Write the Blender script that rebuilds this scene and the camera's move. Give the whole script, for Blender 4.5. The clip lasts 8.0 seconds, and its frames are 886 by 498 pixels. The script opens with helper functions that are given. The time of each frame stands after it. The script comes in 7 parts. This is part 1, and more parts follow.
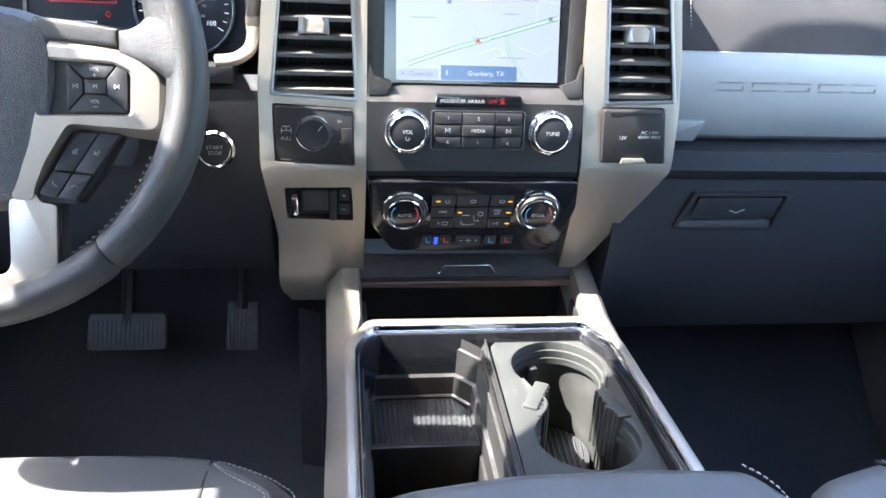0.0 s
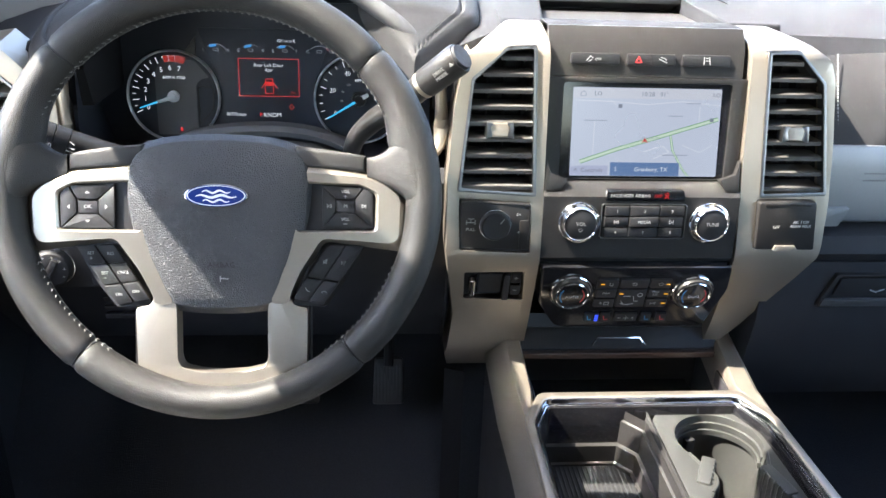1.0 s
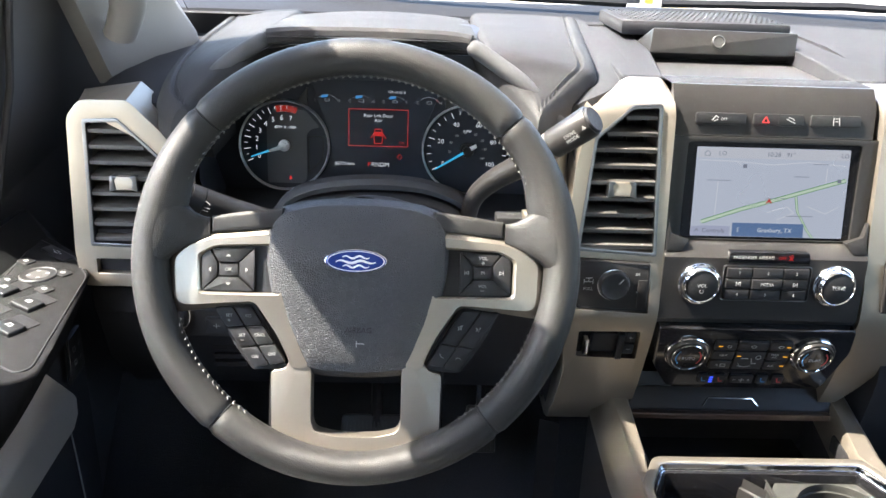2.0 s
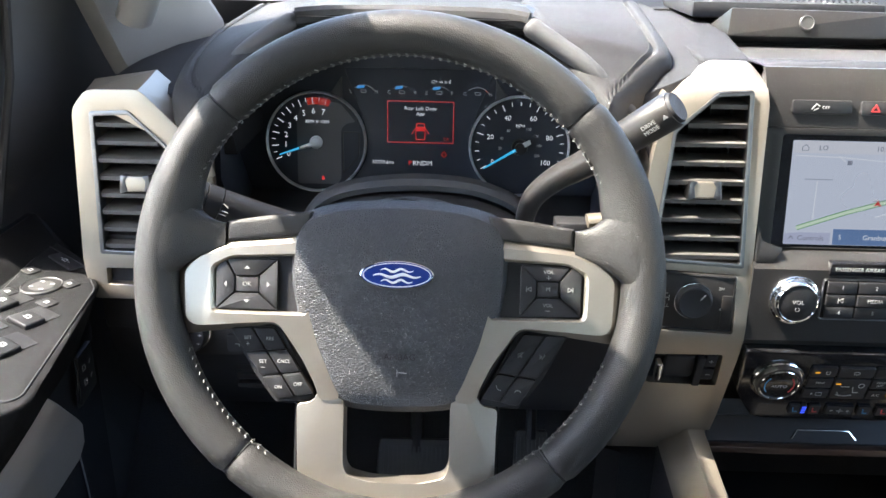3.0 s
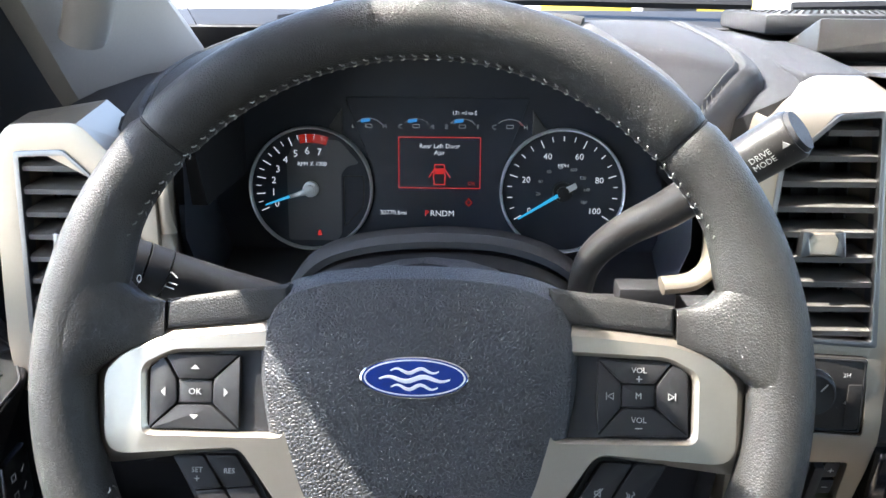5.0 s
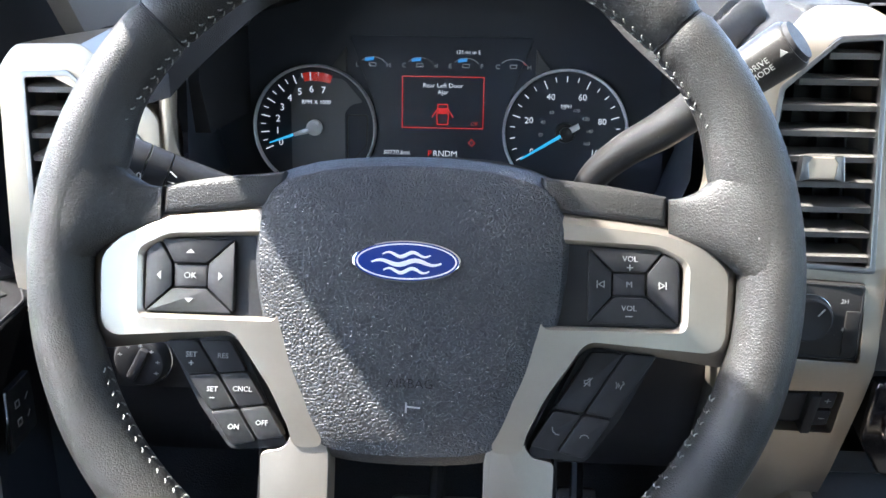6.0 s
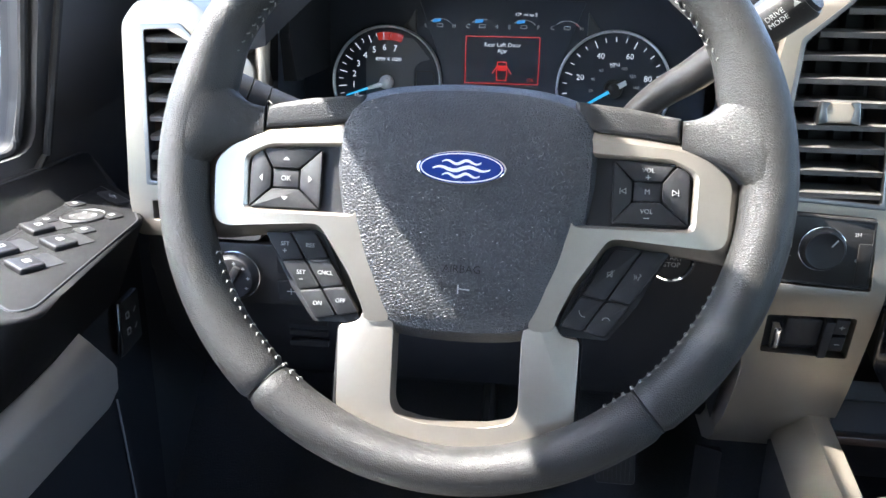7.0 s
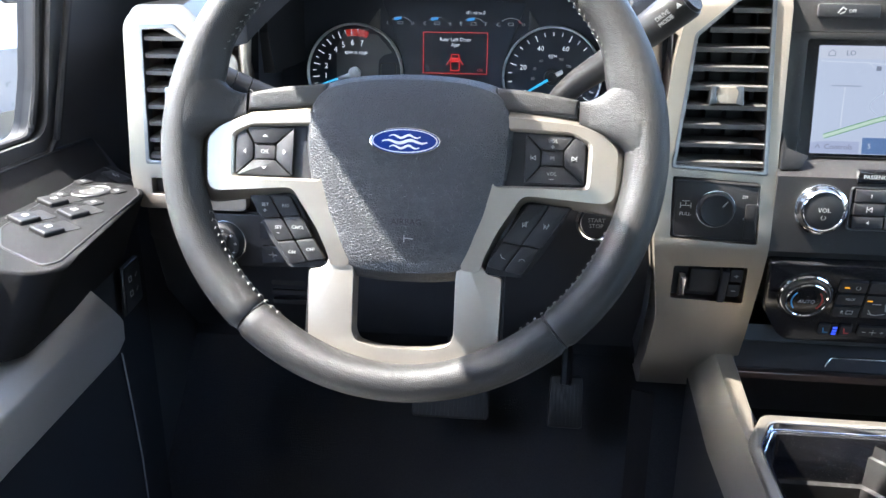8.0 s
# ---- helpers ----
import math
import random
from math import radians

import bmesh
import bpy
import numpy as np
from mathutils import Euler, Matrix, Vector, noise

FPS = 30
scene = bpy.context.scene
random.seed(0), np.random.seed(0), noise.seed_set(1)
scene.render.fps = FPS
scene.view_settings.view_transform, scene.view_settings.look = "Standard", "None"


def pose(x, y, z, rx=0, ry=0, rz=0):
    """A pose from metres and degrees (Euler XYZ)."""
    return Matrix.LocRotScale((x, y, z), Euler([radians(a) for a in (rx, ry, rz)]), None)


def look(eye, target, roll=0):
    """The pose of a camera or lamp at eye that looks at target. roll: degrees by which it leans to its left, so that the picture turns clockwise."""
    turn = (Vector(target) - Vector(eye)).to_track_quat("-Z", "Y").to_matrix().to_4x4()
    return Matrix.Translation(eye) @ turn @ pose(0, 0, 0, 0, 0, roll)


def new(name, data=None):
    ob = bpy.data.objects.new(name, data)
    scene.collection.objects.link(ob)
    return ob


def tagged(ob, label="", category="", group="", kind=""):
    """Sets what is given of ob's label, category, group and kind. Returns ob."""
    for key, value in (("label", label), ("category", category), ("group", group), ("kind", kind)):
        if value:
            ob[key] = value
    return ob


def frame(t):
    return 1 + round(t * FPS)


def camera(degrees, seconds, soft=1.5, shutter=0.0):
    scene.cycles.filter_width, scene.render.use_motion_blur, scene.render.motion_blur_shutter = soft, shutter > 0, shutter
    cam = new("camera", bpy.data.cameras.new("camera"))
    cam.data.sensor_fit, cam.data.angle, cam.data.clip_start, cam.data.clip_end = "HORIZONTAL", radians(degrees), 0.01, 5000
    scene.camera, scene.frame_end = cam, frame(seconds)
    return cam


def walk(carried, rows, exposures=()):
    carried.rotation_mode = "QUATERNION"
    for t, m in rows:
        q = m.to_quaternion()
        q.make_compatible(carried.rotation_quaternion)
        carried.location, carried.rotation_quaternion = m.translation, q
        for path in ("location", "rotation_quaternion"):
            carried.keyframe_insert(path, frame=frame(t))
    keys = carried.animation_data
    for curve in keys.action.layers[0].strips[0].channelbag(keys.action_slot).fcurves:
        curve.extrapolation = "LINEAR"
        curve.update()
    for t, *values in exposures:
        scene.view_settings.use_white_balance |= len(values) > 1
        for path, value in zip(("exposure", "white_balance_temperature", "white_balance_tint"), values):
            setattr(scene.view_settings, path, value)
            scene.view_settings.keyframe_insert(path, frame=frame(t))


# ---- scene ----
cam = camera(57.0, 8.0)
PATH = [
    (0, (0.019, 0.008, 1.109), (0.277, 1.819, 0.3), 3.0),
    (0.5, (-0.067, -0.012, 1.172), (0.155, 1.803, 0.362), 2.4),
    (1, (-0.14, -0.023, 1.208), (0.022, 1.811, 0.426), 2.1),
    (1.5, (-0.195, -0.011, 1.239), (-0.106, 1.832, 0.469), 1.7),
    (1.7, (-0.214, -0.008, 1.243), (-0.134, 1.846, 0.498), 1.9),
    (3, (-0.239, 0.116, 1.203), (-0.265, 1.976, 0.469), 1.2),
    (3.5, (-0.251, 0.181, 1.179), (-0.309, 2.051, 0.473), 0.6),
    (4, (-0.256, 0.244, 1.179), (-0.323, 2.129, 0.514), 0.2),
    (4.2, (-0.259, 0.268, 1.175), (-0.315, 2.16, 0.527), 0.4),
    (5.5, (-0.251, 0.303, 1.127), (-0.309, 2.205, 0.512), 0.2),
    (6, (-0.245, 0.281, 1.098), (-0.329, 2.18, 0.475), 0.8),
    (6.5, (-0.236, 0.241, 1.083), (-0.392, 2.128, 0.439), 0.9),
    (7, (-0.229, 0.183, 1.08), (-0.469, 2.058, 0.428), 0.8),
    (7.5, (-0.217, 0.122, 1.091), (-0.48, 1.991, 0.426), 0.7),
    (8, (-0.183, 0.059, 1.097), (-0.391, 1.931, 0.424), 0.4),
]
walk(cam, [(t, look(eye, target, roll)) for t, eye, target, roll in PATH], exposures=[(0.0, 4.12, 5900, 10), (0.7, 3.74, 6150, 10), (1.5, 3.30, 6500, 10), (3.0, 3.22, 6400, 10), (4.2, 3.22, 6350, 10), (5.5, 3.35, 6050, 10), (6.5, 3.50, 5950, 10), (8.0, 3.56, 5950, 10)])

# ---- world, sun, exposure ----
SUN = Vector((-0.73, -0.02, 1.0)).normalized()      # the way to the sun
world = bpy.data.worlds.new("daylight")
scene.world = world
world.use_nodes = True
sky = world.node_tree.nodes.new("ShaderNodeTexSky")
sky.sky_type = "NISHITA"
sky.sun_disc = False
sky.sun_elevation = math.asin(SUN.z)
sky.sun_rotation = math.atan2(SUN.x, SUN.y)
back = world.node_tree.nodes["Background"]
back.inputs["Strength"].default_value = 0.15
world.node_tree.links.new(sky.outputs["Color"], back.inputs["Color"])
sun_data = bpy.data.lights.new("sun", "SUN")
sun_data.energy = 4.2
sun_data.angle = radians(0.5)
sun_data.color = (1.0, 0.92, 0.80)
sun = new("sun", sun_data)
sun.matrix_world = look(SUN * 30, (0, 0, 0))


# ---- materials ----
def material(name, colour, rough=0.5, metal=0.0, spec=0.5, grain=0.0, cell=0.0015, kind="noise", spread=0.12,
             blotch=0.06, coat=0.0, emit=None, power=0.0, rough_var=0.08, dust=0.0):
    """A procedural surface: colour with variation at two scales, roughness that varies, and a fine relief of cells."""
    m = bpy.data.materials.new(name)
    m.use_nodes = True
    nt = m.node_tree
    b = nt.nodes["Principled BSDF"]
    b.inputs["Metallic"].default_value = metal
    b.inputs["Specular IOR Level"].default_value = spec
    b.inputs["Coat Weight"].default_value = coat
    b.inputs["Coat Roughness"].default_value = 0.05
    tc = nt.nodes.new("ShaderNodeTexCoord")
    info = nt.nodes.new("ShaderNodeObjectInfo")
    n1 = nt.nodes.new("ShaderNodeTexNoise")
    n1.inputs["Scale"].default_value = 14.0
    n1.inputs["Detail"].default_value = 5.0
    nt.links.new(tc.outputs["Object"], n1.inputs["Vector"])
    n2 = nt.nodes.new("ShaderNodeTexNoise")
    n2.inputs["Scale"].default_value = 420.0
    n2.inputs["Detail"].default_value = 3.0
    nt.links.new(tc.outputs["Object"], n2.inputs["Vector"])
    add = nt.nodes.new("ShaderNodeMath")
    add.operation = "MULTIPLY_ADD"
    nt.links.new(n1.outputs["Fac"], add.inputs[0])
    add.inputs[1].default_value = blotch * 2
    add.inputs[2].default_value = 1.0 - blotch - spread / 2
    add2 = nt.nodes.new("ShaderNodeMath")
    add2.operation = "MULTIPLY_ADD"
    nt.links.new(n2.outputs["Fac"], add2.inputs[0])
    add2.inputs[1].default_value = spread
    nt.links.new(add.outputs[0], add2.inputs[2])
    add3 = nt.nodes.new("ShaderNodeMath")
    add3.operation = "MULTIPLY_ADD"
    nt.links.new(info.outputs["Random"], add3.inputs[0])
    add3.inputs[1].default_value = 0.05
    nt.links.new(add2.outputs[0], add3.inputs[2])
    mix = nt.nodes.new("ShaderNodeMix")
    mix.data_type = "RGBA"
    mix.blend_type = "MULTIPLY"
    mix.inputs["Factor"].default_value = 1.0
    mix.inputs["A"].default_value = (*colour, 1)
    nt.links.new(add3.outputs[0], mix.inputs["B"])
    last = mix.outputs["Result"]
    if dust:
        n3 = nt.nodes.new("ShaderNodeTexNoise")
        n3.inputs["Scale"].default_value = 900.0
        n3.inputs["Detail"].default_value = 1.0
        nt.links.new(tc.outputs["Object"], n3.inputs["Vector"])
        ramp = nt.nodes.new("ShaderNodeMapRange")
        ramp.inputs["From Min"].default_value = 0.70
        ramp.inputs["From Max"].default_value = 0.78
        ramp.inputs["To Max"].default_value = dust
        nt.links.new(n3.outputs["Fac"], ramp.inputs["Value"])
        mix2 = nt.nodes.new("ShaderNodeMix")
        mix2.data_type = "RGBA"
        nt.links.new(ramp.outputs["Result"], mix2.inputs["Factor"])
        nt.links.new(last, mix2.inputs["A"])
        mix2.inputs["B"].default_value = (0.35, 0.33, 0.30, 1)
        last = mix2.outputs["Result"]
    nt.links.new(last, b.inputs["Base Color"])
    mr = nt.nodes.new("ShaderNodeMapRange")
    mr.inputs["To Min"].default_value = max(0.02, rough - rough_var)
    mr.inputs["To Max"].default_value = min(1.0, rough + rough_var)
    nt.links.new(n1.outputs["Fac"], mr.inputs["Value"])
    nt.links.new(mr.outputs["Result"], b.inputs["Roughness"])
    if grain:
        bump = nt.nodes.new("ShaderNodeBump")
        bump.inputs["Strength"].default_value = grain
        bump.inputs["Distance"].default_value = cell * 0.5
        if kind == "leather":
            v = nt.nodes.new("ShaderNodeTexVoronoi")
            v.feature = "DISTANCE_TO_EDGE"
            v.inputs["Scale"].default_value = 1.0 / cell
            warp = nt.nodes.new("ShaderNodeMix")
            warp.data_type = "VECTOR"
            warp.inputs["Factor"].default_value = 0.0004
            nt.links.new(tc.outputs["Object"], warp.inputs["A"])
            nt.links.new(n2.outputs["Color"], warp.inputs["B"])
            nt.links.new(warp.outputs["Result"], v.inputs["Vector"])
            crease = nt.nodes.new("ShaderNodeMapRange")
            crease.interpolation_type = "SMOOTHSTEP"
            crease.inputs["From Max"].default_value = 0.28
            nt.links.new(v.outputs["Distance"], crease.inputs["Value"])
            nt.links.new(crease.outputs["Result"], bump.inputs["Height"])
            bump.inputs["Distance"].default_value = cell * 0.22
        else:
            v = nt.nodes.new("ShaderNodeTexNoise")
            v.inputs["Scale"].default_value = 1.0 / cell
            v.inputs["Detail"].default_value = 3.0
            nt.links.new(tc.outputs["Object"], v.inputs["Vector"])
            nt.links.new(v.outputs["Fac"], bump.inputs["Height"])
        nt.links.new(bump.outputs["Normal"], b.inputs["Normal"])
    if emit:
        b.inputs["Emission Color"].default_value = (*emit, 1)
        b.inputs["Emission Strength"].default_value = power
    return m


LEATHER = material("wheel_leather", (0.021, 0.0205, 0.0198), 0.46, grain=0.42, cell=0.0015, kind="leather", spec=0.26)
HUB = material("airbag_cover_plastic", (0.038, 0.0395, 0.0430), 0.46, grain=1.0, cell=0.0020, kind="leather", spec=0.28)
DOOR_GREY = material("dark_grey_door_frame", (0.060, 0.060, 0.062), 0.7, grain=0.3, cell=0.001, spec=0.2)
POD = material("black_armrest_skin", (0.008, 0.008, 0.0084), 0.70, grain=0.8, cell=0.0011, kind="leather", spec=0.04)
SILVER = material("satin_silver_paint", (0.385, 0.345, 0.290), 0.42, metal=0.94, grain=0.06, cell=0.0006, spread=0.06)
SILVER_WARM = material("champagne_silver_trim", (0.335, 0.294, 0.240), 0.43, metal=0.88, grain=0.08, cell=0.0006, spread=0.06)
TRIM_GREY = material("grey_satin_plastic", (0.034, 0.033, 0.032), 0.42, grain=0.2, cell=0.0009)
PLANK = material("dusty_satin_silver", (0.27, 0.272, 0.275), 0.58, metal=0.7, grain=0.08, cell=0.0006, spread=0.08, blotch=0.06)
WHEEL_THREAD = material("grey_wheel_thread", (0.19, 0.19, 0.18), 0.8, spec=0.2)
VENT_CHROME = material("dark_chrome", (0.19, 0.19, 0.195), 0.33, metal=1.0, rough_var=0.06, spread=0.04)
RING = material("bright_dial_ring", (0.80, 0.81, 0.83), 0.30, metal=0.45, spread=0.03)
GREY_PAINT = material("grey_car_paint", (0.10, 0.11, 0.125), 0.3, coat=0.5)
# Lightened satin silver; the sky's reflection on the door handle is in its colour.
HANDLE = material("sky_lit_satin_silver", (0.50, 0.475, 0.435), 0.33, metal=0.85, grain=0.05, cell=0.0006, spread=0.05)
SEAM = material("dark_grey_thread", (0.06, 0.06, 0.06), 0.8, spec=0.2)
CHROME = material("chrome", (0.82, 0.82, 0.83), 0.09, metal=1.0, rough_var=0.05, spread=0.03)
PIANO = material("gloss_black_panel", (0.008, 0.008, 0.009), 0.12, rough_var=0.05, dust=0.25)
SATIN = material("satin_black_plastic", (0.018, 0.017, 0.0165), 0.36, grain=0.2, cell=0.0007, dust=0.15, spec=0.3)
KEY = material("matt_black_key", (0.016, 0.016, 0.017), 0.50, grain=0.15, cell=0.0005, spec=0.22)
GRAIN = material("grained_black_plastic", (0.021, 0.021, 0.023), 0.55, grain=0.35, cell=0.0014, kind="leather", spec=0.15)
DASH = material("dark_grey_dash_skin", (0.0225, 0.0232, 0.0258), 0.78, grain=0.4, cell=0.0012, kind="leather", spec=0.08)
PAD = material("dash_leather_pad", (0.0245, 0.0242, 0.0250), 0.66, grain=0.45, cell=0.0013, kind="leather", spec=0.12)
SEAT = material("seat_leather", (0.058, 0.0565, 0.054), 0.40, grain=0.25, cell=0.0014, kind="leather", spec=0.6)
CARPET = material("black_carpet", (0.050, 0.052, 0.058), 0.95, grain=1.0, cell=0.002, spread=0.5, spec=0.1)
# Paleness of the unseen headliner is raised to bounce light onto silver trim.
LINER = material("grey_headliner_cloth", (0.60, 0.585, 0.56), 0.9, grain=0.4, cell=0.001, spec=0.1)
PILLAR = material("warm_grey_pillar_trim", (0.19, 0.183, 0.172), 0.7, grain=0.3, cell=0.001, spec=0.25)
THREAD = material("pale_grey_thread", (0.26, 0.26, 0.245), 0.8, spec=0.2)
RUBBER = material("black_rubber", (0.019, 0.019, 0.020), 0.65, grain=0.3, cell=0.001, spec=0.2)
TRAY = material("grey_green_tray_plastic", (0.027, 0.0275, 0.0255), 0.46, grain=0.2, cell=0.0009, spec=0.3)
SLAT = material("dusty_dark_grey_plastic", (0.050, 0.047, 0.043), 0.5, grain=0.2, cell=0.0008, dust=0.2)
# Black lifted towards blue; haze and lens reflection are put into its colour.
DIAL = material("haze_lifted_black", (0.024, 0.0275, 0.0365), 0.5, spec=0.3)
DIAL_GREY = material("satin_grey_dial_plate", (0.085, 0.088, 0.095), 0.45, grain=0.1, cell=0.0006)
# Darkened copy of the key black; the stalk's shade is put into its colour.
BLACK = material("darkened_key_black", (0.009, 0.009, 0.0095), 0.5, grain=0.15, cell=0.0005, spec=0.2)
WOOD = material("dark_wood_trim", (0.045, 0.026, 0.018), 0.3, coat=0.5, spread=0.3)
BLUE_OVAL = material("blue_enamel", (0.012, 0.03, 0.17), 0.15, coat=0.6, rough_var=0.04)
INK = material("pale_grey_print", (0.30, 0.30, 0.295), 0.6, spec=0.2)
INK_DIM = material("grey_print", (0.25, 0.25, 0.25), 0.6)
RED_PRINT = material("red_print", (0.45, 0.03, 0.03), 0.5)
BLUE_PRINT = material("blue_print", (0.04, 0.2, 0.4), 0.5)
WHITE_PAINT = material("white_car_paint", (0.78, 0.78, 0.78), 0.25, coat=0.6, rough_var=0.05)
DARK_GLASS = material("dark_car_glass", (0.01, 0.012, 0.014), 0.06)
CONCRETE = material("sunlit_concrete", (0.42, 0.39, 0.34), 0.9, grain=0.6, cell=0.02, spread=0.25, blotch=0.2)
YELLOW = material("yellow_paint", (0.55, 0.40, 0.035), 0.5)


SCREEN = 0.085        # how bright lit signs and screens are beside daylight


def glow(name, colour, power):
    return material(name, (0.0, 0.0, 0.0), 0.25, emit=colour, power=power * SCREEN, spread=0.0, blotch=0.0)


G_WHITE = glow("lit_white", (0.80, 0.86, 0.95), 0.85)
G_DIM = glow("lit_dim_grey", (0.45, 0.50, 0.55), 0.35)
G_RED = glow("lit_red", (1.0, 0.05, 0.05), 0.62)
G_REDDIM = glow("lit_dim_red", (1.0, 0.05, 0.03), 0.30)
G_BLUE = glow("lit_blue", (0.05, 0.35, 0.85), 0.8)
G_NEEDLE = glow("lit_needle_blue", (0.06, 0.55, 0.95), 0.9)
G_AMBER = glow("lit_amber", (1.0, 0.45, 0.03), 0.9)
G_LED = glow("lit_led_blue", (0.05, 0.10, 1.0), 1.6)
MAP = glow("map_ground", (0.62, 0.68, 0.82), 0.80)
MAP_BAR = glow("map_top_bar", (0.68, 0.71, 0.80), 0.80)
MAP_ROAD = glow("map_road", (0.62, 0.78, 0.62), 0.85)
MAP_EDGE = glow("map_road_edge", (0.16, 0.45, 0.18), 0.6)
MAP_BLUE = glow("map_label_blue", (0.16, 0.27, 0.52), 0.7)
MAP_CTRL = glow("map_button", (0.48, 0.52, 0.70), 0.8)
MAP_TEXT = glow("map_text", (0.32, 0.35, 0.46), 0.6)
MAP_NAME = glow("map_name", (0.40, 0.43, 0.54), 0.75)
MAP_LINE = glow("map_small_road", (0.72, 0.76, 0.84), 0.9)
MAP_RED = glow("map_arrow", (0.70, 0.03, 0.03), 0.8)

GLASS = bpy.data.materials.new("clear_glass")
GLASS.use_nodes = True
gb = GLASS.node_tree.nodes["Principled BSDF"]
gb.inputs["Transmission Weight"].default_value = 1.0
gb.inputs["Roughness"].default_value = 0.0
gb.inputs["IOR"].default_value = 1.05


# ---- mesh helpers ----
def thing(name, at, label, category, group="", kind=""):
    ob = new(name)
    ob.location = at
    ob.empty_display_size = 0.05
    return tagged(ob, label, category, group, kind)


def origin_of(ob):
    p = Vector((0, 0, 0))
    while ob:
        p += ob.location
        ob = ob.parent
    return p


def part(name, bm, mat, parent=None, label="", M=None, smooth=35):
    """Links a bmesh, given in world metres after M, as one mesh under its parent."""
    if M is not None:
        bm.transform(M)
    bmesh.ops.recalc_face_normals(bm, faces=bm.faces)
    me = bpy.data.meshes.new(name)
    bm.to_mesh(me)
    bm.free()
    me.materials.append(mat)
    if smooth:
        me.shade_smooth()
        me.set_sharp_from_angle(angle=radians(smooth))
    ob = new(name, me)
    if parent:
        ob.parent = parent
        ob.matrix_parent_inverse = Matrix.Translation(-origin_of(parent)) if parent.type == "EMPTY" else Matrix.Identity(4)
    if label:
        tagged(ob, label)
    return ob


def plane_at(x, y, z, k=0.0, turn=0.0):
    """A frame on a face that looks back at the seats: u right, v up the face, n out of it. k: how far it leans back per metre of height."""
    v = Vector((0, k, 1)).normalized()
    u = Vector((1, 0, 0))
    n = u.cross(v)
    m = Matrix((u, v, n)).transposed().to_4x4()
    return Matrix.Translation((x, y, z)) @ Matrix.Rotation(radians(turn), 4, "Z") @ m


def rounded(pts, r, seg=4):
    out = []
    n = len(pts)
    for i, p in enumerate(pts):
        p = Vector(p)
        a, b = Vector(pts[i - 1]), Vector(pts[(i + 1) % n])
        ra = min(r, (a - p).length * 0.48)
        rb = min(r, (b - p).length * 0.48)
        p0, p1 = p + (a - p).normalized() * ra, p + (b - p).normalized() * rb
        for s in range(seg + 1):
            t = s / seg
            q = p0 * (1 - t) ** 2 + p * 2 * t * (1 - t) + p1 * t ** 2
            out.append((q.x, q.y))
    return out


def rect(w, h, r=0.0, seg=4, cx=0.0, cy=0.0):
    pts = [(cx - w / 2, cy - h / 2), (cx + w / 2, cy - h / 2), (cx + w / 2, cy + h / 2), (cx - w / 2, cy + h / 2)]
    return rounded(pts, r, seg) if r else pts


def mirror(half):
    """A closed outline from its right half, given from top to bottom; points on the axis stay single."""
    left = [(-x, y) for x, y in reversed(half) if abs(x) > 1e-6]
    return list(half) + left


def circle(r, n=32, cx=0.0, cy=0.0, sy=1.0):
    return [(cx + r * math.cos(2 * math.pi * i / n), cy + sy * r * math.sin(2 * math.pi * i / n)) for i in range(n)]


def prism(loops, n0, n1, bevel=0.0, seg=2, bm=None):
    """An outline (with holes, if several loops are given) from depth n0 to its front at n1, with a rounded front edge."""
    bm = bm or bmesh.new()
    if not isinstance(loops[0][0], (tuple, list)):
        loops = [loops]
    edges, outer = [], None
    for loop in loops:
        vs = [bm.verts.new((x, y, n1)) for x, y in loop]
        outer = outer or vs
        if len(loops) > 1:
            edges += [bm.edges.new((vs[i - 1], vs[i])) for i in range(len(vs))]
    if len(loops) > 1:
        faces = [g for g in bmesh.ops.triangle_fill(bm, use_beauty=True, use_dissolve=False, edges=edges)["geom"] if isinstance(g, bmesh.types.BMFace)]
    else:
        faces = [bm.faces.new(outer)]
    ret = bmesh.ops.extrude_face_region(bm, geom=faces)
    moved = [g for g in ret["geom"] if isinstance(g, bmesh.types.BMVert)]
    for v in moved:
        v.co.z = n0
    if bevel:
        moved_set = set(moved)
        rim = []
        for e in {e for f in faces if f.is_valid for e in f.edges}:
            if not (e.verts[0] in moved_set or e.verts[1] in moved_set) and any(set(f.verts) & moved_set for f in e.link_faces):
                rim.append(e)
        bmesh.ops.bevel(bm, geom=rim, offset=bevel, segments=seg, profile=0.5, affect="EDGES", clamp_overlap=True)
    return bm


def box(x0, x1, y0, y1, z0, z1, bevel=0.0, seg=2):
    bm = bmesh.new()
    bmesh.ops.create_cube(bm, size=1.0)
    for v in bm.verts:
        v.co = ((x0 + x1) / 2 + v.co.x * (x1 - x0), (y0 + y1) / 2 + v.co.y * (y1 - y0), (z0 + z1) / 2 + v.co.z * (z1 - z0))
    if bevel:
        bmesh.ops.bevel(bm, geom=bm.edges[:], offset=bevel, segments=seg, profile=0.5, affect="EDGES", clamp_overlap=True)
    return bm


def skin(sections, closed=True, caps=True, bm=None):
    """A surface through sections of equally many points."""
    bm = bm or bmesh.new()
    rows = [[bm.verts.new(p) for p in s] for s in sections]
    n = len(rows[0])
    for a, b in zip(rows, rows[1:]):
        for i in range(n if closed else n - 1):
            j = (i + 1) % n
            bm.faces.new((a[i], a[j], b[j], b[i]))
    if caps and closed:
        bm.faces.new(rows[0][::-1])
        bm.faces.new(rows[-1])
    return bm


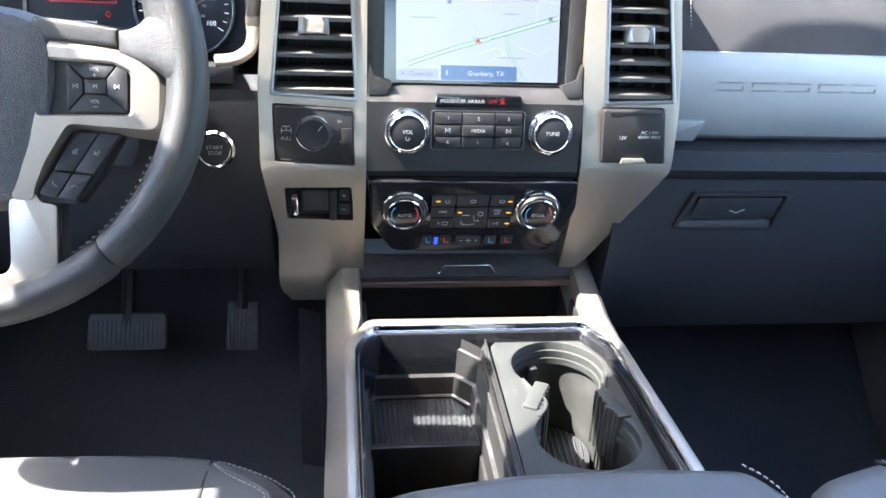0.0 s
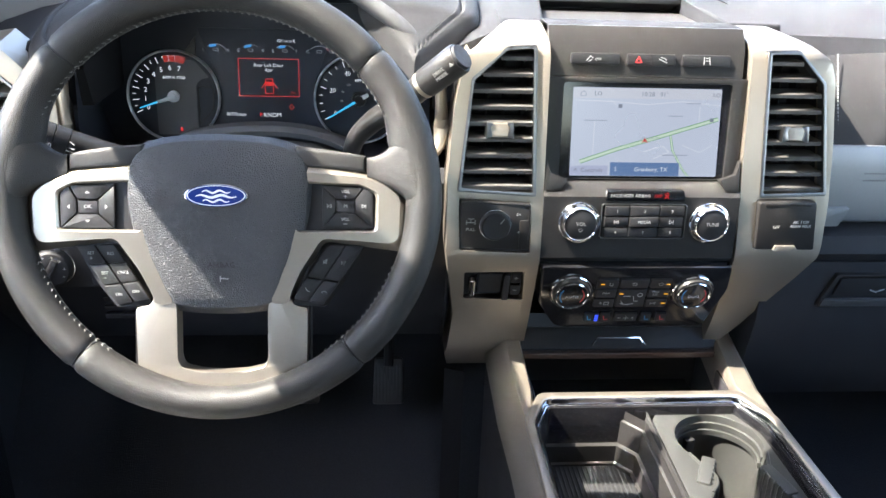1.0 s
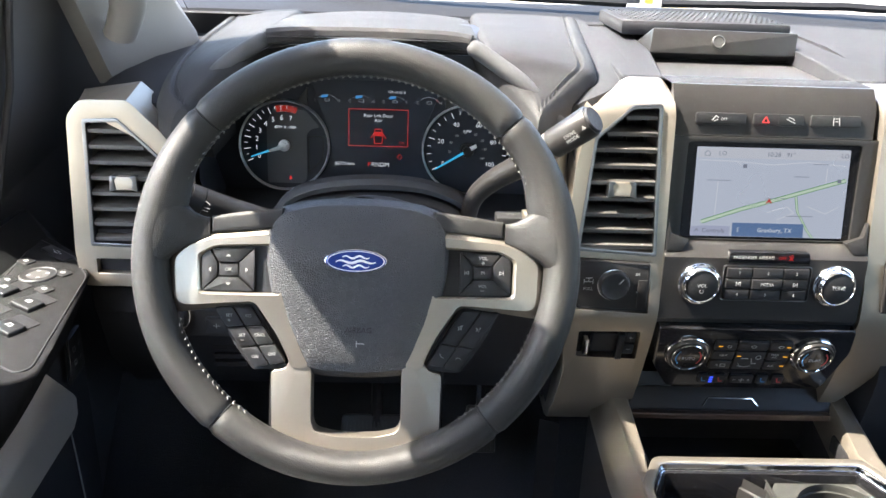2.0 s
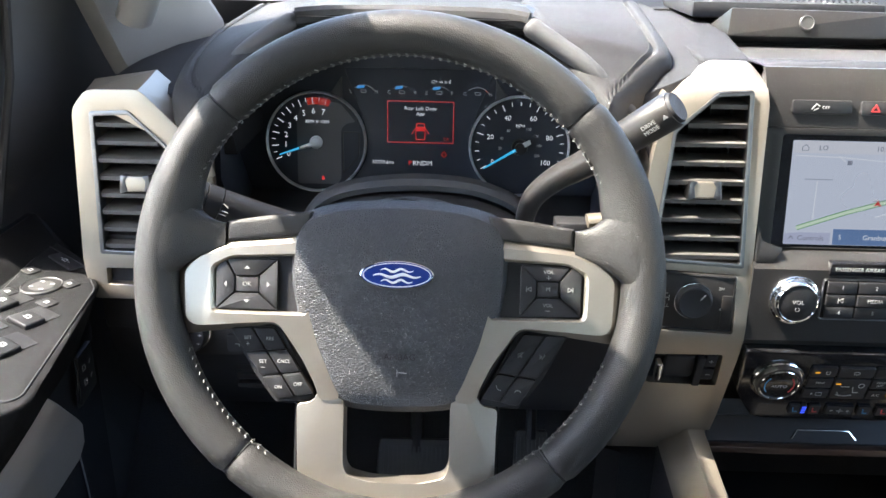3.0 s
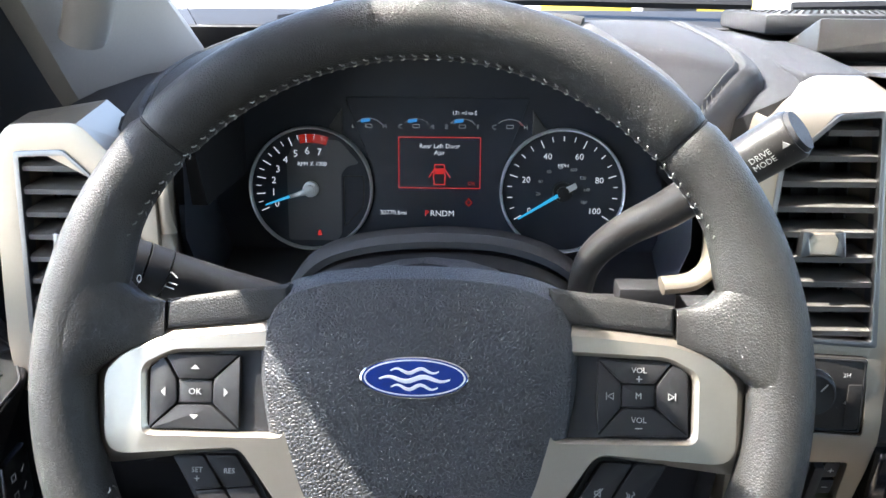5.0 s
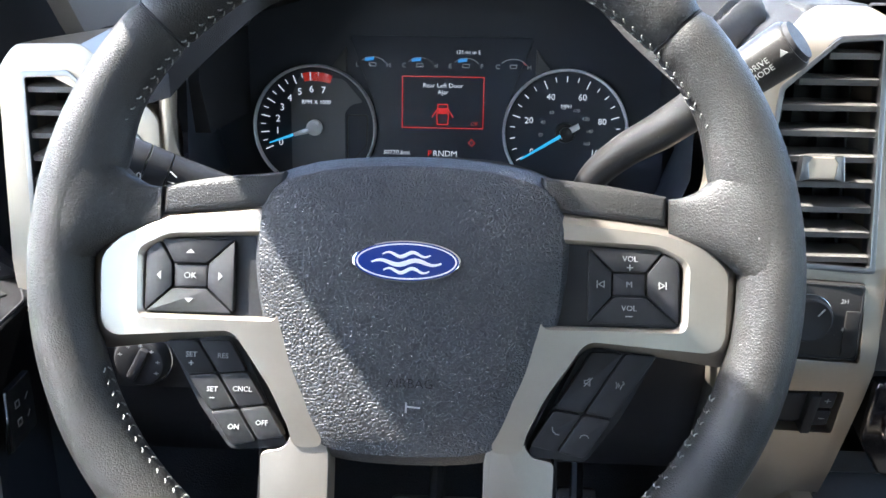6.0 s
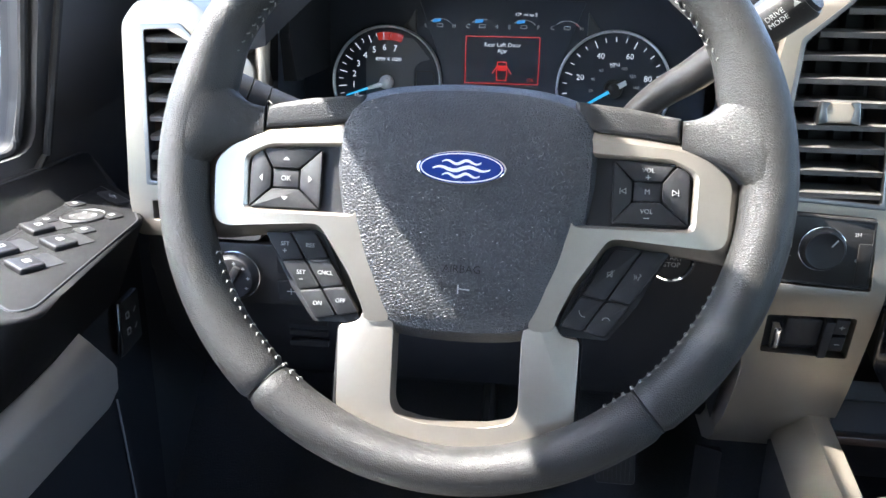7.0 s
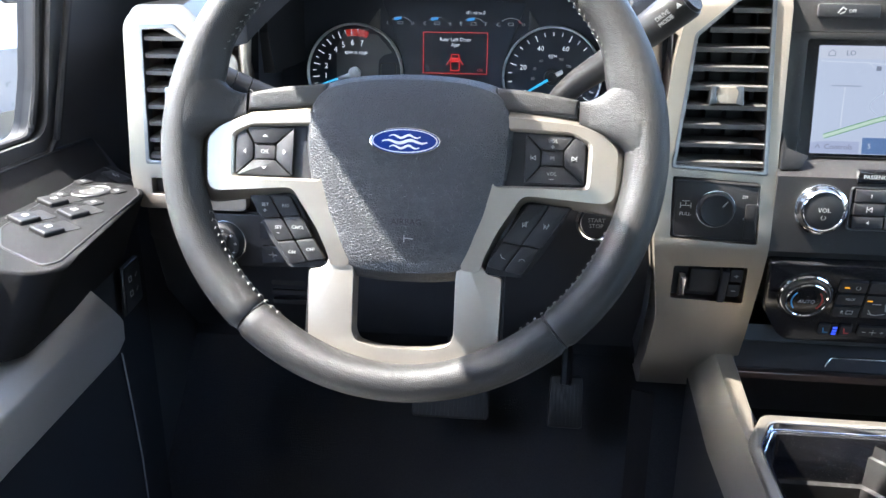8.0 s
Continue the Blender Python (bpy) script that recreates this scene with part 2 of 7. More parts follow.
def extrude_x(profile, x0, x1, bevel=0.0, seg=2):
    """A closed profile of (y, z) from x0 to x1."""
    bm = skin([[(x0, y, z) for y, z in profile], [(x1, y, z) for y, z in profile]])
    if bevel:
        es = [e for e in bm.edges if e.calc_length() > 0 and len(e.link_faces) == 2 and e.calc_face_angle() > 0.3]
        bmesh.ops.bevel(bm, geom=es, offset=bevel, segments=seg, profile=0.5, affect="EDGES", clamp_overlap=True)
    return bm


def sheet(profile, x0, x1, thick):
    """An open profile of (y, z) with a thickness, from x0 to x1."""
    pts = [Vector(p) for p in profile]
    off = []
    for i, p in enumerate(pts):
        a, b = pts[max(0, i - 1)], pts[min(len(pts) - 1, i + 1)]
        d = (b - a).normalized()
        off.append(p + Vector((-d.y, d.x)) * thick)
    ring = [(p.x, p.y) for p in pts] + [(p.x, p.y) for p in reversed(off)]
    return extrude_x(ring, x0, x1)


def tube(path, radius, n=10, bm=None, squash=1.0, up=(0, 0, 1)):
    """A round (or squashed) bar along a path; radius may be a list."""
    bm = bm or bmesh.new()
    path = [Vector(p) for p in path]
    rs = radius if isinstance(radius, (list, tuple)) else [radius] * len(path)
    sections = []
    for i, p in enumerate(path):
        d = (path[min(i + 1, len(path) - 1)] - path[max(i - 1, 0)]).normalized()
        s = d.cross(Vector(up))
        s = s.normalized() if s.length > 1e-4 else Vector((1, 0, 0))
        w = s.cross(d)
        sections.append([p + (s * math.cos(a) + w * math.sin(a) * squash) * rs[i] for a in [2 * math.pi * k / n for k in range(n)]])
    return skin(sections, bm=bm)


def lathe(profile, n=32):
    """A round thing about n (z), from (radius, height) pairs."""
    return skin([[(r * math.cos(2 * math.pi * i / n), r * math.sin(2 * math.pi * i / n), h) for i in range(n)] for r, h in profile])


def spline(pts, per=6):
    """A smooth way through points."""
    pts = [Vector(p) for p in pts]
    out = []
    for i in range(len(pts) - 1):
        a, b, c, d = pts[max(i - 1, 0)], pts[i], pts[i + 1], pts[min(i + 2, len(pts) - 1)]
        for k in range(per):
            t = k / per
            out.append(0.5 * ((2 * b) + (c - a) * t + (2 * a - 5 * b + 4 * c - d) * t * t + (3 * b - a - 3 * c + d) * t ** 3))
    out.append(pts[-1])
    return out


def lettering(name, words, size, M, mat, parent, lift=0.0004, align="CENTER", label=""):
    """Words as a thin mesh on a face."""
    cu = bpy.data.curves.new(name, "FONT")
    cu.body = words
    cu.size = size
    cu.align_x = align
    cu.align_y = "CENTER"
    cu.extrude = 0.00015
    cu.resolution_u = 2
    tmp = bpy.data.objects.new(name, cu)
    scene.collection.objects.link(tmp)
    dg = bpy.context.evaluated_depsgraph_get()
    me = bpy.data.meshes.new_from_object(tmp.evaluated_get(dg))
    bpy.data.objects.remove(tmp)
    bm = bmesh.new()
    bm.from_mesh(me)
    bm.transform(Matrix.Translation((0, 0, lift)))
    return part(name, bm, mat, parent, label, M, smooth=0)


def strokes(lines, width, lift=0.0004, bm=None):
    """Flat thin strokes in a face's plane, each line a list of points."""
    bm = bm or bmesh.new()
    for line in lines:
        for a, b in zip(line, line[1:]):
            a, b = Vector(a), Vector(b)
            d = (b - a).normalized()
            s = Vector((-d.y, d.x)) * width / 2
            a, b = a - d * width * 0.3, b + d * width * 0.3
            vs = [bm.verts.new((*p, h)) for h in (lift - 0.0002, lift + 0.0002) for p in (a - s, b - s, b + s, a + s)]
            for f in ((0, 1, 2, 3), (4, 5, 6, 7), (0, 1, 5, 4), (1, 2, 6, 5), (2, 3, 7, 6), (3, 0, 4, 7)):
                bm.faces.new([vs[i] for i in f])
    return bm


def T(u, v, n=0.0):
    return Matrix.Translation((u, v, n))



def inset(loop, d):
    """A smooth outline moved inwards by d."""
    area = sum(a[0] * b[1] - b[0] * a[1] for a, b in zip(loop, loop[1:] + loop[:1]))
    sg = 1 if area > 0 else -1
    out = []
    for i, p in enumerate(loop):
        a, b = Vector(loop[i - 1]), Vector(loop[(i + 1) % len(loop)])
        t = (b - a).normalized()
        out.append((p[0] - sg * t.y * d, p[1] + sg * t.x * d))
    return out


def mitre(loop, d):
    """A polygon moved inwards by d, its corners kept."""
    area = sum(a[0] * b[1] - b[0] * a[1] for a, b in zip(loop, loop[1:] + loop[:1]))
    sg = 1 if area > 0 else -1
    out = []
    for i, p in enumerate(loop):
        p, a, b = Vector(p), Vector(loop[i - 1]), Vector(loop[(i + 1) % len(loop)])
        t0, t1 = (p - a).normalized(), (b - p).normalized()
        n0, n1 = Vector((-t0.y, t0.x)) * sg, Vector((-t1.y, t1.x)) * sg
        m = (n0 + n1).normalized()
        q = p + m * d / max(0.3, m.dot(n0))
        out.append((q.x, q.y))
    return out


def cushion(outline, z, foot, roll=0.03, crown=0.006, r=0.03):
    """An upholstered body with a rolled edge: outline seen from above, top at z, down to foot."""
    loop = rounded(outline, r, 6)
    secs = [[(x, y, foot) for x, y in loop]]
    for k in range(7):
        a = math.pi / 2 * k / 6
        secs.append([(x, y, z - roll * (1 - math.sin(a))) for x, y in inset(loop, roll * (1 - math.cos(a)))])
    last = inset(loop, roll)
    cx, cy = sum(p[0] for p in last) / len(last), sum(p[1] for p in last) / len(last)
    for s in (0.85, 0.6, 0.3, 0.05):
        secs.append([(cx + (x - cx) * s, cy + (y - cy) * s, z + crown * (1 - s * s)) for x, y in last])
    return skin(secs)


def stitch_row(path, gap=0.0058, length=0.0034, radius=0.0007):
    """Thread stitches one behind another along a path."""
    pts = [Vector(p) for p in path]
    bm = bmesh.new()
    carry = 0.0
    for a, b in zip(pts, pts[1:]):
        d = (b - a).length
        while carry < d:
            p = a.lerp(b, carry / d)
            q = p + (b - a).normalized() * length
            tube([p, (p + q) / 2 + Vector((0, 0, 0.0004)), q], radius, 5, bm)
            carry += gap
        carry -= d
    return bm


# ---- the ground and what stands outside ----
def build_outside():
    ground = part("ground", prism(rect(900, 900), -0.3, 0.0), CONCRETE, None, "", Matrix.Translation((0, 0, -0.62)))
    tagged(ground, "pale sunlit concrete lot", "ground", kind="structure")
    hood = thing("truck_hood", (0.1, 2.0, 0.9), "white painted engine hood ahead of the windscreen", "hood")
    secs = []
    for y, z in ((1.62, 1.04), (1.9, 1.05), (2.4, 1.02), (2.8, 0.95), (2.9, 0.80)):
        secs.append([(-0.75, y, z - 0.30), (-0.75, y, z - 0.06), (-0.68, y, z - 0.01), (-0.25, y, z), (-0.2, y, z + 0.03), (0.5, y, z + 0.03),
                     (0.55, y, z), (0.95, y, z - 0.01), (1.02, y, z - 0.06), (1.02, y, z - 0.30)])
    part("hood_panel", skin(secs), WHITE_PAINT, hood)
    cowl = part("cowl_panel", sheet([(1.405, 1.060), (1.42, 1.098), (1.50, 1.116), (1.63, 1.100)], -0.72, 0.98, -0.02), RUBBER, hood, "black plastic cowl")
    for x0, x1 in ((-0.45, 0.12), (0.2, 0.8)):
        wiper = tube([(x0, 1.52, 1.122), ((x0 + x1) / 2, 1.475, 1.130), (x1, 1.45, 1.126)], 0.008, 6)
        part("wiper_arm", wiper, RUBBER, hood)

    def pickup(at, rz):
        car = thing("parked_truck", at, "white over grey pickup truck parked on the concrete lot", "truck")
        M = pose(*at, 0, 0, rz)
        side = [(-2.8, 0.5), (-2.8, 1.15), (-0.75, 1.2), (-0.65, 1.85), (0.7, 1.88), (1.25, 1.25), (2.7, 1.1), (2.8, 0.5)]
        bm = prism(rounded(side, 0.12, 3), -0.95, 0.95, 0.06)
        R = Matrix(((1, 0, 0, 0), (0, 0, -1, 0), (0, 1, 0, 0), (0, 0, 0, 1)))
        part("body", bm, WHITE_PAINT, car, "", M @ R)
        for x in (-1.75, 1.75):
            for s in (-0.9, 0.9):
                wheel = part("wheel", prism(circle(0.40, 24), -0.12, 0.12, 0.03), RUBBER, car, "", M @ Matrix.Translation((x, s, 0.40)) @ R)
                part("rim", prism(circle(0.25, 20), -0.13, 0.13, 0.02), CHROME, wheel, "", M @ Matrix.Translation((x, s, 0.40)) @ R)
        for s in (-0.962, 0.962):
            for pts in ([(-0.52, 1.28), (0.05, 1.28), (0.05, 1.75), (-0.45, 1.75)], [(0.12, 1.28), (1.08, 1.28), (0.62, 1.75), (0.12, 1.75)]):
                part("side_window", prism(rounded(pts, 0.05, 3), -0.012, 0.012), DARK_GLASS, car, "", M @ Matrix.Translation((0, s, 0)) @ R)
            part("side_cladding", prism(rect(5.5, 0.57, 0.03, 3, 0, 0.585), -0.02, 0.02), GREY_PAINT, car, "", M @ Matrix.Translation((0, s, 0)) @ R)
        return car

    pickup((-6.15, 7.6, -0.62), 78)
    post = thing("bollard_post", (2.48, 12.0, -0.62), "dark painted post beside a yellow barrier", "post")
    part("shaft", lathe([(0.36, -0.62), (0.36, 2.4), (0.30, 2.45)], 20), RUBBER, post, "", Matrix.Translation((2.48, 12.0, 0)))
    for x0, x1 in ((0.75, 2.05), (2.95, 3.75)):
        barrier = thing("yellow_barrier", ((x0 + x1) / 2, 12.5, -0.62), "faded yellow painted steel barrier on the lot", "barrier", group="barriers ahead")
        part("rail", box(x0, x1, 12.4, 12.6, 0.35, 1.15, 0.05), YELLOW, barrier)
        for x in (x0 + 0.15, x1 - 0.15):
            part("leg", box(x - 0.06, x + 0.06, 12.44, 12.56, -0.62, 0.36, 0.01), YELLOW, barrier)


build_outside()


# ---- the cab ----
def build_cab():
    floor = part("floor", skin([[(-0.80, -1.4, 0.17), (0.98, -1.4, 0.17), (0.98, -1.4, 0.20), (-0.80, -1.4, 0.20)],
                                [(-0.80, 0.98, 0.17), (0.98, 0.98, 0.17), (0.98, 0.98, 0.20), (-0.80, 0.98, 0.20)],
                                [(-0.80, 1.30, 0.47), (0.98, 1.30, 0.47), (0.98, 1.27, 0.49), (-0.80, 1.27, 0.49)],
                                [(-0.80, 1.36, 1.00), (0.98, 1.36, 1.00), (0.98, 1.32, 1.00), (-0.80, 1.32, 1.00)]]), CARPET)
    tagged(floor, "black carpet in the footwells and up the firewall", "carpet", kind="structure")
    mat = part("floor_mat", prism(rounded([(-0.60, 0.45), (-0.06, 0.45), (-0.05, 0.98), (-0.58, 0.98)], 0.06), 0.203, 0.212, 0.003), CARPET)
    tagged(mat, "dark carpet floor mat in the driver footwell", "floor mat")
    # Roof is out of view; its front edge is bowed to shade the passenger trim.
    roof = part("roof", prism(rounded([(-0.62, -1.4), (0.82, -1.4), (0.78, 0.44), (0.74, 0.57), (0.60, 0.79), (0.36, 0.885), (0.10, 0.895), (-0.12, 0.845), (-0.34, 0.70), (-0.50, 0.57), (-0.60, 0.46)], 0.05), 1.56, 1.62, 0.01), LINER)
    tagged(roof, "unseen pale headliner, front edge bowed to shade the passenger dash", "headliner", kind="structure")
    rear = part("wall_rear", prism([[(-0.80, 0.15), (0.98, 0.15), (0.86, 1.62), (-0.68, 1.62)], rounded([(-0.50, 1.02), (0.68, 1.02), (0.62, 1.36), (-0.44, 1.36)], 0.06)], 0, 0.06),
                GRAIN, None, "", plane_at(0, -1.36, 0))
    tagged(rear, "dark rear cab wall with its back window", "wall", kind="structure")

    # side walls: x of the wall falls in towards the roof
    def side(sign, name, label):
        def X(z):
            d = 0.0 if z < 0.9 else (z - 0.9) * 0.36
            return (-0.74 + d) if sign < 0 else (0.94 - d)
        # Unseen top outline and window head are placed to shade wheel and console.
        outline = [(-1.4, 0.15), (1.36, 0.15), (1.36, 0.98), (1.30, 1.07), (0.95, 1.36), (0.91, 1.445), (0.86, 1.465), (0.80, 1.460), (0.68, 1.462), (0.58, 1.51), (0.48, 1.58), (-1.4, 1.60)]
        front = rounded([(0.04, 0.90), (0.932, 0.900), (0.912, 0.967), (0.886, 1.06), (0.815, 1.275), (0.745, 1.322), (0.04, 1.337)], 0.03)
        low = 0.90
        aft = rounded([(-1.0, low), (-0.08, low), (-0.08, 1.305), (-0.95, 1.305)], 0.03)
        bm = prism([outline, front, aft], 0.0, 0.02)
        bmesh.ops.bisect_plane(bm, geom=bm.verts[:] + bm.edges[:] + bm.faces[:], plane_co=(0, 0.9, 0), plane_no=(0, 1, 0))
        for v in bm.verts:
            y, z, n = v.co
            v.co = (X(z) + sign * n, y, z)
        w = part(name, bm, PILLAR if sign > 0 else DOOR_GREY)
        return tagged(w, label, "cab side", kind="structure")

    # opaque dark panes behind the front doors, unseen, added to cut fill light
    for sign, name in ((-1, "window_2"), (1, "window_3")):
        x0, x1 = (-0.752, -0.578) if sign < 0 else (0.952, 0.778)
        pane = part(name, skin([[(x0, -1.03, 0.87), (x0, -0.05, 0.87), (x0 - sign * 0.004, -0.05, 0.87), (x0 - sign * 0.004, -1.03, 0.87)],
                                [(x1, -1.03, 1.35), (x1, -0.05, 1.35), (x1 - sign * 0.004, -0.05, 1.35), (x1 - sign * 0.004, -1.03, 1.35)]]), DARK_GLASS)
        tagged(pane, "unseen dark glass pane, added to cut light from behind", "window", kind="structure")
    side(-1, "wall_left", "dark cab side with two window openings")
    side(1, "wall_right", "grey cab side with two window openings")

    # windscreen and its pillars
    rows = []
    for k in range(9):
        u = k / 8
        bow = 0.32 * (1 - (2 * u - 1) ** 2)
        foot, head = Vector((-0.60 + 1.40 * u, 1.40 + 0.05 * bow, 1.07)), Vector((-0.56 + 1.32 * u, 0.575 + bow, 1.575))
        rows.append([foot, head, head + Vector((0, 0.003, 0.004)), foot + Vector((0, 0.005, 0))])
    ws = part("windscreen", skin(rows), GLASS)
    ws.visible_shadow = False
    tagged(ws, "clear raked windscreen glass", "windscreen", kind="structure")
    frit = part("windscreen_seal", skin([[(-0.66, 1.385, 1.060), (0.86, 1.385, 1.060), (0.86, 1.395, 1.060), (-0.66, 1.395, 1.060)],
                                         [(-0.66, 1.345, 1.0985), (0.86, 1.345, 1.0985), (0.86, 1.350, 1.101), (-0.66, 1.350, 1.101)]]), RUBBER)
    tagged(frit, "black edge band along the foot of the windscreen", "seal", kind="structure")
    def across(p, s):
        return p if s < 0 else (0.20 - p[0], p[1], p[2])
    for s in (-1, 1):
        secs = []
        # The last two rings, out of view, are placed to shade the wheel.
        for (lx, ly, lz), (rx, ry, rz) in (((-0.622, 1.075, 1.035), (-0.572, 1.310, 1.050)), ((-0.622, 1.055, 1.056), (-0.572, 1.296, 1.076)), ((-0.620, 0.972, 1.149), (-0.582, 1.212, 1.141)),
                                           ((-0.616, 0.890, 1.235), (-0.592, 1.020, 1.215)), ((-0.606, 0.770, 1.355), (-0.580, 0.830, 1.365)), ((-0.592, 0.60, 1.50), (-0.550, 0.66, 1.485))):
            mx, my, mz = (lx + rx) / 2 + 0.016, (ly + ry) / 2, (lz + rz) / 2
            ring = [(lx - 0.02, ly, lz), (lx, ly, lz), (lx + 0.014, ly + 0.03, lz), (mx, my, mz), (rx + 0.010, ry - 0.04, rz), (rx, ry, rz), (rx - 0.02, ry + 0.02, rz), (rx - 0.035, ry, rz)]
            secs.append([across(p, s) for p in ring])
        p = part("a_pillar", skin(secs), PILLAR)
        tagged(p, "warm grey plastic windscreen pillar trim", "pillar trim", group="windscreen pillars")
        g = thing("grab_handle", across((-0.575, 0.95, 1.20), s), "grey grab handle on the windscreen pillar", "grab handle", group="pillar grab handles")
        path = [across(q, s) for q in ((-0.590, 1.020, 1.105), (-0.578, 1.010, 1.125), (-0.566, 0.990, 1.150), (-0.560, 0.945, 1.195), (-0.566, 0.90, 1.235), (-0.590, 0.87, 1.262))]
        part("grip", tube(spline(path, 5), 0.021, 12, squash=0.8), PILLAR, g)


build_cab()


# ---- steering wheel ----
WHEEL_AT = (-0.279, 0.674, 0.959)
W = plane_at(*WHEEL_AT, math.tan(radians(20)))
R_MID, R_BAR = 0.1815, 0.0165


def rim_piece(a0, a1, steps, bulges=(), thin=1.0):
    secs = []
    for i in range(steps + 1):
        t = i / steps
        a = radians(a0 + (a1 - a0) * t)
        edge = min(t, 1 - t) * abs(a1 - a0)
        pinch = 1.0 - 0.10 * max(0.0, 1 - edge / 0.7)
        r = R_BAR * pinch
        grow = 0.0
        for centre, width, amount in bulges:
            grow += amount * math.exp(-((math.degrees(a) - centre) / width) ** 2)
        ring = []
        for k in range(20):
            b = 2 * math.pi * k / 20
            inner = max(0.0, -math.cos(b))
            rr = r * (1 + grow * inner * 0.9)
            ring.append(((R_MID + math.cos(b) * rr * thin) * math.cos(a), (R_MID + math.cos(b) * rr * thin) * math.sin(a), math.sin(b) * r * 1.12))
        secs.append(ring)
    return skin(secs)


def dome(half, n_edge, n_mid, rings=7, drop=0.0, back=-0.03):
    """A cushion-shaped cover: the outline at n_edge rises to n_mid; drop lowers it towards the foot."""
    loop = mirror(half)
    smooth = []
    pts = [Vector((*p, 0)) for p in loop]
    n = len(pts)
    for i in range(n):
        a, b, c, d = pts[i - 1], pts[i], pts[(i + 1) % n], pts[(i + 2) % n]
        for k in range(5):
            t = k / 5
            q = 0.5 * ((2 * b) + (c - a) * t + (2 * a - 5 * b + 4 * c - d) * t * t + (3 * b - a - 3 * c + d) * t ** 3)
            smooth.append((q.x, q.y))
    cy = -0.02
    secs = [[(x, y, back) for x, y in smooth]]
    for r in range(rings):
        s = 1 - (r / rings) ** 1.0
        lift = n_edge + (n_mid - n_edge) * (1 - s ** 5) ** 0.5 if r else n_edge - 0.004
        secs.append([(x * s, cy + (y - cy) * s, lift + drop * min(0.0, cy + (y - cy) * s) - 1.1 * max(0.0, cy + (y - cy) * s) ** 2) for x, y in smooth])
    return skin(secs)


def build_wheel():
    sw = thing("steering_wheel", WHEEL_AT, "black leather steering wheel with satin silver spokes and stitched rim", "steering wheel")
    part("rim_section", rim_piece(43.2, 137.0, 60), LEATHER, sw, "", W)
    part("rim_section", rim_piece(137.6, 229.0, 60, ((163, 9, 0.55),)), LEATHER, sw, "", W)
    part("rim_section", rim_piece(-49.0, 42.6, 60, ((17, 9, 0.55),)), LEATHER, sw, "", W)
    part("rim_section", rim_piece(229.6, 310.4, 50, ((270, 22, -0.25),)), LEATHER, sw, "", W)
    for a in (42.9, 137.3, 229.3, -49.3):
        part("rim_seam", rim_piece(a - 0.35, a + 0.35, 2), RUBBER, sw, "", W @ Matrix.Diagonal((0.9995, 0.9995, 0.93, 1)))

    # stitches along the inner edge
    st = bmesh.new()
    for a0, a1 in ((22, 158), (200, 236), (-56, -20)):
        count = int((a1 - a0) / 2.15)
        for i in range(count):
            a = radians(a0 + (a1 - a0) * i / count)
            for lean in (-1, 1):
                r = R_MID - R_BAR - 0.0006
                p = Vector((r * math.cos(a), r * math.sin(a), 0.0035 + lean * 0.0018))
                q = Vector((r * math.cos(a + 0.012 * 1), r * math.sin(a + 0.012), 0.0035 + lean * 0.0045))
                tube([p, (p + q) / 2 + Vector((-math.cos(a), -math.sin(a), 0)) * 0.0005, q], 0.00042, 5, st)
    ob = part("stitching", st, WHEEL_THREAD, sw, "grey thread stitches", W)
    tagged(ob, kind="stuff")

    # thumb rests and leather wings above the spokes
    for s in (-1, 1):
        tops = spline([(0.1300, 0.0378, 0), (0.1380, 0.0392, 0), (0.1470, 0.0440, 0), (0.1560, 0.0545, 0), (0.1640, 0.0700, 0), (0.1720, 0.0850, 0)], 4)
        foots = spline([(0.1300, 0.0180, 0), (0.1400, 0.0150, 0), (0.1500, 0.0110, 0), (0.1600, 0.0050, 0), (0.1690, -0.0040, 0), (0.1760, -0.0150, 0)], 4)
        rows = []
        for k, (p, q) in enumerate(zip(tops, foots)):
            t = k / (len(tops) - 1)
            high = 0.0026 + 0.0150 * t * t * (3 - 2 * t)
            row = []
            for i in range(18):
                a = 2 * math.pi * i / 18
                c, d = math.cos(a), math.sin(a)
                w = math.copysign(abs(c) ** 0.55, c)
                h = math.copysign(abs(d) ** 0.6, d)
                m = (p + q) / 2 + (p - q) / 2 * w
                row.append((s * m.x, m.y, h * (high if h > 0 else 0.016)))
            rows.append(row)
        part("thumb_rest", skin(rows), LEATHER, sw, "", W, 60)
        wing = [(0.1293, 0.0392), (0.100, 0.0435), (0.066, 0.0478), (0.066, 0.030), (0.1293, 0.024)]
        if s < 0:
            wing = [(-x, y) for x, y in wing][::-1]
        part("leather_wing", prism(wing, -0.018, 0.0025, 0.004, 4), LEATHER, sw, "", W)

    # silver spokes
    for s in (-1, 1):
        out = [(0.066, 0.0400), (0.131, 0.0305), (0.158, 0.0215), (0.1765, 0.0095), (0.1750, -0.0415), (0.164, -0.0480), (0.092, -0.0380), (0.0735, -0.0660), (0.0640, -0.0870), (0.0625, -0.0950), (0.0430, -0.0950), (0.052, -0.06), (0.066, -0.02)]
        hole = [(0.067, 0.0145), (0.124, 0.0120), (0.1382, 0.0045), (0.1372, -0.0275), (0.067, -0.0280)]
        if s < 0:
            out, hole = [(-x, y) for x, y in out][::-1], [(-x, y) for x, y in hole][::-1]
        top = [(0.066, 0.0250), (0.1275, 0.0195), (0.1490, 0.0120), (0.1600, 0.0020), (0.1588, -0.0345), (0.1525, -0.0395), (0.0900, -0.0350), (0.0705, -0.0650), (0.0610, -0.0860), (0.0595, -0.0950), (0.0430, -0.0950), (0.052, -0.06), (0.066, -0.02)]
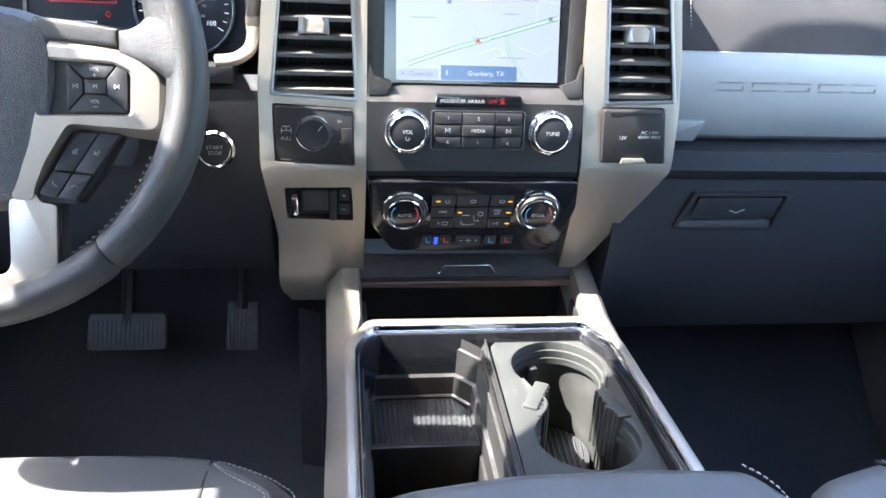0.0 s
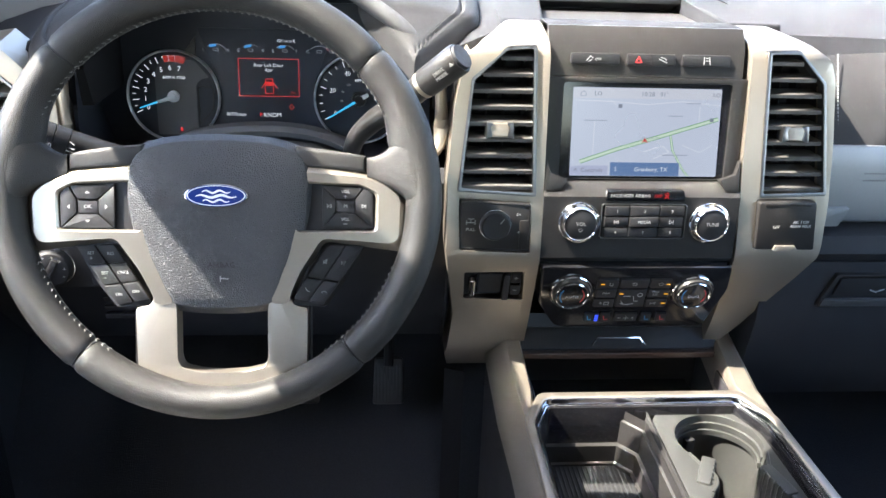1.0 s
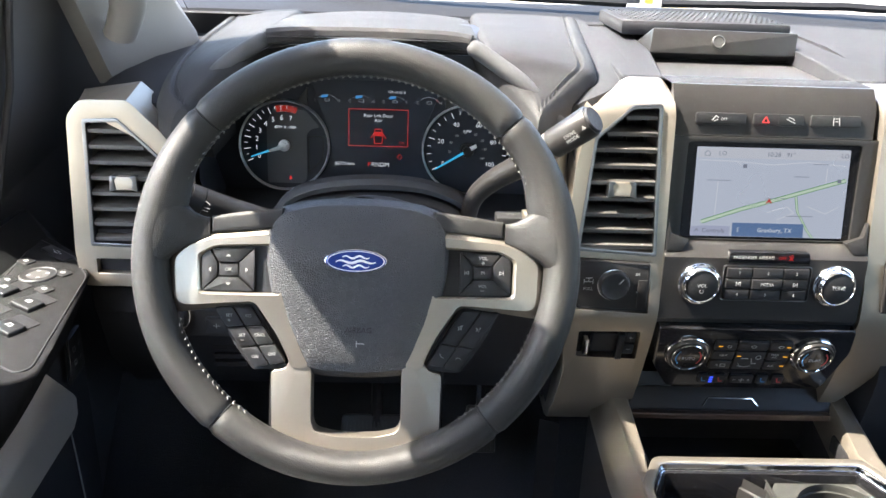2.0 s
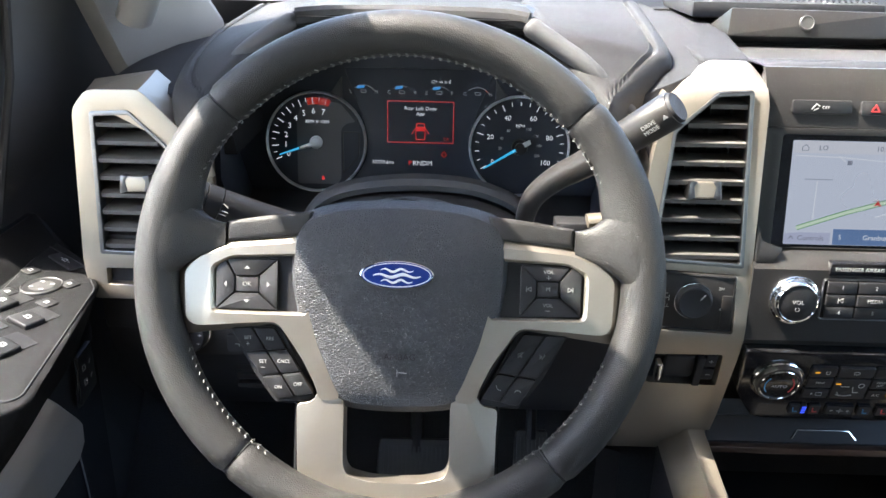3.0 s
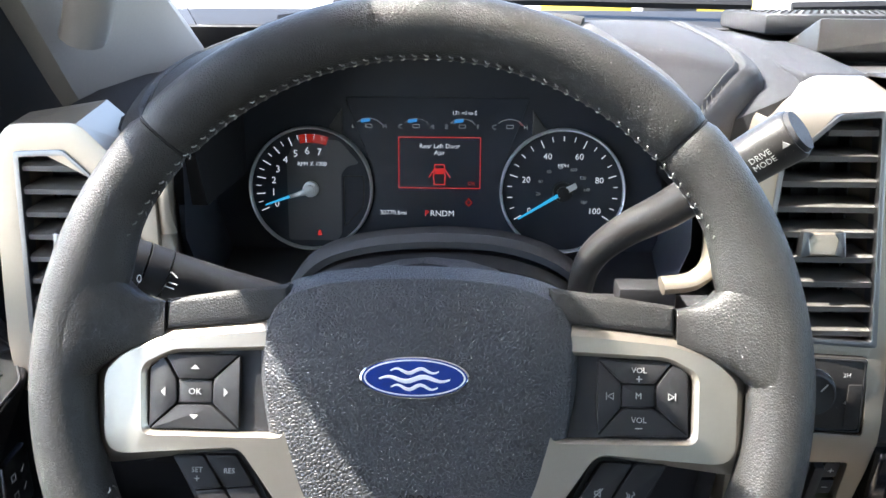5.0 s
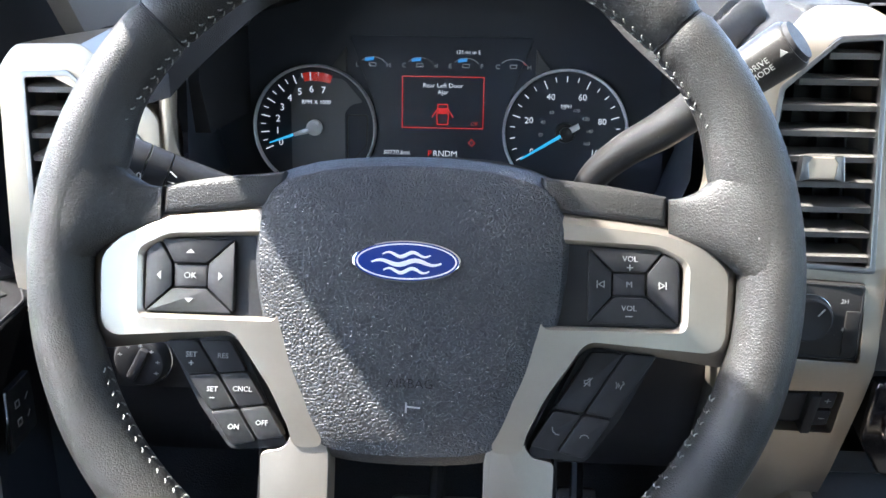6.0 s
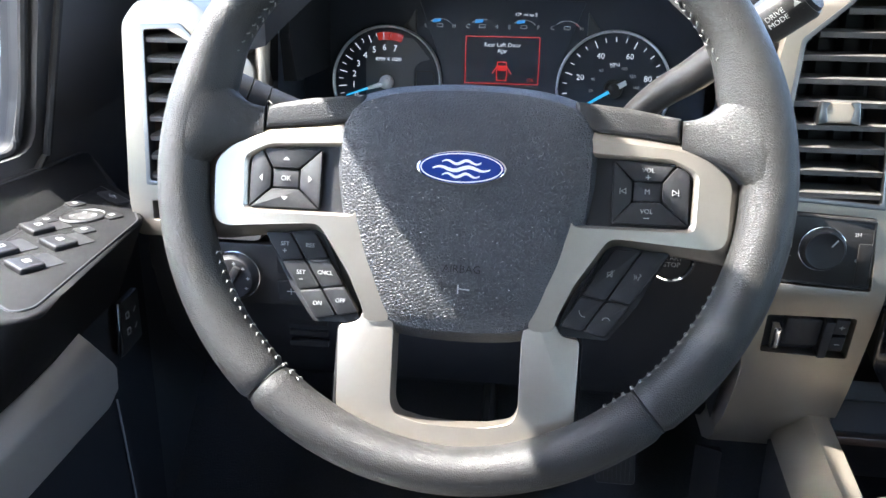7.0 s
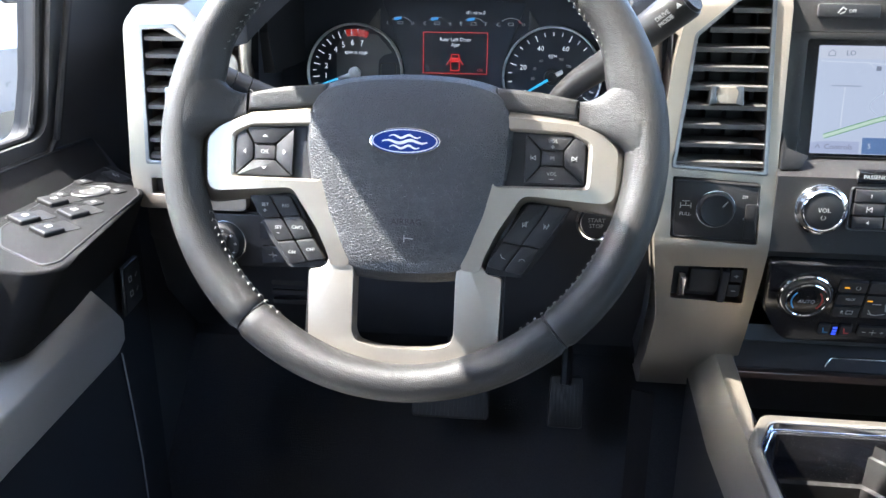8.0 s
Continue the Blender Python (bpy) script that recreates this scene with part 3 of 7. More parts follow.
        lip = [(0.067, 0.0165), (0.125, 0.0140), (0.1408, 0.0060), (0.1398, -0.0295), (0.067, -0.0300)]
        if s < 0:
            top, lip = [(-x, y) for x, y in top][::-1], [(-x, y) for x, y in lip][::-1]
        bm = prism([rounded(top, 0.006), rounded(lip, 0.005)], -0.012, 0.004)
        skin([[(x, y, n) for x, y in loop] for loop, n in ((rounded(out, 0.007), -0.022), (rounded(out, 0.007), -0.0085), (rounded(inset(out, 0.0008), 0.007), -0.0070), (rounded(top, 0.006), 0.0040))], caps=False, bm=bm)
        skin([[(x, y, n) for x, y in loop] for loop, n in ((rounded(lip, 0.005), 0.0040), (rounded(hole, 0.004), 0.0018), (rounded(hole, 0.004), -0.012))], caps=False, bm=bm)
        bmesh.ops.remove_doubles(bm, verts=bm.verts[:], dist=0.00005)
        for v in bm.verts:
            v.co.z += 0.15 * min(0.0, v.co.y + 0.03) + 0.05 * min(0.0, v.co.y + 0.072) - (0.10 * max(0.0, abs(v.co.x) - 0.145) if v.co.z > -0.01 else 0)
        part("spoke_bezel", bm, SILVER, sw, "satin silver spoke bezel", W, 50)
        pad = [(0.060, 0.018), (0.126, 0.0150), (0.143, 0.007), (0.142, -0.031), (0.060, -0.032)]
        if s < 0:
            pad = [(-x, y) for x, y in pad][::-1]
        part("key_backing", prism(pad, -0.02, -0.0015), KEY, sw, "", W)
        # five keys
        if s < 0:
            x0, x1, y0, y1 = -0.1365, -0.0905, -0.0266, 0.0112
            cx0, cx1, cy0, cy1 = -0.1225, -0.1045, -0.0140, -0.0015
        else:
            x0, x1, y0, y1 = 0.0905, 0.1355, -0.0258, 0.0118
            cx0, cx1, cy0, cy1 = 0.1025, 0.1195, -0.0120, 0.0000
        g = 0.0005
        cut = 0.007
        if s < 0:
            top = [(x0 + cut + g, y1), (cx0 + g, cy1 + g), (cx1 - g, cy1 + g), (x1 - g, y1)]
            lft = [(x0, y0 + g), (cx0 - g, cy0 + g), (cx0 - g, cy1 - g), (x0 + cut - g, y1 - g), (x0, y1 - cut)]
            rgt = [(x1, y0 + g), (x1, y1 - g), (cx1 + g, cy1 - g), (cx1 + g, cy0 + g)]
        else:
            top = [(x0 + g, y1), (cx0 + g, cy1 + g), (cx1 - g, cy1 + g), (x1 - cut - g, y1)]
            lft = [(x0, y0 + g), (cx0 - g, cy0 + g), (cx0 - g, cy1 - g), (x0, y1 - g)]
            rgt = [(x1, y0 + g), (x1, y1 - cut), (x1 - cut + g, y1 - g), (cx1 + g, cy1 - g), (cx1 + g, cy0 + g)]
        bot = [(x0 + g, y0), (x1 - g, y0), (cx1 - g, cy0 - g), (cx0 + g, cy0 - g)]
        mid = [(cx0, cy0), (cx1, cy0), (cx1, cy1), (cx0, cy1)]
        keys = [part("key", prism(rounded(p, 0.001, 2), -0.006, h, 0.0014, 2), KEY, sw, "", W) for p, h in ((top, 0.0022), (lft, 0.0022), (rgt, 0.0022), (bot, 0.0022), (mid, 0.0012))]
        mx, my = (cx0 + cx1) / 2, (cy0 + cy1) / 2
        ty, by = (cy1 + y1) / 2, (cy0 + y0) / 2
        if s < 0:
            lettering("key_word", "OK", 0.0046, W @ T(mx, my, 0.0012), INK, keys[4])
            for k, (ax, ay, rot) in zip((0, 1, 2, 3), ((mx, ty, 0), ((x0 + cx0) / 2, my, 90), ((x1 + cx1) / 2, my, -90), (mx, by, 180))):
                tri = [(-0.0023, -0.0010), (0.0023, -0.0010), (0, 0.0012)]
                part("arrow_mark", prism(tri, 0.0, 0.0003), INK, keys[k], "", W @ T(ax, ay, 0.0022) @ Matrix.Rotation(radians(rot), 4, "Z"))
        else:
            lettering("key_word", "M", 0.0044, W @ T(mx, my, 0.0012), INK, keys[4])
            lettering("key_word", "VOL", 0.0040, W @ T(mx, ty + 0.001, 0.0022), INK, keys[0])
            part("plus_mark", strokes([[(-0.0014, 0), (0.0014, 0)], [(0, -0.0014), (0, 0.0014)]], 0.0005), INK, keys[0], "", W @ T(mx, ty - 0.0032, 0.0022), 0)
            lettering("key_word", "VOL", 0.0040, W @ T(mx, by + 0.001, 0.0022), INK, keys[3])
            part("minus_mark", strokes([[(-0.0016, 0), (0.0016, 0)]], 0.0005), INK, keys[3], "", W @ T(mx, by - 0.003, 0.0022), 0)
            for k, ax, d in ((1, (x0 + cx0) / 2, -1), (2, (x1 + cx1) / 2, 1)):
                part("skip_mark", strokes([[(-0.0018 * d, -0.0016), (0.001 * d, 0), (-0.0018 * d, 0.0016), (-0.0018 * d, -0.0016)], [(0.0017 * d, -0.0018), (0.0017 * d, 0.0018)]], 0.0004), INK, keys[k], "", W @ T(ax, my, 0.0022), 0)

        # lower keys
        quad = [(0.0935, -0.0405), (0.1290, -0.0415), (0.1085, -0.0755), (0.0920, -0.0965), (0.0655, -0.0945), (0.0625, -0.0905)]
        P = lambda a, b: [((1 - b) * ((1 - a) * quad[0][0] + a * quad[1][0]) + b * ((1 - a) * quad[5][0] + a * quad[3][0]),
                           (1 - b) * ((1 - a) * quad[0][1] + a * quad[1][1]) + b * ((1 - a) * quad[5][1] + a * quad[3][1]))][0]
        body = [(0.091, -0.0385), (0.1300, -0.0395), (0.110, -0.0755), (0.0930, -0.0980), (0.0620, -0.0965)]
        if s < 0:
            body = [(-x, y) for x, y in body][::-1]
        part("key_backing", prism(rounded(body, 0.003), -0.03, -0.0105), KEY, sw, "", W)
        words = (("SET", "RES", "SET", "CNCL", "ON", "OFF") if s < 0 else ("", "", "", "", "", ""))
        rows = ((0.01, 0.325), (0.335, 0.66), (0.675, 0.99)) if s < 0 else ((0.01, 0.60), (0.62, 0.99))
        idx = 0
        for b0, b1 in rows:
            for a0, a1 in ((0.03, 0.485), (0.515, 0.97)):
                c = [P(a0, b0), P(a1, b0), P(a1, b1), P(a0, b1)]
                if s < 0:
                    c = [(-x, y) for x, y in c][::-1]
                key = part("key", prism(rounded(c, 0.0022, 3), -0.014, -0.0065, 0.0012, 2), KEY, sw, "", W)
                m = (sum(p[0] for p in c) / 4, sum(p[1] for p in c) / 4)
                if s < 0:
                    order = {0: 1, 1: 0, 2: 3, 3: 2, 4: 5, 5: 4}[idx]
                    lettering("key_word", words[order], 0.0038, W @ T(m[0], m[1] + (0.0012 if order in (0, 2) else 0), -0.0065), INK, key)
                    if order in (0, 2):
                        ln = [[(-0.0012, 0), (0.0012, 0)]] + ([[(0, -0.0012), (0, 0.0012)]] if order == 0 else [])
                        part("sign_mark", strokes(ln, 0.0004), INK, key, "", W @ T(m[0], m[1] - 0.0032, -0.0065), 0)
                else:
                    if idx == 0:
                        ln = [[(-0.002, -0.0008), (-0.0006, -0.0008), (0.0008, -0.002), (0.0008, 0.002), (-0.0006, 0.0008), (-0.002, 0.0008), (-0.002, -0.0008)], [(-0.0022, -0.0022), (0.0022, 0.0022)]]
                    elif idx == 1:
                        ln = [[(0.0, -0.002), (0.0008, 0.0), (0.002, 0.0008), (0.0012, 0.002)], [(-0.001, -0.001), (-0.0006, 0), (-0.001, 0.001)], [(-0.0022, -0.0016), (-0.0016, 0), (-0.0022, 0.0016)]]
                    elif idx == 2:
                        ln = [[(-0.0016, 0.002), (-0.0012, 0.0), (0.0002, -0.0014), (0.002, -0.0018)]]
                    else:
                        ln = [[(-0.0022, -0.0006), (-0.0016, 0.0006), (0.0, 0.001), (0.0016, 0.0006), (0.0022, -0.0006)]]
                    mk = INK
                    part("key_mark", strokes(ln, 0.0005), mk, key, "", W @ T(*m, -0.0065), 0)
                idx += 1

    # lower U of the spokes
    half = [(0.0470, -0.080), (0.0575, -0.080), (0.0610, -0.091), (0.0650, -0.0970), (0.0765, -0.0985), (0.0755, -0.150), (0.0715, -0.166), (0.058, -0.1765), (0.030, -0.1825), (0.0, -0.1845)]
    inner = [(0.0400, -0.098), (0.0405, -0.146), (0.0370, -0.1535), (0.020, -0.1575), (0.0, -0.1585)]
    loop = half + [(-x, y) for x, y in half[-2::-1]] + [(-x, y) for x, y in [(0.0440, -0.080), (0.0405, -0.100)] + inner[1:]] + [(x, y) for x, y in inner[-2:0:-1]] + [(0.0405, -0.100), (0.0440, -0.080)]
    loop = rounded(loop, 0.004, 3)
    bm = prism(loop, -0.026, -0.004, 0.009, 5)
    for v in bm.verts:
        v.co.z += -0.06 * (-0.05 - v.co.y if v.co.y > -0.15 else 0.10) - 0.0018 * max(0.0, min(1.0, (v.co.y + 0.135) / 0.045))
    part("lower_spoke", bm, SILVER, sw, "satin silver lower spoke", W)
    # black liners on the inner flanks of the U
    for s in (-1, 1):
        p = [(0.0772, -0.096), (0.0785, -0.096), (0.0785, -0.155), (0.0772, -0.155)]
        part("spoke_flank", prism([(s * x, y) for x, y in p][::s], -0.035, -0.014), KEY, sw, "", W)

    # hub cover
    hub_half = [(0.0, 0.0580), (0.030, 0.0568), (0.055, 0.0532), (0.0750, 0.0450), (0.0828, 0.0300), (0.0840, 0.0150), (0.0825, -0.0150), (0.0780, -0.0420), (0.0675, -0.0690), (0.0540, -0.0930), (0.0450, -0.1010), (0.0265, -0.1045), (0.0, -0.1055)]
    part("airbag_cover", dome(hub_half, -0.003, 0.0105, 12, 0.13), HUB, sw, "grained black airbag cover", W)
    emb = part("emblem", prism(circle(0.0275, 48, sy=0.385), 0.004, 0.0118, 0.0010, 2), CHROME, sw, "chrome ringed blue oval badge", W @ T(-0.001, 0.0025))
    part("badge_face", prism(circle(0.0262, 48, sy=0.37), 0.0112, 0.0122, 0.0004, 1), BLUE_OVAL, emb, "", W @ T(-0.001, 0.0025))
    part("badge_line", prism([circle(0.0252, 48, sy=0.357), circle(0.0243, 48, sy=0.343)], 0.0120, 0.0124), RING, emb, "", W @ T(-0.001, 0.0025))
    for v, w, r in ((0.0034, 0.0120, 0.0009), (-0.0006, 0.0175, 0.0012), (-0.0046, 0.0115, 0.0009)):
        band = [(w * (k / 12 - 1), v + 0.0011 * math.sin(k * 0.52), 0.0122) for k in range(25)]
        part("badge_ribbon", tube(band, [r * (0.35 + 0.65 * math.sin(math.pi * k / 24)) for k in range(25)], 8, squash=0.5), RING, emb, "", W @ T(-0.001, 0.0025))
    lettering("embossed_word", "AIRBAG", 0.0068, W @ T(0.002, -0.0590, 0.0050), BLACK, sw, 0.0006)
    part("embossed_mark", strokes([[(-0.003, -0.002), (-0.003, 0.003)], [(-0.003, 0.001), (0.004, 0.0005)]], 0.0008, 0.0006), INK_DIM, sw, "", W @ T(0.003, -0.072, 0.0008), 0)
    back = lathe([(0.045, -0.14), (0.055, -0.06), (0.060, -0.032), (0.05, -0.028)], 28)
    part("hub_back", back, GRAIN, sw, "", W)


build_wheel()


# ---- dashboard ----
def build_dash():
    dash = thing("dashboard", (0.1, 1.15, 0.95), "dark grey leather-grained dashboard with binnacle hood", "dashboard")
    def top_piece(rows):
        secs = []
        for x, z, f in rows:
            secs.append([(x, f + 0.02, z - 0.07), (x, f, z - 0.025), (x, f + 0.006, z - 0.006), (x, f + 0.025, z), (x, 1.15, z + 0.018), (x, 1.42, z + 0.020), (x, 1.42, z - 0.07)])
        part("dash_top", skin(secs), DASH, dash)

    top_piece(((-0.622, 1.036, 0.955), (-0.61, 1.041, 0.945), (-0.54, 1.045, 0.940), (-0.50, 1.045, 0.930), (-0.47, 1.045, 0.930)))
    top_piece(((-0.50, 1.058, 1.085), (-0.30, 1.070, 1.085), (-0.06, 1.070, 1.085)))
    top_piece(((-0.075, 1.050, 0.915), (-0.055, 1.060, 0.915), (-0.02, 1.073, 0.925), (0.006, 1.081, 0.945), (0.03, 1.083, 0.958)))

    def shoulder(pts, z, crown=0.0):
        bm = prism(rounded(pts, 0.006), -0.07, 0.0, 0.004, 3)
        for v in bm.verts:
            v.co.z += z + 0.03 * (v.co.y - 0.92) + crown * min(1.0, max(0.0, (v.co.y - 0.92) / 0.15))
        part("shoulder", bm, DASH, dash)

    shoulder([(0.005, 0.9525), (0.055, 0.9525), (0.083, 1.14), (0.100, 1.42), (0.012, 1.42)], 1.0845)
    shoulder([(0.279, 0.9525), (0.346, 0.9525), (0.372, 1.42), (0.262, 1.42), (0.279, 1.14)], 1.0845, 0.006)
    secs = []
    for x, z, f in ((0.03, 1.071, 0.945), (0.31, 1.071, 0.945)):
        secs.append([(x, f, z - 0.05), (x, f, z), (x, 1.15, z + 0.006), (x, 1.16, z + 0.020), (x, 1.42, z + 0.028), (x, 1.42, z - 0.05)])
    part("storage_bin_floor", skin(secs), TRIM_GREY, dash, "grey floor of the open dash bin")
    lip = part("bin_lip", extrude_x([(0.909, 1.074), (0.904, 1.0830), (0.910, 1.0870), (0.948, 1.0870), (0.955, 1.083), (0.955, 1.05)], 0.0505, 0.2765, 0.0015), DASH, dash)
    lid = part("bin_lid", prism(rounded([(0.080, -0.016), (0.279, -0.016), (0.283, 0.016), (0.084, 0.018)], 0.003), -0.10, 0.0, 0.003), SATIN, dash, "black lid of the dash bin", plane_at(0, 1.125, 1.104, 0.35))
    part("lid_button", lathe([(0.0090, 0.0), (0.0090, 0.002), (0.0078, 0.003), (0.0070, 0.002), (0.0001, 0.002)], 28), TRIM_GREY, lid, "chrome push button", plane_at(0.173, 1.125, 1.105, 0.35))
    part("grille_plate", box(0.06, 0.31, 1.215, 1.38, 1.10, 1.122, 0.006), DASH, dash)
    gr = bmesh.new()
    for i in range(30):
        for j in range(8):
            bmesh.ops.create_cone(gr, cap_ends=True, segments=6, radius1=0.0018, radius2=0.0018, depth=0.0014, matrix=Matrix.Translation((0.072 + 0.0078 * i, 1.225 + 0.019 * j, 1.1222)))
    tagged(part("speaker_grille", gr, RUBBER, dash, "dark speaker grille dots"), kind="stuff")
    secs = []
    for x, z, f in ((0.335, 1.080, 0.95), (0.45, 1.078, 0.955), (0.75, 1.068, 0.965), (0.95, 1.05, 0.98)):
        secs.append([(x, f + 0.02, z - 0.07), (x, f - 0.008, z - 0.030), (x, f + 0.006, z - 0.006), (x, f + 0.03, z), (x, 1.15, z + 0.020), (x, 1.42, z + 0.028), (x, 1.42, z - 0.07)])
    part("dash_top", skin(secs), DASH, dash)

    # leather pads beside the binnacle, one the mirror of the other
    def pad(flip):
        rows = [((-0.100, 0.866, 1.058), (-0.089, 0.876, 1.040)), ((-0.112, 0.888, 1.070), (-0.062, 0.912, 1.060)), ((-0.136, 0.912, 1.092), (-0.036, 0.945, 1.077)),
                ((-0.158, 0.945, 1.115), (-0.018, 0.975, 1.086)), ((-0.163, 1.08, 1.120), (-0.008, 1.08, 1.097)), ((-0.150, 1.40, 1.106), (0.028, 1.38, 1.104))]
        if flip:
            rows = [((-0.472, 0.872, 1.050), (-0.493, 0.870, 1.039)), ((-0.463, 0.893, 1.064), (-0.512, 0.895, 1.047)), ((-0.441, 0.917, 1.088), (-0.523, 0.925, 1.054)),
                    ((-0.412, 0.945, 1.114), (-0.530, 1.00, 1.068)), ((-0.405, 1.08, 1.118), (-0.536, 1.12, 1.079)), ((-0.42, 1.40, 1.104), (-0.545, 1.38, 1.090))]
        left = spline([r[0] for r in rows], 5)
        right = spline([r[1] for r in rows], 5)
        flipped = lambda p: p.copy()
        secs = []
        for a, b in zip(left, right):
            sec = []
            for k in range(91):
                t = k / 90
                p = a.lerp(b, t)
                edge = min(t, 1 - t) * (b - a).length
                far = (1 - t) * (b - a).length
                roll = max(0.0, 1 - edge / 0.014)
                p.z += 0.003 * math.sin(math.pi * t) - 0.014 * (1 - math.sqrt(max(0.0, 1 - roll * roll))) - 0.0035 * max(0.0, 1 - abs(far - 0.023) / 0.0035) + (0.002 if far < 0.023 else 0.0)
                sec.append(flipped(p))
            low0, low1 = a.copy(), b.copy()
            low0.z -= 0.035
            low1.z -= 0.030
            secs.append([flipped(low0)] + sec + [flipped(low1)])
        part("pad", skin(secs), PAD, dash, "", None, 50)
        st = bmesh.new()
        line = []
        for i, (a, b) in enumerate(zip(left, right)):
            if i >= 4:
                w = (b - a).length
                p = a.lerp(b, max(0.1, 1 - 0.0285 / w))
                p.z += 0.0030
                line.append(flipped(p))
        st = stitch_row(line[2:], 0.005, 0.0028, 0.0005)
        tagged(part("pad_stitching", st, SEAM, dash), kind="stuff")

    pad(False)
    pad(True)

    # binnacle: the opening, its hood and the tunnel to the dials
    O = [(-0.390, 1.112), (-0.172, 1.112), (-0.121, 1.082), (-0.080, 1.036), (-0.077, 0.951), (-0.092, 0.908), (-0.468, 0.908), (-0.482, 0.955), (-0.478, 1.030), (-0.446, 1.080)]
    cx, cz = -0.279, 1.0
    def ring(y, s, dz=0.0, floor=None):
        out = []
        for x, z in O:
            zz = cz + (z - cz) * s + dz
            out.append((cx + (x - cx) * s, y, zz))
        return out
    part("binnacle_liner", skin([ring(0.925, 1.0), ring(0.99, 1.03), ring(1.075, 1.10)], caps=False), DIAL, dash)
    hood = skin([[(x, y, z + dz - 0.006 * ((x + 0.285) / 0.115) ** 2) for x in (-0.402, -0.37, -0.33, -0.285, -0.24, -0.20, -0.166)] for y, z, dz in
                 ((0.935, 1.112, 0), (0.926, 1.120, 0), (0.935, 1.130, 0), (0.98, 1.131, 0), (1.15, 1.126, 0), (1.40, 1.104, 0))], closed=False)
    part("binnacle_hood", hood, PAD, dash)
    brow = skin([[(x, y, z) for x, z in ((-0.485, 1.03), (-0.452, 1.087), (-0.395, 1.121), (-0.172, 1.121), (-0.115, 1.088), (-0.073, 1.037))] for y in (0.922, 1.13)], closed=False)
    part("binnacle_brow", brow, KEY, dash)
    part("hood_lip", tube(spline([(-0.398, 0.932, 1.119), (-0.36, 0.936, 1.122), (-0.28, 0.938, 1.123), (-0.20, 0.936, 1.122), (-0.172, 0.930, 1.119)]), 0.0095, 10), PAD, dash)
    for path in ([(-0.396, 0.930, 1.130), (-0.428, 0.928, 1.107), (-0.458, 0.922, 1.080), (-0.488, 0.914, 1.034)],
                 [(-0.176, 0.925, 1.130), (-0.143, 0.915, 1.106), (-0.112, 0.905, 1.083), (-0.070, 0.900, 1.040)]):
        part("binnacle_trim", tube(spline([(x, y + 0.004, z - 0.0055 - (0.006 if k == 0 else 0.002 if k == 1 else 0.0)) for k, (x, y, z) in enumerate(path)], 8), [0.004, 0.008] + [0.0105] * 22 + [0.0092], 14, squash=0.9), DOOR_GREY, dash, "grey satin edge strip")
    for path in ([(-0.488, 0.914, 1.034), (-0.492, 0.910, 0.955), (-0.480, 0.905, 0.925)],
                 [(-0.070, 0.900, 1.040), (-0.066, 0.898, 0.960), (-0.080, 0.892, 0.937), (-0.106, 0.890, 0.932)]):
        part("binnacle_trim", tube(spline(path, 8), 0.0092, 12, squash=0.75), SILVER_WARM, dash, "satin silver trim strip")

    # lower dash in front of the driver
    lower = [(1.02, 0.904), (0.925, 0.911), (0.905, 0.898), (0.900, 0.800), (0.925, 0.720), (1.00, 0.640), (1.25, 0.60), (1.25, 0.895)]
    part("knee_panel", extrude_x(lower, -0.612, -0.05, 0.006), GRAIN, dash)
    arch = [(-0.412, 0.900), (-0.4034, 0.911), (-0.3892, 0.930), (-0.3675, 0.944), (-0.3305, 0.9535), (-0.2784, 0.9580), (-0.2266, 0.9550), (-0.19, 0.9445), (-0.166, 0.9300), (-0.1562, 0.914), (-0.148, 0.900)]
    arch = [(p.x, p.y) for p in spline([(x, z, 0) for x, z in arch], 3)]
    mid_x = -0.2790
    part("column_arch", skin([[(mid_x + (x - mid_x) * f, y, 0.86 + (z - 0.86) * g) for x, z in arch] for f, g, y in ((0.93, 0.84, 0.950), (0.93, 0.86, 0.938), (0.965, 0.93, 0.934), (0.99, 0.985, 0.940), (1.0, 1.0, 0.955), (1.0, 0.74, 1.03))], closed=False), DOOR_GREY, dash, "dark grey satin arch over the steering column")
    # Dark plate put in for the shaded void beneath the arch.
    part("column_well", prism([(mid_x + (x - mid_x) * 0.93, 0.86 + (z - 0.86) * 0.86) for x, z in arch] + [(-0.150, 0.84), (-0.408, 0.84)], -0.03, 0.0), RUBBER, dash, "", plane_at(0, 0.8955, 0, 0.0))
    for x0, x1 in ((-0.478, -0.435), (-0.135, -0.090)):
        part("blank_panel", box(x0, x1, 0.903, 0.93, 0.905, 0.924, 0.002), KEY, dash)
    start = part("start_button", lathe([(0.0215, 0.0), (0.0215, 0.008), (0.019, 0.011), (0.0165, 0.0085), (0.0001, 0.0095)], 36), CHROME, dash, "chrome ringed start button", plane_at(-0.113, 0.902, 0.834, 0.02))
    part("button_face", lathe([(0.0160, 0.008), (0.0160, 0.0105), (0.0001, 0.0115)], 32), KEY, start, "", plane_at(-0.113, 0.902, 0.834, 0.02))
    lettering("button_words", "START\nSTOP", 0.0062, plane_at(-0.113, 0.902, 0.834, 0.02) @ T(0, 0, 0.0115), INK_DIM, start)
    # light switch panel
    lp = plane_at(-0.508, 0.896, 0.797, 0.0)
    sp = part("light_switch_panel", prism(rect(0.105, 0.062, 0.006, 4, 0.012, 0), -0.01, 0.004, 0.002), SATIN, dash, "", lp)
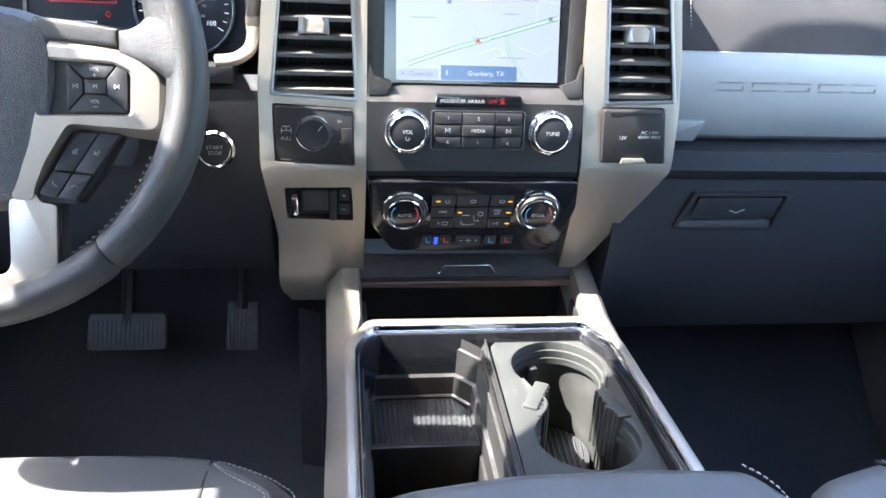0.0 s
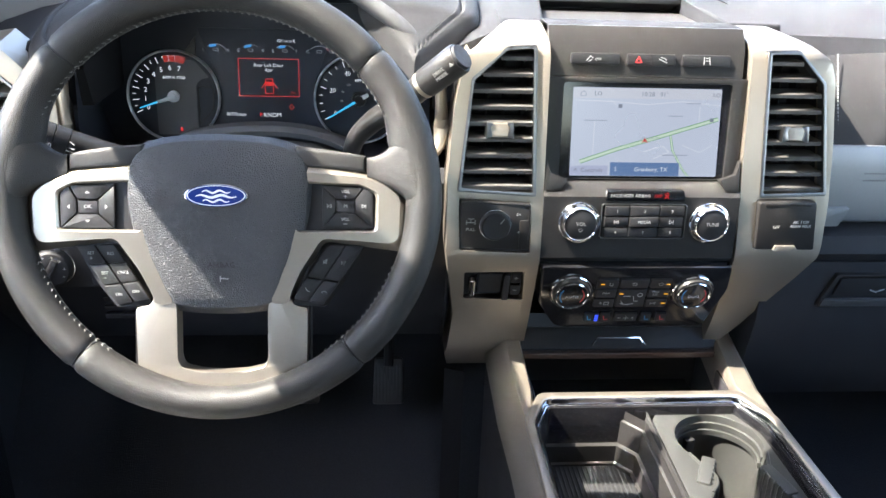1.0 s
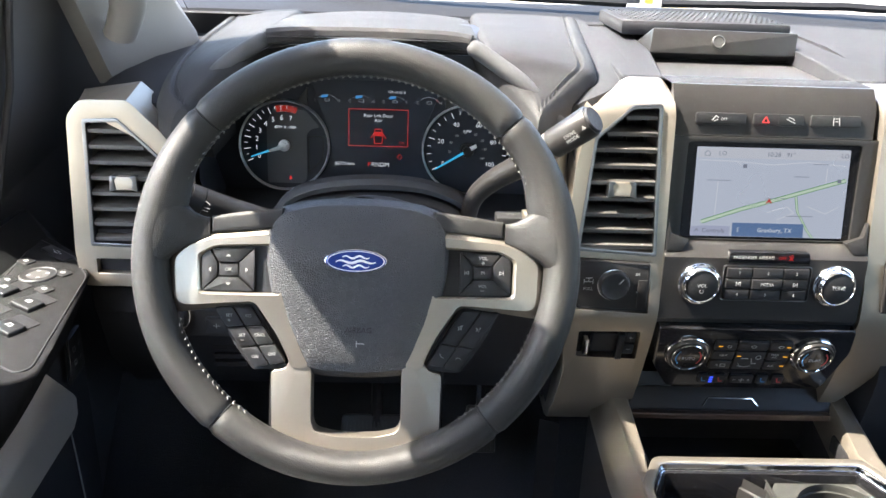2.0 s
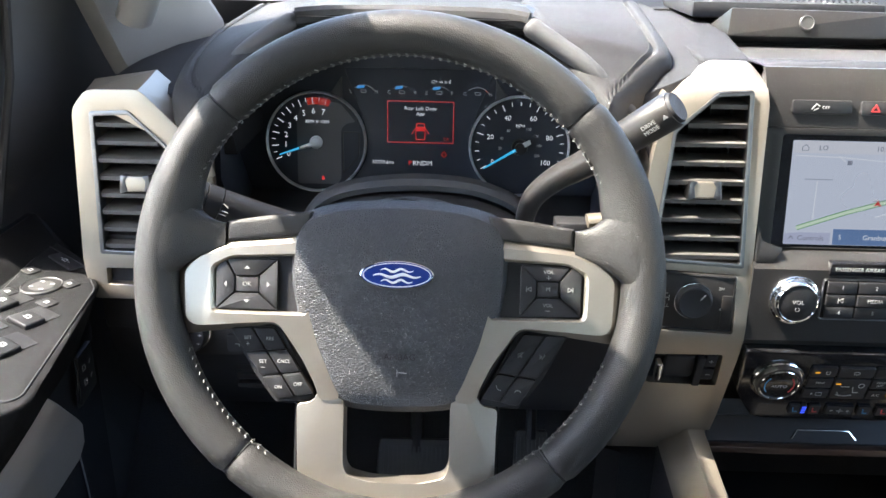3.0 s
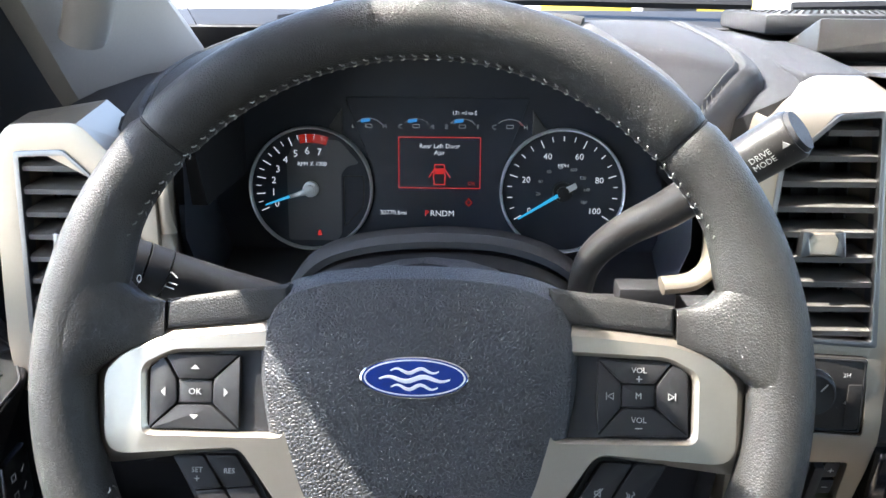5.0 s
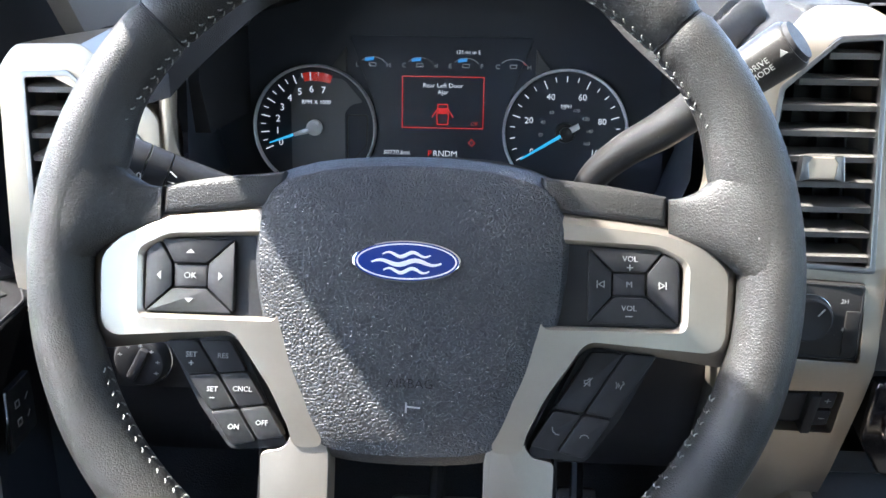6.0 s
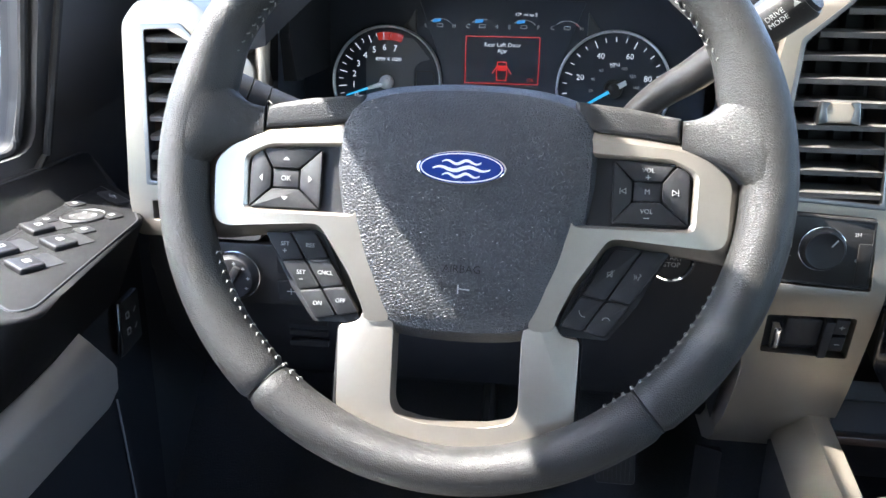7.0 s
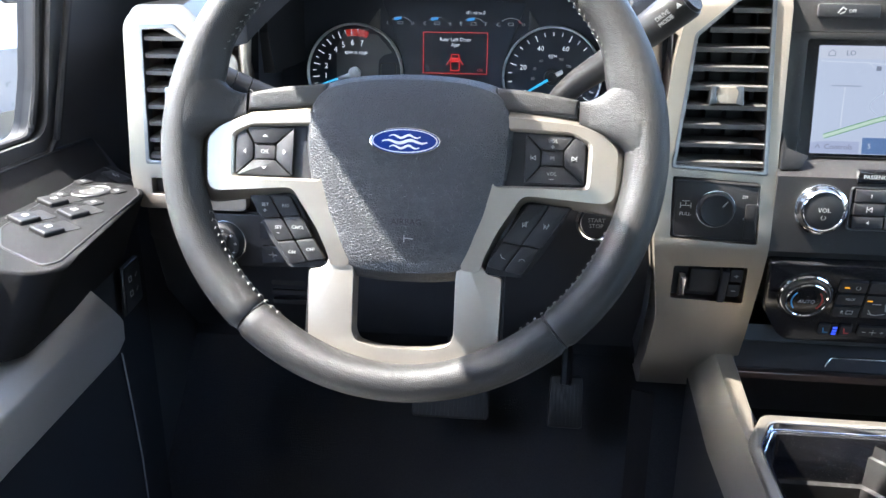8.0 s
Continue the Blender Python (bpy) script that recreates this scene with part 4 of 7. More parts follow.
    part("light_knob", lathe([(0.0225, 0.0), (0.0225, 0.012), (0.020, 0.016), (0.017, 0.017), (0.0001, 0.016)], 28), KEY, sp, "round headlamp knob", lp @ T(-0.012, 0, 0.004))
    part("knob_ring", prism([circle(0.0245, 32), circle(0.0225, 32)], 0.004, 0.010, 0.0005), CHROME, sp, "", lp @ T(-0.012, 0, 0))
    for a in range(150, -31, -36):
        u, v = 0.0165 * math.cos(radians(a)), 0.0165 * math.sin(radians(a))
        part("knob_mark", strokes([[(u - 0.0016, v), (u + 0.0016, v)], [(u, v - 0.0012), (u, v + 0.0012)]], 0.0006, 0.0176), INK, sp, "", lp @ T(-0.012, 0, 0.004), 0)
    part("knob_grip", prism(rect(0.008, 0.030, 0.002), 0.015, 0.021, 0.002), KEY, sp, "", lp @ T(-0.012, 0, 0.004) @ Matrix.Rotation(radians(-30), 4, "Z"))
    for v in (-0.014, 0.014):
        part("dimmer", prism(rect(0.026, 0.020, 0.002), 0.0, 0.008, 0.001), KEY, sp, "", lp @ T(0.042, v))
        part("dimmer_mark", strokes([[(-0.004, 0), (0.004, 0)], [(0, -0.003), (0, 0.003)]], 0.0006), INK_DIM, sp, "", lp @ T(0.042, v, 0.008), 0)
    for i in range(3):
        part("lower_slot", box(-0.48, -0.44, 0.918, 0.926, 0.735 - 0.012 * i, 0.740 - 0.012 * i), KEY, dash)


build_dash()


# ---- instrument cluster ----
def build_cluster():
    cl = thing("instrument_cluster", (-0.282, 1.06, 0.97), "lit instrument cluster with two dials and a red warning display", "instrument cluster")
    Cf = plane_at(-0.2845, 1.070, 0.9610, 0.10)
    part("face", prism(rect(0.43, 0.205, 0.02, 4, 0, 0.020), -0.02, 0.0), DIAL, cl, "", Cf)
    part("display_glass", prism(rounded([(-0.088, -0.062), (0.088, -0.062), (0.062, 0.02), (0.088, 0.088), (-0.088, 0.088), (-0.062, 0.02)], 0.004), 0.0, 0.003, 0.001), DIAL, cl, "", Cf)
    for s in (-1, 1):
        part("corner_facet", prism([(s * 0.0905, 0.077), (s * 0.0905, 0.052), (s * 0.106, 0.056)][::s], 0.0, 0.0035, 0.001), TRIM_GREY, cl, "grey corner facet", Cf)
    D = Cf @ T(0, 0, 0.0032)
    part("warning_frame", strokes([[(-0.0365, 0.002), (0.0415, 0.002), (0.0415, 0.0505), (-0.0365, 0.0505), (-0.0365, 0.002)]], 0.0008), G_RED, cl, "", D, 0)
    lettering("warning_words", "Rear Left Door\nAjar", 0.0062, D @ T(0.0025, 0.0390), G_WHITE, cl)
    lettering("small_word", "OK", 0.0052, D @ T(0.0335, 0.0065), G_REDDIM, cl)
    car = [[(-0.005, 0.012), (0.005, 0.012), (0.0055, 0.020), (0.0045, 0.031), (-0.0045, 0.031), (-0.0055, 0.020), (-0.005, 0.012)], [(-0.005, 0.027), (0.005, 0.027)], [(0.0055, 0.026), (0.010, 0.019)], [(-0.0055, 0.026), (-0.010, 0.019)], [(-0.0040, 0.0225), (0.0040, 0.0225)]]
    part("door_symbol", strokes(car, 0.0011), G_RED, cl, "", D @ T(0.0025, -0.0065), 0)
    part("door_symbol_fill", prism([(-0.0042, 0.0225), (0.0042, 0.0225), (0.0042, 0.0265), (-0.0042, 0.0265)], 0.0, 0.0006), G_RED, cl, "", D @ T(0.0025, -0.0065), 0)
    lettering("odometer", "30770.6mi", 0.0062, D @ T(-0.0420, -0.0225), G_WHITE, cl)
    lettering("gear_letter", "P", 0.0082, D @ T(-0.0095, -0.0230), G_RED, cl)
    lettering("gear_letters", "RNDM", 0.0082, D @ T(0.0055, -0.0230), G_WHITE, cl)
    part("seat_belt_sign", strokes([[(0.028, -0.012), (0.031, -0.008), (0.034, -0.012), (0.031, -0.015), (0.028, -0.012)]], 0.0010), G_REDDIM, cl, "", D, 0)
    lettering("small_word", "S", 0.007, D @ T(0.066, -0.019), G_DIM, cl)
    # four small gauges over the display
    Dg = D @ T(0, -0.0065)
    for i, (x, words) in enumerate(((-0.0650, ("L", "H")), (-0.0200, ("C", "H")), (0.0240, ("E", "F")), (0.0690, ("C", "H")))):
        pts = [(x + 0.013 * math.cos(radians(a)), 0.066 + 0.0085 * math.sin(radians(a))) for a in range(25, 160, 15)]
        part("gauge_arc", strokes([pts], 0.0006), G_DIM, cl, "", Dg, 0)
        if i < 3:
            part("gauge_bar", prism([(x - 0.008, 0.0705), (x + 0.001, 0.0715), (x + 0.001, 0.0750), (x - 0.007, 0.0742)], 0.0, 0.0005), G_BLUE, cl, "", Dg, 0)
        part("gauge_icon", strokes([[(x - 0.003, 0.066), (x + 0.003, 0.066), (x + 0.003, 0.069), (x - 0.003, 0.069), (x - 0.003, 0.066)]], 0.0006), G_DIM, cl, "", Dg, 0)
        lettering("gauge_letter", words[0], 0.006, Dg @ T(x - 0.0150, 0.067), G_DIM, cl)
        lettering("gauge_letter", words[1], 0.006, Dg @ T(x + 0.0150, 0.067), G_DIM, cl)
    part("gauge_hot_end", strokes([[(0.078, 0.0715), (0.081, 0.069)]], 0.0009), G_REDDIM, cl, "", Dg, 0)
    lettering("range_words", "121 mi to E", 0.0050, D @ T(0.0260, 0.0735), G_WHITE, cl)

    SHRINK = Matrix.Diagonal((0.95, 0.95, 1, 1))

    def dial(cx, name, label):
        d = part(name, prism(circle(0.0605, 64), 0.0, 0.004), DIAL, cl, label, Cf @ T(cx, 0) @ SHRINK)
        part("chrome_ring", lathe([(0.0603, 0.003), (0.0605, 0.007), (0.0610, 0.0092), (0.0620, 0.0100), (0.0631, 0.008), (0.0635, 0.001)], 64), RING, d, "", Cf @ T(cx, 0) @ SHRINK)
        return d

    def at(r, a):
        return (r * math.cos(radians(a)), r * math.sin(radians(a)))

    tach = dial(-0.1215, "tachometer", "tachometer dial with chrome ring")
    M = Cf @ T(-0.1215, 0, 0.0045) @ SHRINK
    part("dial_plate", prism(rounded([(-0.024, -0.053), (0.026, -0.053), (0.031, -0.046), (0.031, 0.016), (0.038, 0.024), (0.050, 0.026), (0.030, 0.049), (-0.014, 0.053), (-0.024, 0.030)], 0.004), 0.0, 0.0008), DIAL_GREY, tach, "satin grey dial plate", M)
    part("dial_notch", prism([rounded([(0.033, -0.040), (0.054, -0.018), (0.055, 0.014), (0.033, 0.014)], 0.004), rounded([(0.0342, -0.037), (0.0527, -0.017), (0.0537, 0.0128), (0.0342, 0.0128)], 0.004)], 0.0, 0.0015), SATIN, tach, "", M)
    a0, step = 204.0, -18.3
    for i in range(15):
        a = a0 + step * i / 2
        part("tick_mark", strokes([[at(0.0475 if i % 2 == 0 else 0.0510, a), at(0.0555, a)]], 0.0011 if i % 2 == 0 else 0.0007, 0.0010), G_WHITE, tach, "", M, 0)
    for i in range(8):
        lettering("dial_number", str(i), 0.0098, M @ T(*at(0.0385, a0 + step * i), 0.0006), G_WHITE, tach)
    red = [at(0.0555, a) for a in range(102, 68, -4)] + [at(0.0470, a) for a in range(70, 106, 4)]
    part("red_zone", prism(red, 0.0006, 0.0012), G_REDDIM, tach, "", M, 0)
    lettering("dial_words", "RPM X 1000", 0.0058, M @ T(0.002, 0.0255, 0.0014), G_WHITE, tach)
    part("needle", prism([(0.0, -0.0022), (-0.0455, -0.0165), (-0.0455, -0.0150), (0.0, 0.0022)], 0.006, 0.0075), G_NEEDLE, tach, "lit blue needle", M)
    part("needle_base", prism([(0.006, -0.0030), (-0.020, -0.0090), (-0.021, -0.0055), (0.006, 0.0050)], 0.0062, 0.0088, 0.0008), RING, tach, "", M)
    part("needle_hub", lathe([(0.0082, 0.0005), (0.0078, 0.006), (0.0048, 0.0065), (0.0048, 0.011), (0.0001, 0.0125)], 24), RING, tach, "", M)
    part("warning_lamp", prism([(-0.002, -0.0022), (0.002, -0.0022), (0.0012, 0.003), (-0.0012, 0.003)], 0.0, 0.0012), G_RED, tach, "", M @ T(0.008, -0.0455))

    sp = dial(0.1205, "speedometer", "speedometer dial with chrome ring")
    M = Cf @ T(0.1205, 0, 0.0045) @ SHRINK
    a0, span = 211.0, -242.0
    for i in range(21):
        a = a0 + span * i / 20
        part("tick_mark", strokes([[at(0.0480 if i % 4 == 0 else 0.0510, a), at(0.0555, a)]], 0.0010 if i % 2 == 0 else 0.0007, 0.0006), G_WHITE, sp, "", M, 0)
    for i, w in enumerate(("0", "20", "40", "60", "80", "100")):
        lettering("dial_number", w, 0.0088, M @ T(*at(0.0385, a0 + span * i / 5)), G_WHITE, sp)
    for i, w in enumerate(("20", "40", "60", "80", "100", "120", "140", "160")):
        lettering("dial_number", w, 0.0048, M @ T(*at(0.0245, a0 - 22 + span * (i + 0.1) / 8)), G_DIM, sp)
    lettering("dial_words", "MPH", 0.0055, M @ T(0, 0.026), G_WHITE, sp)
    part("needle", prism([(0.0, -0.0022), (-0.0440, -0.0280), (-0.0448, -0.0265), (0.0, 0.0022)], 0.006, 0.0075), G_NEEDLE, sp, "lit blue needle", M)
    part("needle_base", prism([(-0.004, -0.006), (0.014, 0.005), (0.012, 0.010), (-0.006, 0.001)], 0.0062, 0.0088, 0.0008), RING, sp, "", M)
    part("needle_hub", lathe([(0.0105, 0.0005), (0.0095, 0.006), (0.006, 0.0065), (0.006, 0.010), (0.0001, 0.0115)], 24), SATIN, sp, "", M)


build_cluster()


# ---- steering column, stalks and shift lever ----
def build_column():
    col = thing("steering_column", (-0.279, 0.85, 0.93), "black steering column cover behind the wheel", "steering column")
    def sec(y, hw, top, bot):
        pts = []
        for i in range(13):
            a = math.pi * i / 12
            pts.append((-0.279 - hw * math.cos(a), y, bot + (top - bot) * (0.35 + 0.65 * math.sin(a) ** 0.7)))
        return pts + [(-0.279 + hw * 0.8, y, bot), (-0.279 - hw * 0.8, y, bot)]
    part("column_cover", skin([sec(0.725, 0.058, 0.970, 0.86), sec(0.76, 0.078, 0.974, 0.85), sec(0.85, 0.090, 0.966, 0.83), sec(0.93, 0.096, 0.930, 0.80)]), HUB, col)
    st = thing("indicator_stalk", (-0.36, 0.78, 0.97), "black indicator and wiper stalk with white markings", "stalk")
    a, b = Vector((-0.345, 0.790, 0.936)), Vector((-0.460, 0.752, 0.9950))
    d = (b - a).normalized()
    def on(t):
        return a.lerp(b, t)
    part("arm", tube([on(-0.2), on(0.25), on(0.55), on(0.79)], [0.019, 0.0175, 0.0152, 0.0146], 20), BLACK, st)
    part("collar", tube([on(0.792), on(0.796), on(0.888), on(0.892)], [0.0140, 0.0149, 0.0151, 0.0142], 20), BLACK, st)
    part("twist_tip", tube([on(0.894), on(0.898), on(1.03), on(1.06)], [0.0142, 0.0152, 0.0150, 0.011], 20), BLACK, st)
    side = Vector((0, -1, 0.35)).normalized()
    marks = bmesh.new()
    for i in range(4):
        p = on(0.815 + 0.020 * i) + side * 0.0149
        tube([p + Vector((0, 0.004, 0.010)) * 0.6, p, p - Vector((0, -0.001, 0.008)) * 0.3], 0.0005, 4, marks)
    part("stalk_marks", marks, INK, st)
    Ms = look(on(0.735) + side * 0.0152, on(0.735) - side * 0.1) @ pose(0, 0, 0, 0, 0, -18)
    part("stalk_symbol", strokes([[(-0.004, 0.002), (0, 0.004), (0.004, 0.002)], [(-0.005, -0.002), (0.005, -0.002)], [(-0.004, -0.005), (0.004, -0.005)]], 0.0007), INK, st, "", Ms, 0)
    lettering("stalk_zero", "0", 0.007, look(on(0.868) + side * 0.0153, on(0.868) - side * 0.1) @ T(0, -0.006, 0), INK, st)

    lv = thing("shift_lever", (-0.17, 0.86, 0.93), "grey column shift lever with a drive mode button at its tip", "shift lever")
    path = spline([(-0.171, 0.872, 0.905), (-0.170, 0.872, 0.938), (-0.163, 0.869, 0.962), (-0.144, 0.857, 0.985), (-0.119, 0.840, 1.006), (-0.093, 0.822, 1.032)], 6)
    n = len(path)
    part("arm", tube(path, [0.0082 + 0.0052 * min(1.0, i / (n * 0.8)) for i in range(n)], 18), SATIN, lv, "satin grey lever arm")
    e0, e1 = Vector((-0.093, 0.822, 1.032)), Vector((-0.057, 0.798, 1.066))
    part("band", tube([e0, e0.lerp(e1, 0.08)], 0.0148, 18), SILVER_WARM, lv)
    part("grip", tube([e0.lerp(e1, 0.08), e0.lerp(e1, 0.10), e0.lerp(e1, 0.95), e1], [0.0145, 0.0155, 0.0165, 0.0150], 22), SATIN, lv, "satin black grip")
    part("end_button", tube([e1, e1 + (e1 - e0).normalized() * 0.003], [0.0140, 0.0130], 22), GRAIN, lv)
    ax = (e1 - e0).normalized()
    mid = e0.lerp(e1, 0.55)
    face = (Vector((-0.25, 0.1, 1.17)) - mid)
    face = (face - ax * face.dot(ax)).normalized()
    face = (face + Vector((0, 0, -0.25))).normalized()
    face = (face - ax * face.dot(ax)).normalized()
    up = face.cross(ax)
    Mg = Matrix((ax, up, face)).transposed().to_4x4()
    Mg.translation = mid + face * 0.0162
    lettering("grip_words", "DRIVE\nMODE", 0.0053, Mg @ T(0.004, 0.000, 0.0002), INK, lv)
    part("grip_arrow", prism([(-0.002, -0.0025), (0.002, 0.0), (-0.002, 0.0025)], 0.0, 0.0005), INK, lv, "", Mg @ T(0.020, 0.002, 0.0002) @ Matrix.Rotation(radians(90), 4, "Z"))


build_column()


# ---- air vents ----
def vent(name_at, M, outline, slat_n, tab, label, y_slope=0.12):
    """A vent: dark well, chrome frame, slats and a chrome tab; outline in the frame M, as (u, v)."""
    v = thing("air_vent", name_at, label, "air vent", group="dash air vents")
    inner = outline
    us, vs = [p[0] for p in outline], [p[1] for p in outline]
    cx, cy = (min(us) + max(us)) / 2, (min(vs) + max(vs)) / 2
    def scaled(d):
        w, h = max(us) - min(us), max(vs) - min(vs)
        return [(cx + (x - cx) * (1 + 2 * d / w), cy + (y - cy) * (1 + 2 * d / h)) for x, y in outline]
    well = prism([rounded(scaled(0.004), 0.003), rounded(scaled(0.0005), 0.003)], -0.055, -0.002)
    part("well", well, SATIN, v, "", M)
    part("well_back", prism(rounded(scaled(0.004), 0.003), -0.060, -0.055), RUBBER, v, "", M)
    part("chrome_frame", prism([rounded(scaled(0.0035), 0.003), rounded(scaled(-0.0008), 0.0025)], -0.012, 0.0018, 0.0008, 2), VENT_CHROME, v, "thin chrome frame", M)
    lo, hi = min(vs), max(vs)
    n = len(outline)
    def span(y):
        xs = []
        for i in range(n):
            (x0, y0), (x1, y1) = outline[i - 1], outline[i]
            if (y0 - y) * (y1 - y) < 0:
                xs.append(x0 + (x1 - x0) * (y - y0) / (y1 - y0))
        return (min(xs), max(xs)) if len(xs) >= 2 else None
    tab_slat = None
    for i in range(slat_n):
        y = lo + (hi - lo) * (i + 0.55) / slat_n
        sp = span(y)
        if not sp:
            continue
        x0, x1 = sp[0] + 0.001, sp[1] - 0.001
        bm = bmesh.new()
        prof = [(-0.0020, -0.0055), (-0.0012, -0.0015), (-0.0045, 0.0005), (-0.032, 0.0045), (-0.032, 0.0025), (-0.0060, -0.0055)]
        skin([[(x0, y + b, a) for a, b in prof], [(x1, y + b, a) for a, b in prof]], bm=bm)
        s = part("slat", bm, SLAT, v, "", M)
        if tab_slat is None and y + (hi - lo) / slat_n > tab[1]:
            tab_slat = s
    for i in range(4):
        x = min(us) + (max(us) - min(us)) * (i + 0.6) / 4.2
        sp_hi = hi - (0.03 if x < cx - 0.02 and outline[-2][0] > min(us) + 0.01 else 0.006)
        part("vane", prism([(x, lo), (x + 0.002, lo), (x + 0.002, sp_hi), (x, sp_hi)], -0.052, -0.034), RUBBER, v, "", M)
    t = part("tab", prism(rounded([(-0.0150, -0.0075), (0.0150, -0.0075), (0.0135, 0.0085), (-0.0135, 0.0085)], 0.002), -0.012, 0.004, 0.002, 3), SILVER_WARM, v, "satin silver vent tab", M @ T(*tab))
    for s in (-1, 1):
        part("tab_cap", prism(rounded([(s * 0.0160, -0.0090), (s * 0.0085, -0.0070), (s * 0.0105, 0.0040), (s * 0.0070, 0.0085), (s * 0.0145, 0.0096)][::-s], 0.0012), -0.010, 0.0050, 0.0015, 2), VENT_CHROME, t, "", M @ T(*tab))
    return v


# the face that both centre towers follow: how far forward it lies at each height
TOWER = [(0.56, 1.06), (0.60, 0.985), (0.64, 0.930), (0.68, 0.896), (0.72, 0.878), (0.80, 0.849), (0.828, 0.841), (0.845, 0.841), (0.91, 0.852), (1.055, 0.876), (1.068, 0.886), (1.077, 0.912), (1.0845, 0.950)]


def tower_y(z):
    for (z0, y0), (z1, y1) in zip(TOWER, TOWER[1:]):
        if z <= z1:
            return y0 + (y1 - y0) * (z - z0) / (z1 - z0)
    return TOWER[-1][1]


def tower_face(loops, depth, bevel=0.004):
    bm = prism(loops, -depth, 0.0, bevel, 3)
    for z, _ in TOWER[1:-1]:
        bmesh.ops.bisect_plane(bm, geom=bm.verts[:] + bm.edges[:] + bm.faces[:], plane_co=(0, z, 0), plane_no=(0, 1, 0))
    for v in bm.verts:
        x, z, n = v.co
        v.co = (x, tower_y(z) - n, z - (0.012 if n < -0.02 and z > 1.06 else 0.0))
    return bm


def build_stack():
    st = thing("centre_stack", (0.167, 0.90, 0.66), "centre stack with satin silver towers, screen and dark control panels", "centre stack")
    out = [(-0.034, 0.570), (-0.050, 0.655), (-0.046, 0.740), (-0.060, 0.835), (-0.0605, 0.915), (-0.055, 0.995), (-0.0475, 1.035), (-0.040, 1.058), (-0.018, 1.073), (0.010, 1.0845), (0.051, 1.0845), (0.050, 0.570)]
    hole = [(-0.0455, 0.9095), (0.0385, 0.9045), (0.0325, 1.0640), (0.0030, 1.0620), (-0.0335, 1.0290)]
    h4 = rounded([(-0.0465, 0.8985), (0.0365, 0.8945), (0.0385, 0.8340), (-0.0450, 0.8380)], 0.003)
    hb = rounded([(-0.037, 0.807), (0.035, 0.808), (0.038, 0.763), (-0.035, 0.766)], 0.003)
    part("tower", tower_face([rounded(out, 0.005), rounded(hole, 0.003), h4, hb], 0.05), SILVER_WARM, st, "champagne silver vent tower")
    part("tower_side", skin([[(-0.054, tower_y(z) + 0.012, z) for z in (0.66, 0.74, 0.835, 0.915, 0.995, 1.035)], [(-0.050, tower_y(z) + 0.13, z) for z in (0.66, 0.74, 0.835, 0.915, 0.995, 1.035)]], closed=False), GRAIN, st)
    outr = [(0.290, 0.66), (0.286, 0.83), (0.283, 0.92), (0.281, 1.0845), (0.324, 1.0845), (0.352, 1.073), (0.374, 1.058), (0.3815, 1.035), (0.389, 0.962), (0.3925, 0.896), (0.390, 0.831), (0.345, 0.752), (0.318, 0.700)]
    holer = [(0.3100, 0.9050), (0.3840, 0.9080), (0.3680, 1.0310), (0.3360, 1.0640), (0.3020, 1.0630)]
    h12 = rounded([(0.3045, 0.9000), (0.3745, 0.9005), (0.3815, 0.8390), (0.3065, 0.8400)], 0.003)
    part("tower", tower_face([rounded(outr, 0.005), rounded(holer, 0.003), h12], 0.05), SILVER_WARM, st, "champagne silver vent tower")
    vent((0.0, 0.87, 0.985), plane_at(0, 0.852 - 0.91 * 0.1655, 0, 0.1655) @ Matrix.Diagonal((1, math.hypot(1, 0.1655), 1, 1)), hole, 9, (-0.003, 0.975), "black slatted air vent with chrome tab, driver side of the screen")
    vent((0.34, 0.87, 0.985), plane_at(0, 0.852 - 0.91 * 0.1655, 0, 0.1655) @ Matrix.Diagonal((1, math.hypot(1, 0.1655), 1, 1)), holer, 9, (0.340, 0.975), "black slatted air vent with chrome tab, passenger side of the screen")

    # four wheel drive panel
    F = plane_at(-0.004, 0.8445, 0.866, 0.06)
    p4 = part("drive_panel", prism(rounded([(-0.0415, 0.0315), (0.0405, 0.0280), (0.0420, -0.0310), (-0.0405, -0.0275)], 0.003), -0.03, 0.0, 0.0015), SATIN, st, "black four wheel drive panel", F)
    kb = part("drive_knob", lathe([(0.0172, -0.002), (0.0170, 0.0080), (0.0161, 0.0102), (0.0148, 0.0108), (0.0137, 0.0102), (0.0001, 0.0102)], 40), KEY, p4, "round black selector knob", F @ T(-0.0005, 0.003))
    part("knob_ring", prism([circle(0.0186, 40), circle(0.0174, 40)], 0.0, 0.004, 0.0004), CHROME, kb, "", F @ T(-0.0005, 0.003))
    part("knob_mark", strokes([[(0.005, 0.004), (0.009, 0.009)]], 0.0010, 0.0108), INK, kb, "", F @ T(-0.0005, 0.003), 0)
    for w, u, v in (("2H", 0.0265, 0.0150), ("4H", 0.0310, 0.0045), ("4L", 0.0285, -0.0065)):
        lettering("panel_words", w, 0.0045, F @ T(u, v), INK, p4)
    lettering("panel_words", "PULL", 0.0050, F @ T(-0.0285, -0.0035), INK, p4)
    part("axle_mark", strokes([[(-0.0335, 0.0050), (-0.0235, 0.0050)], [(-0.0335, 0.0025), (-0.0335, 0.0075)], [(-0.0235, 0.0025), (-0.0235, 0.0075)], [(-0.0285, 0.0050), (-0.0285, 0.0095)], [(-0.0320, 0.0095), (-0.0250, 0.0095)]], 0.0007), INK, p4, "", F, 0)
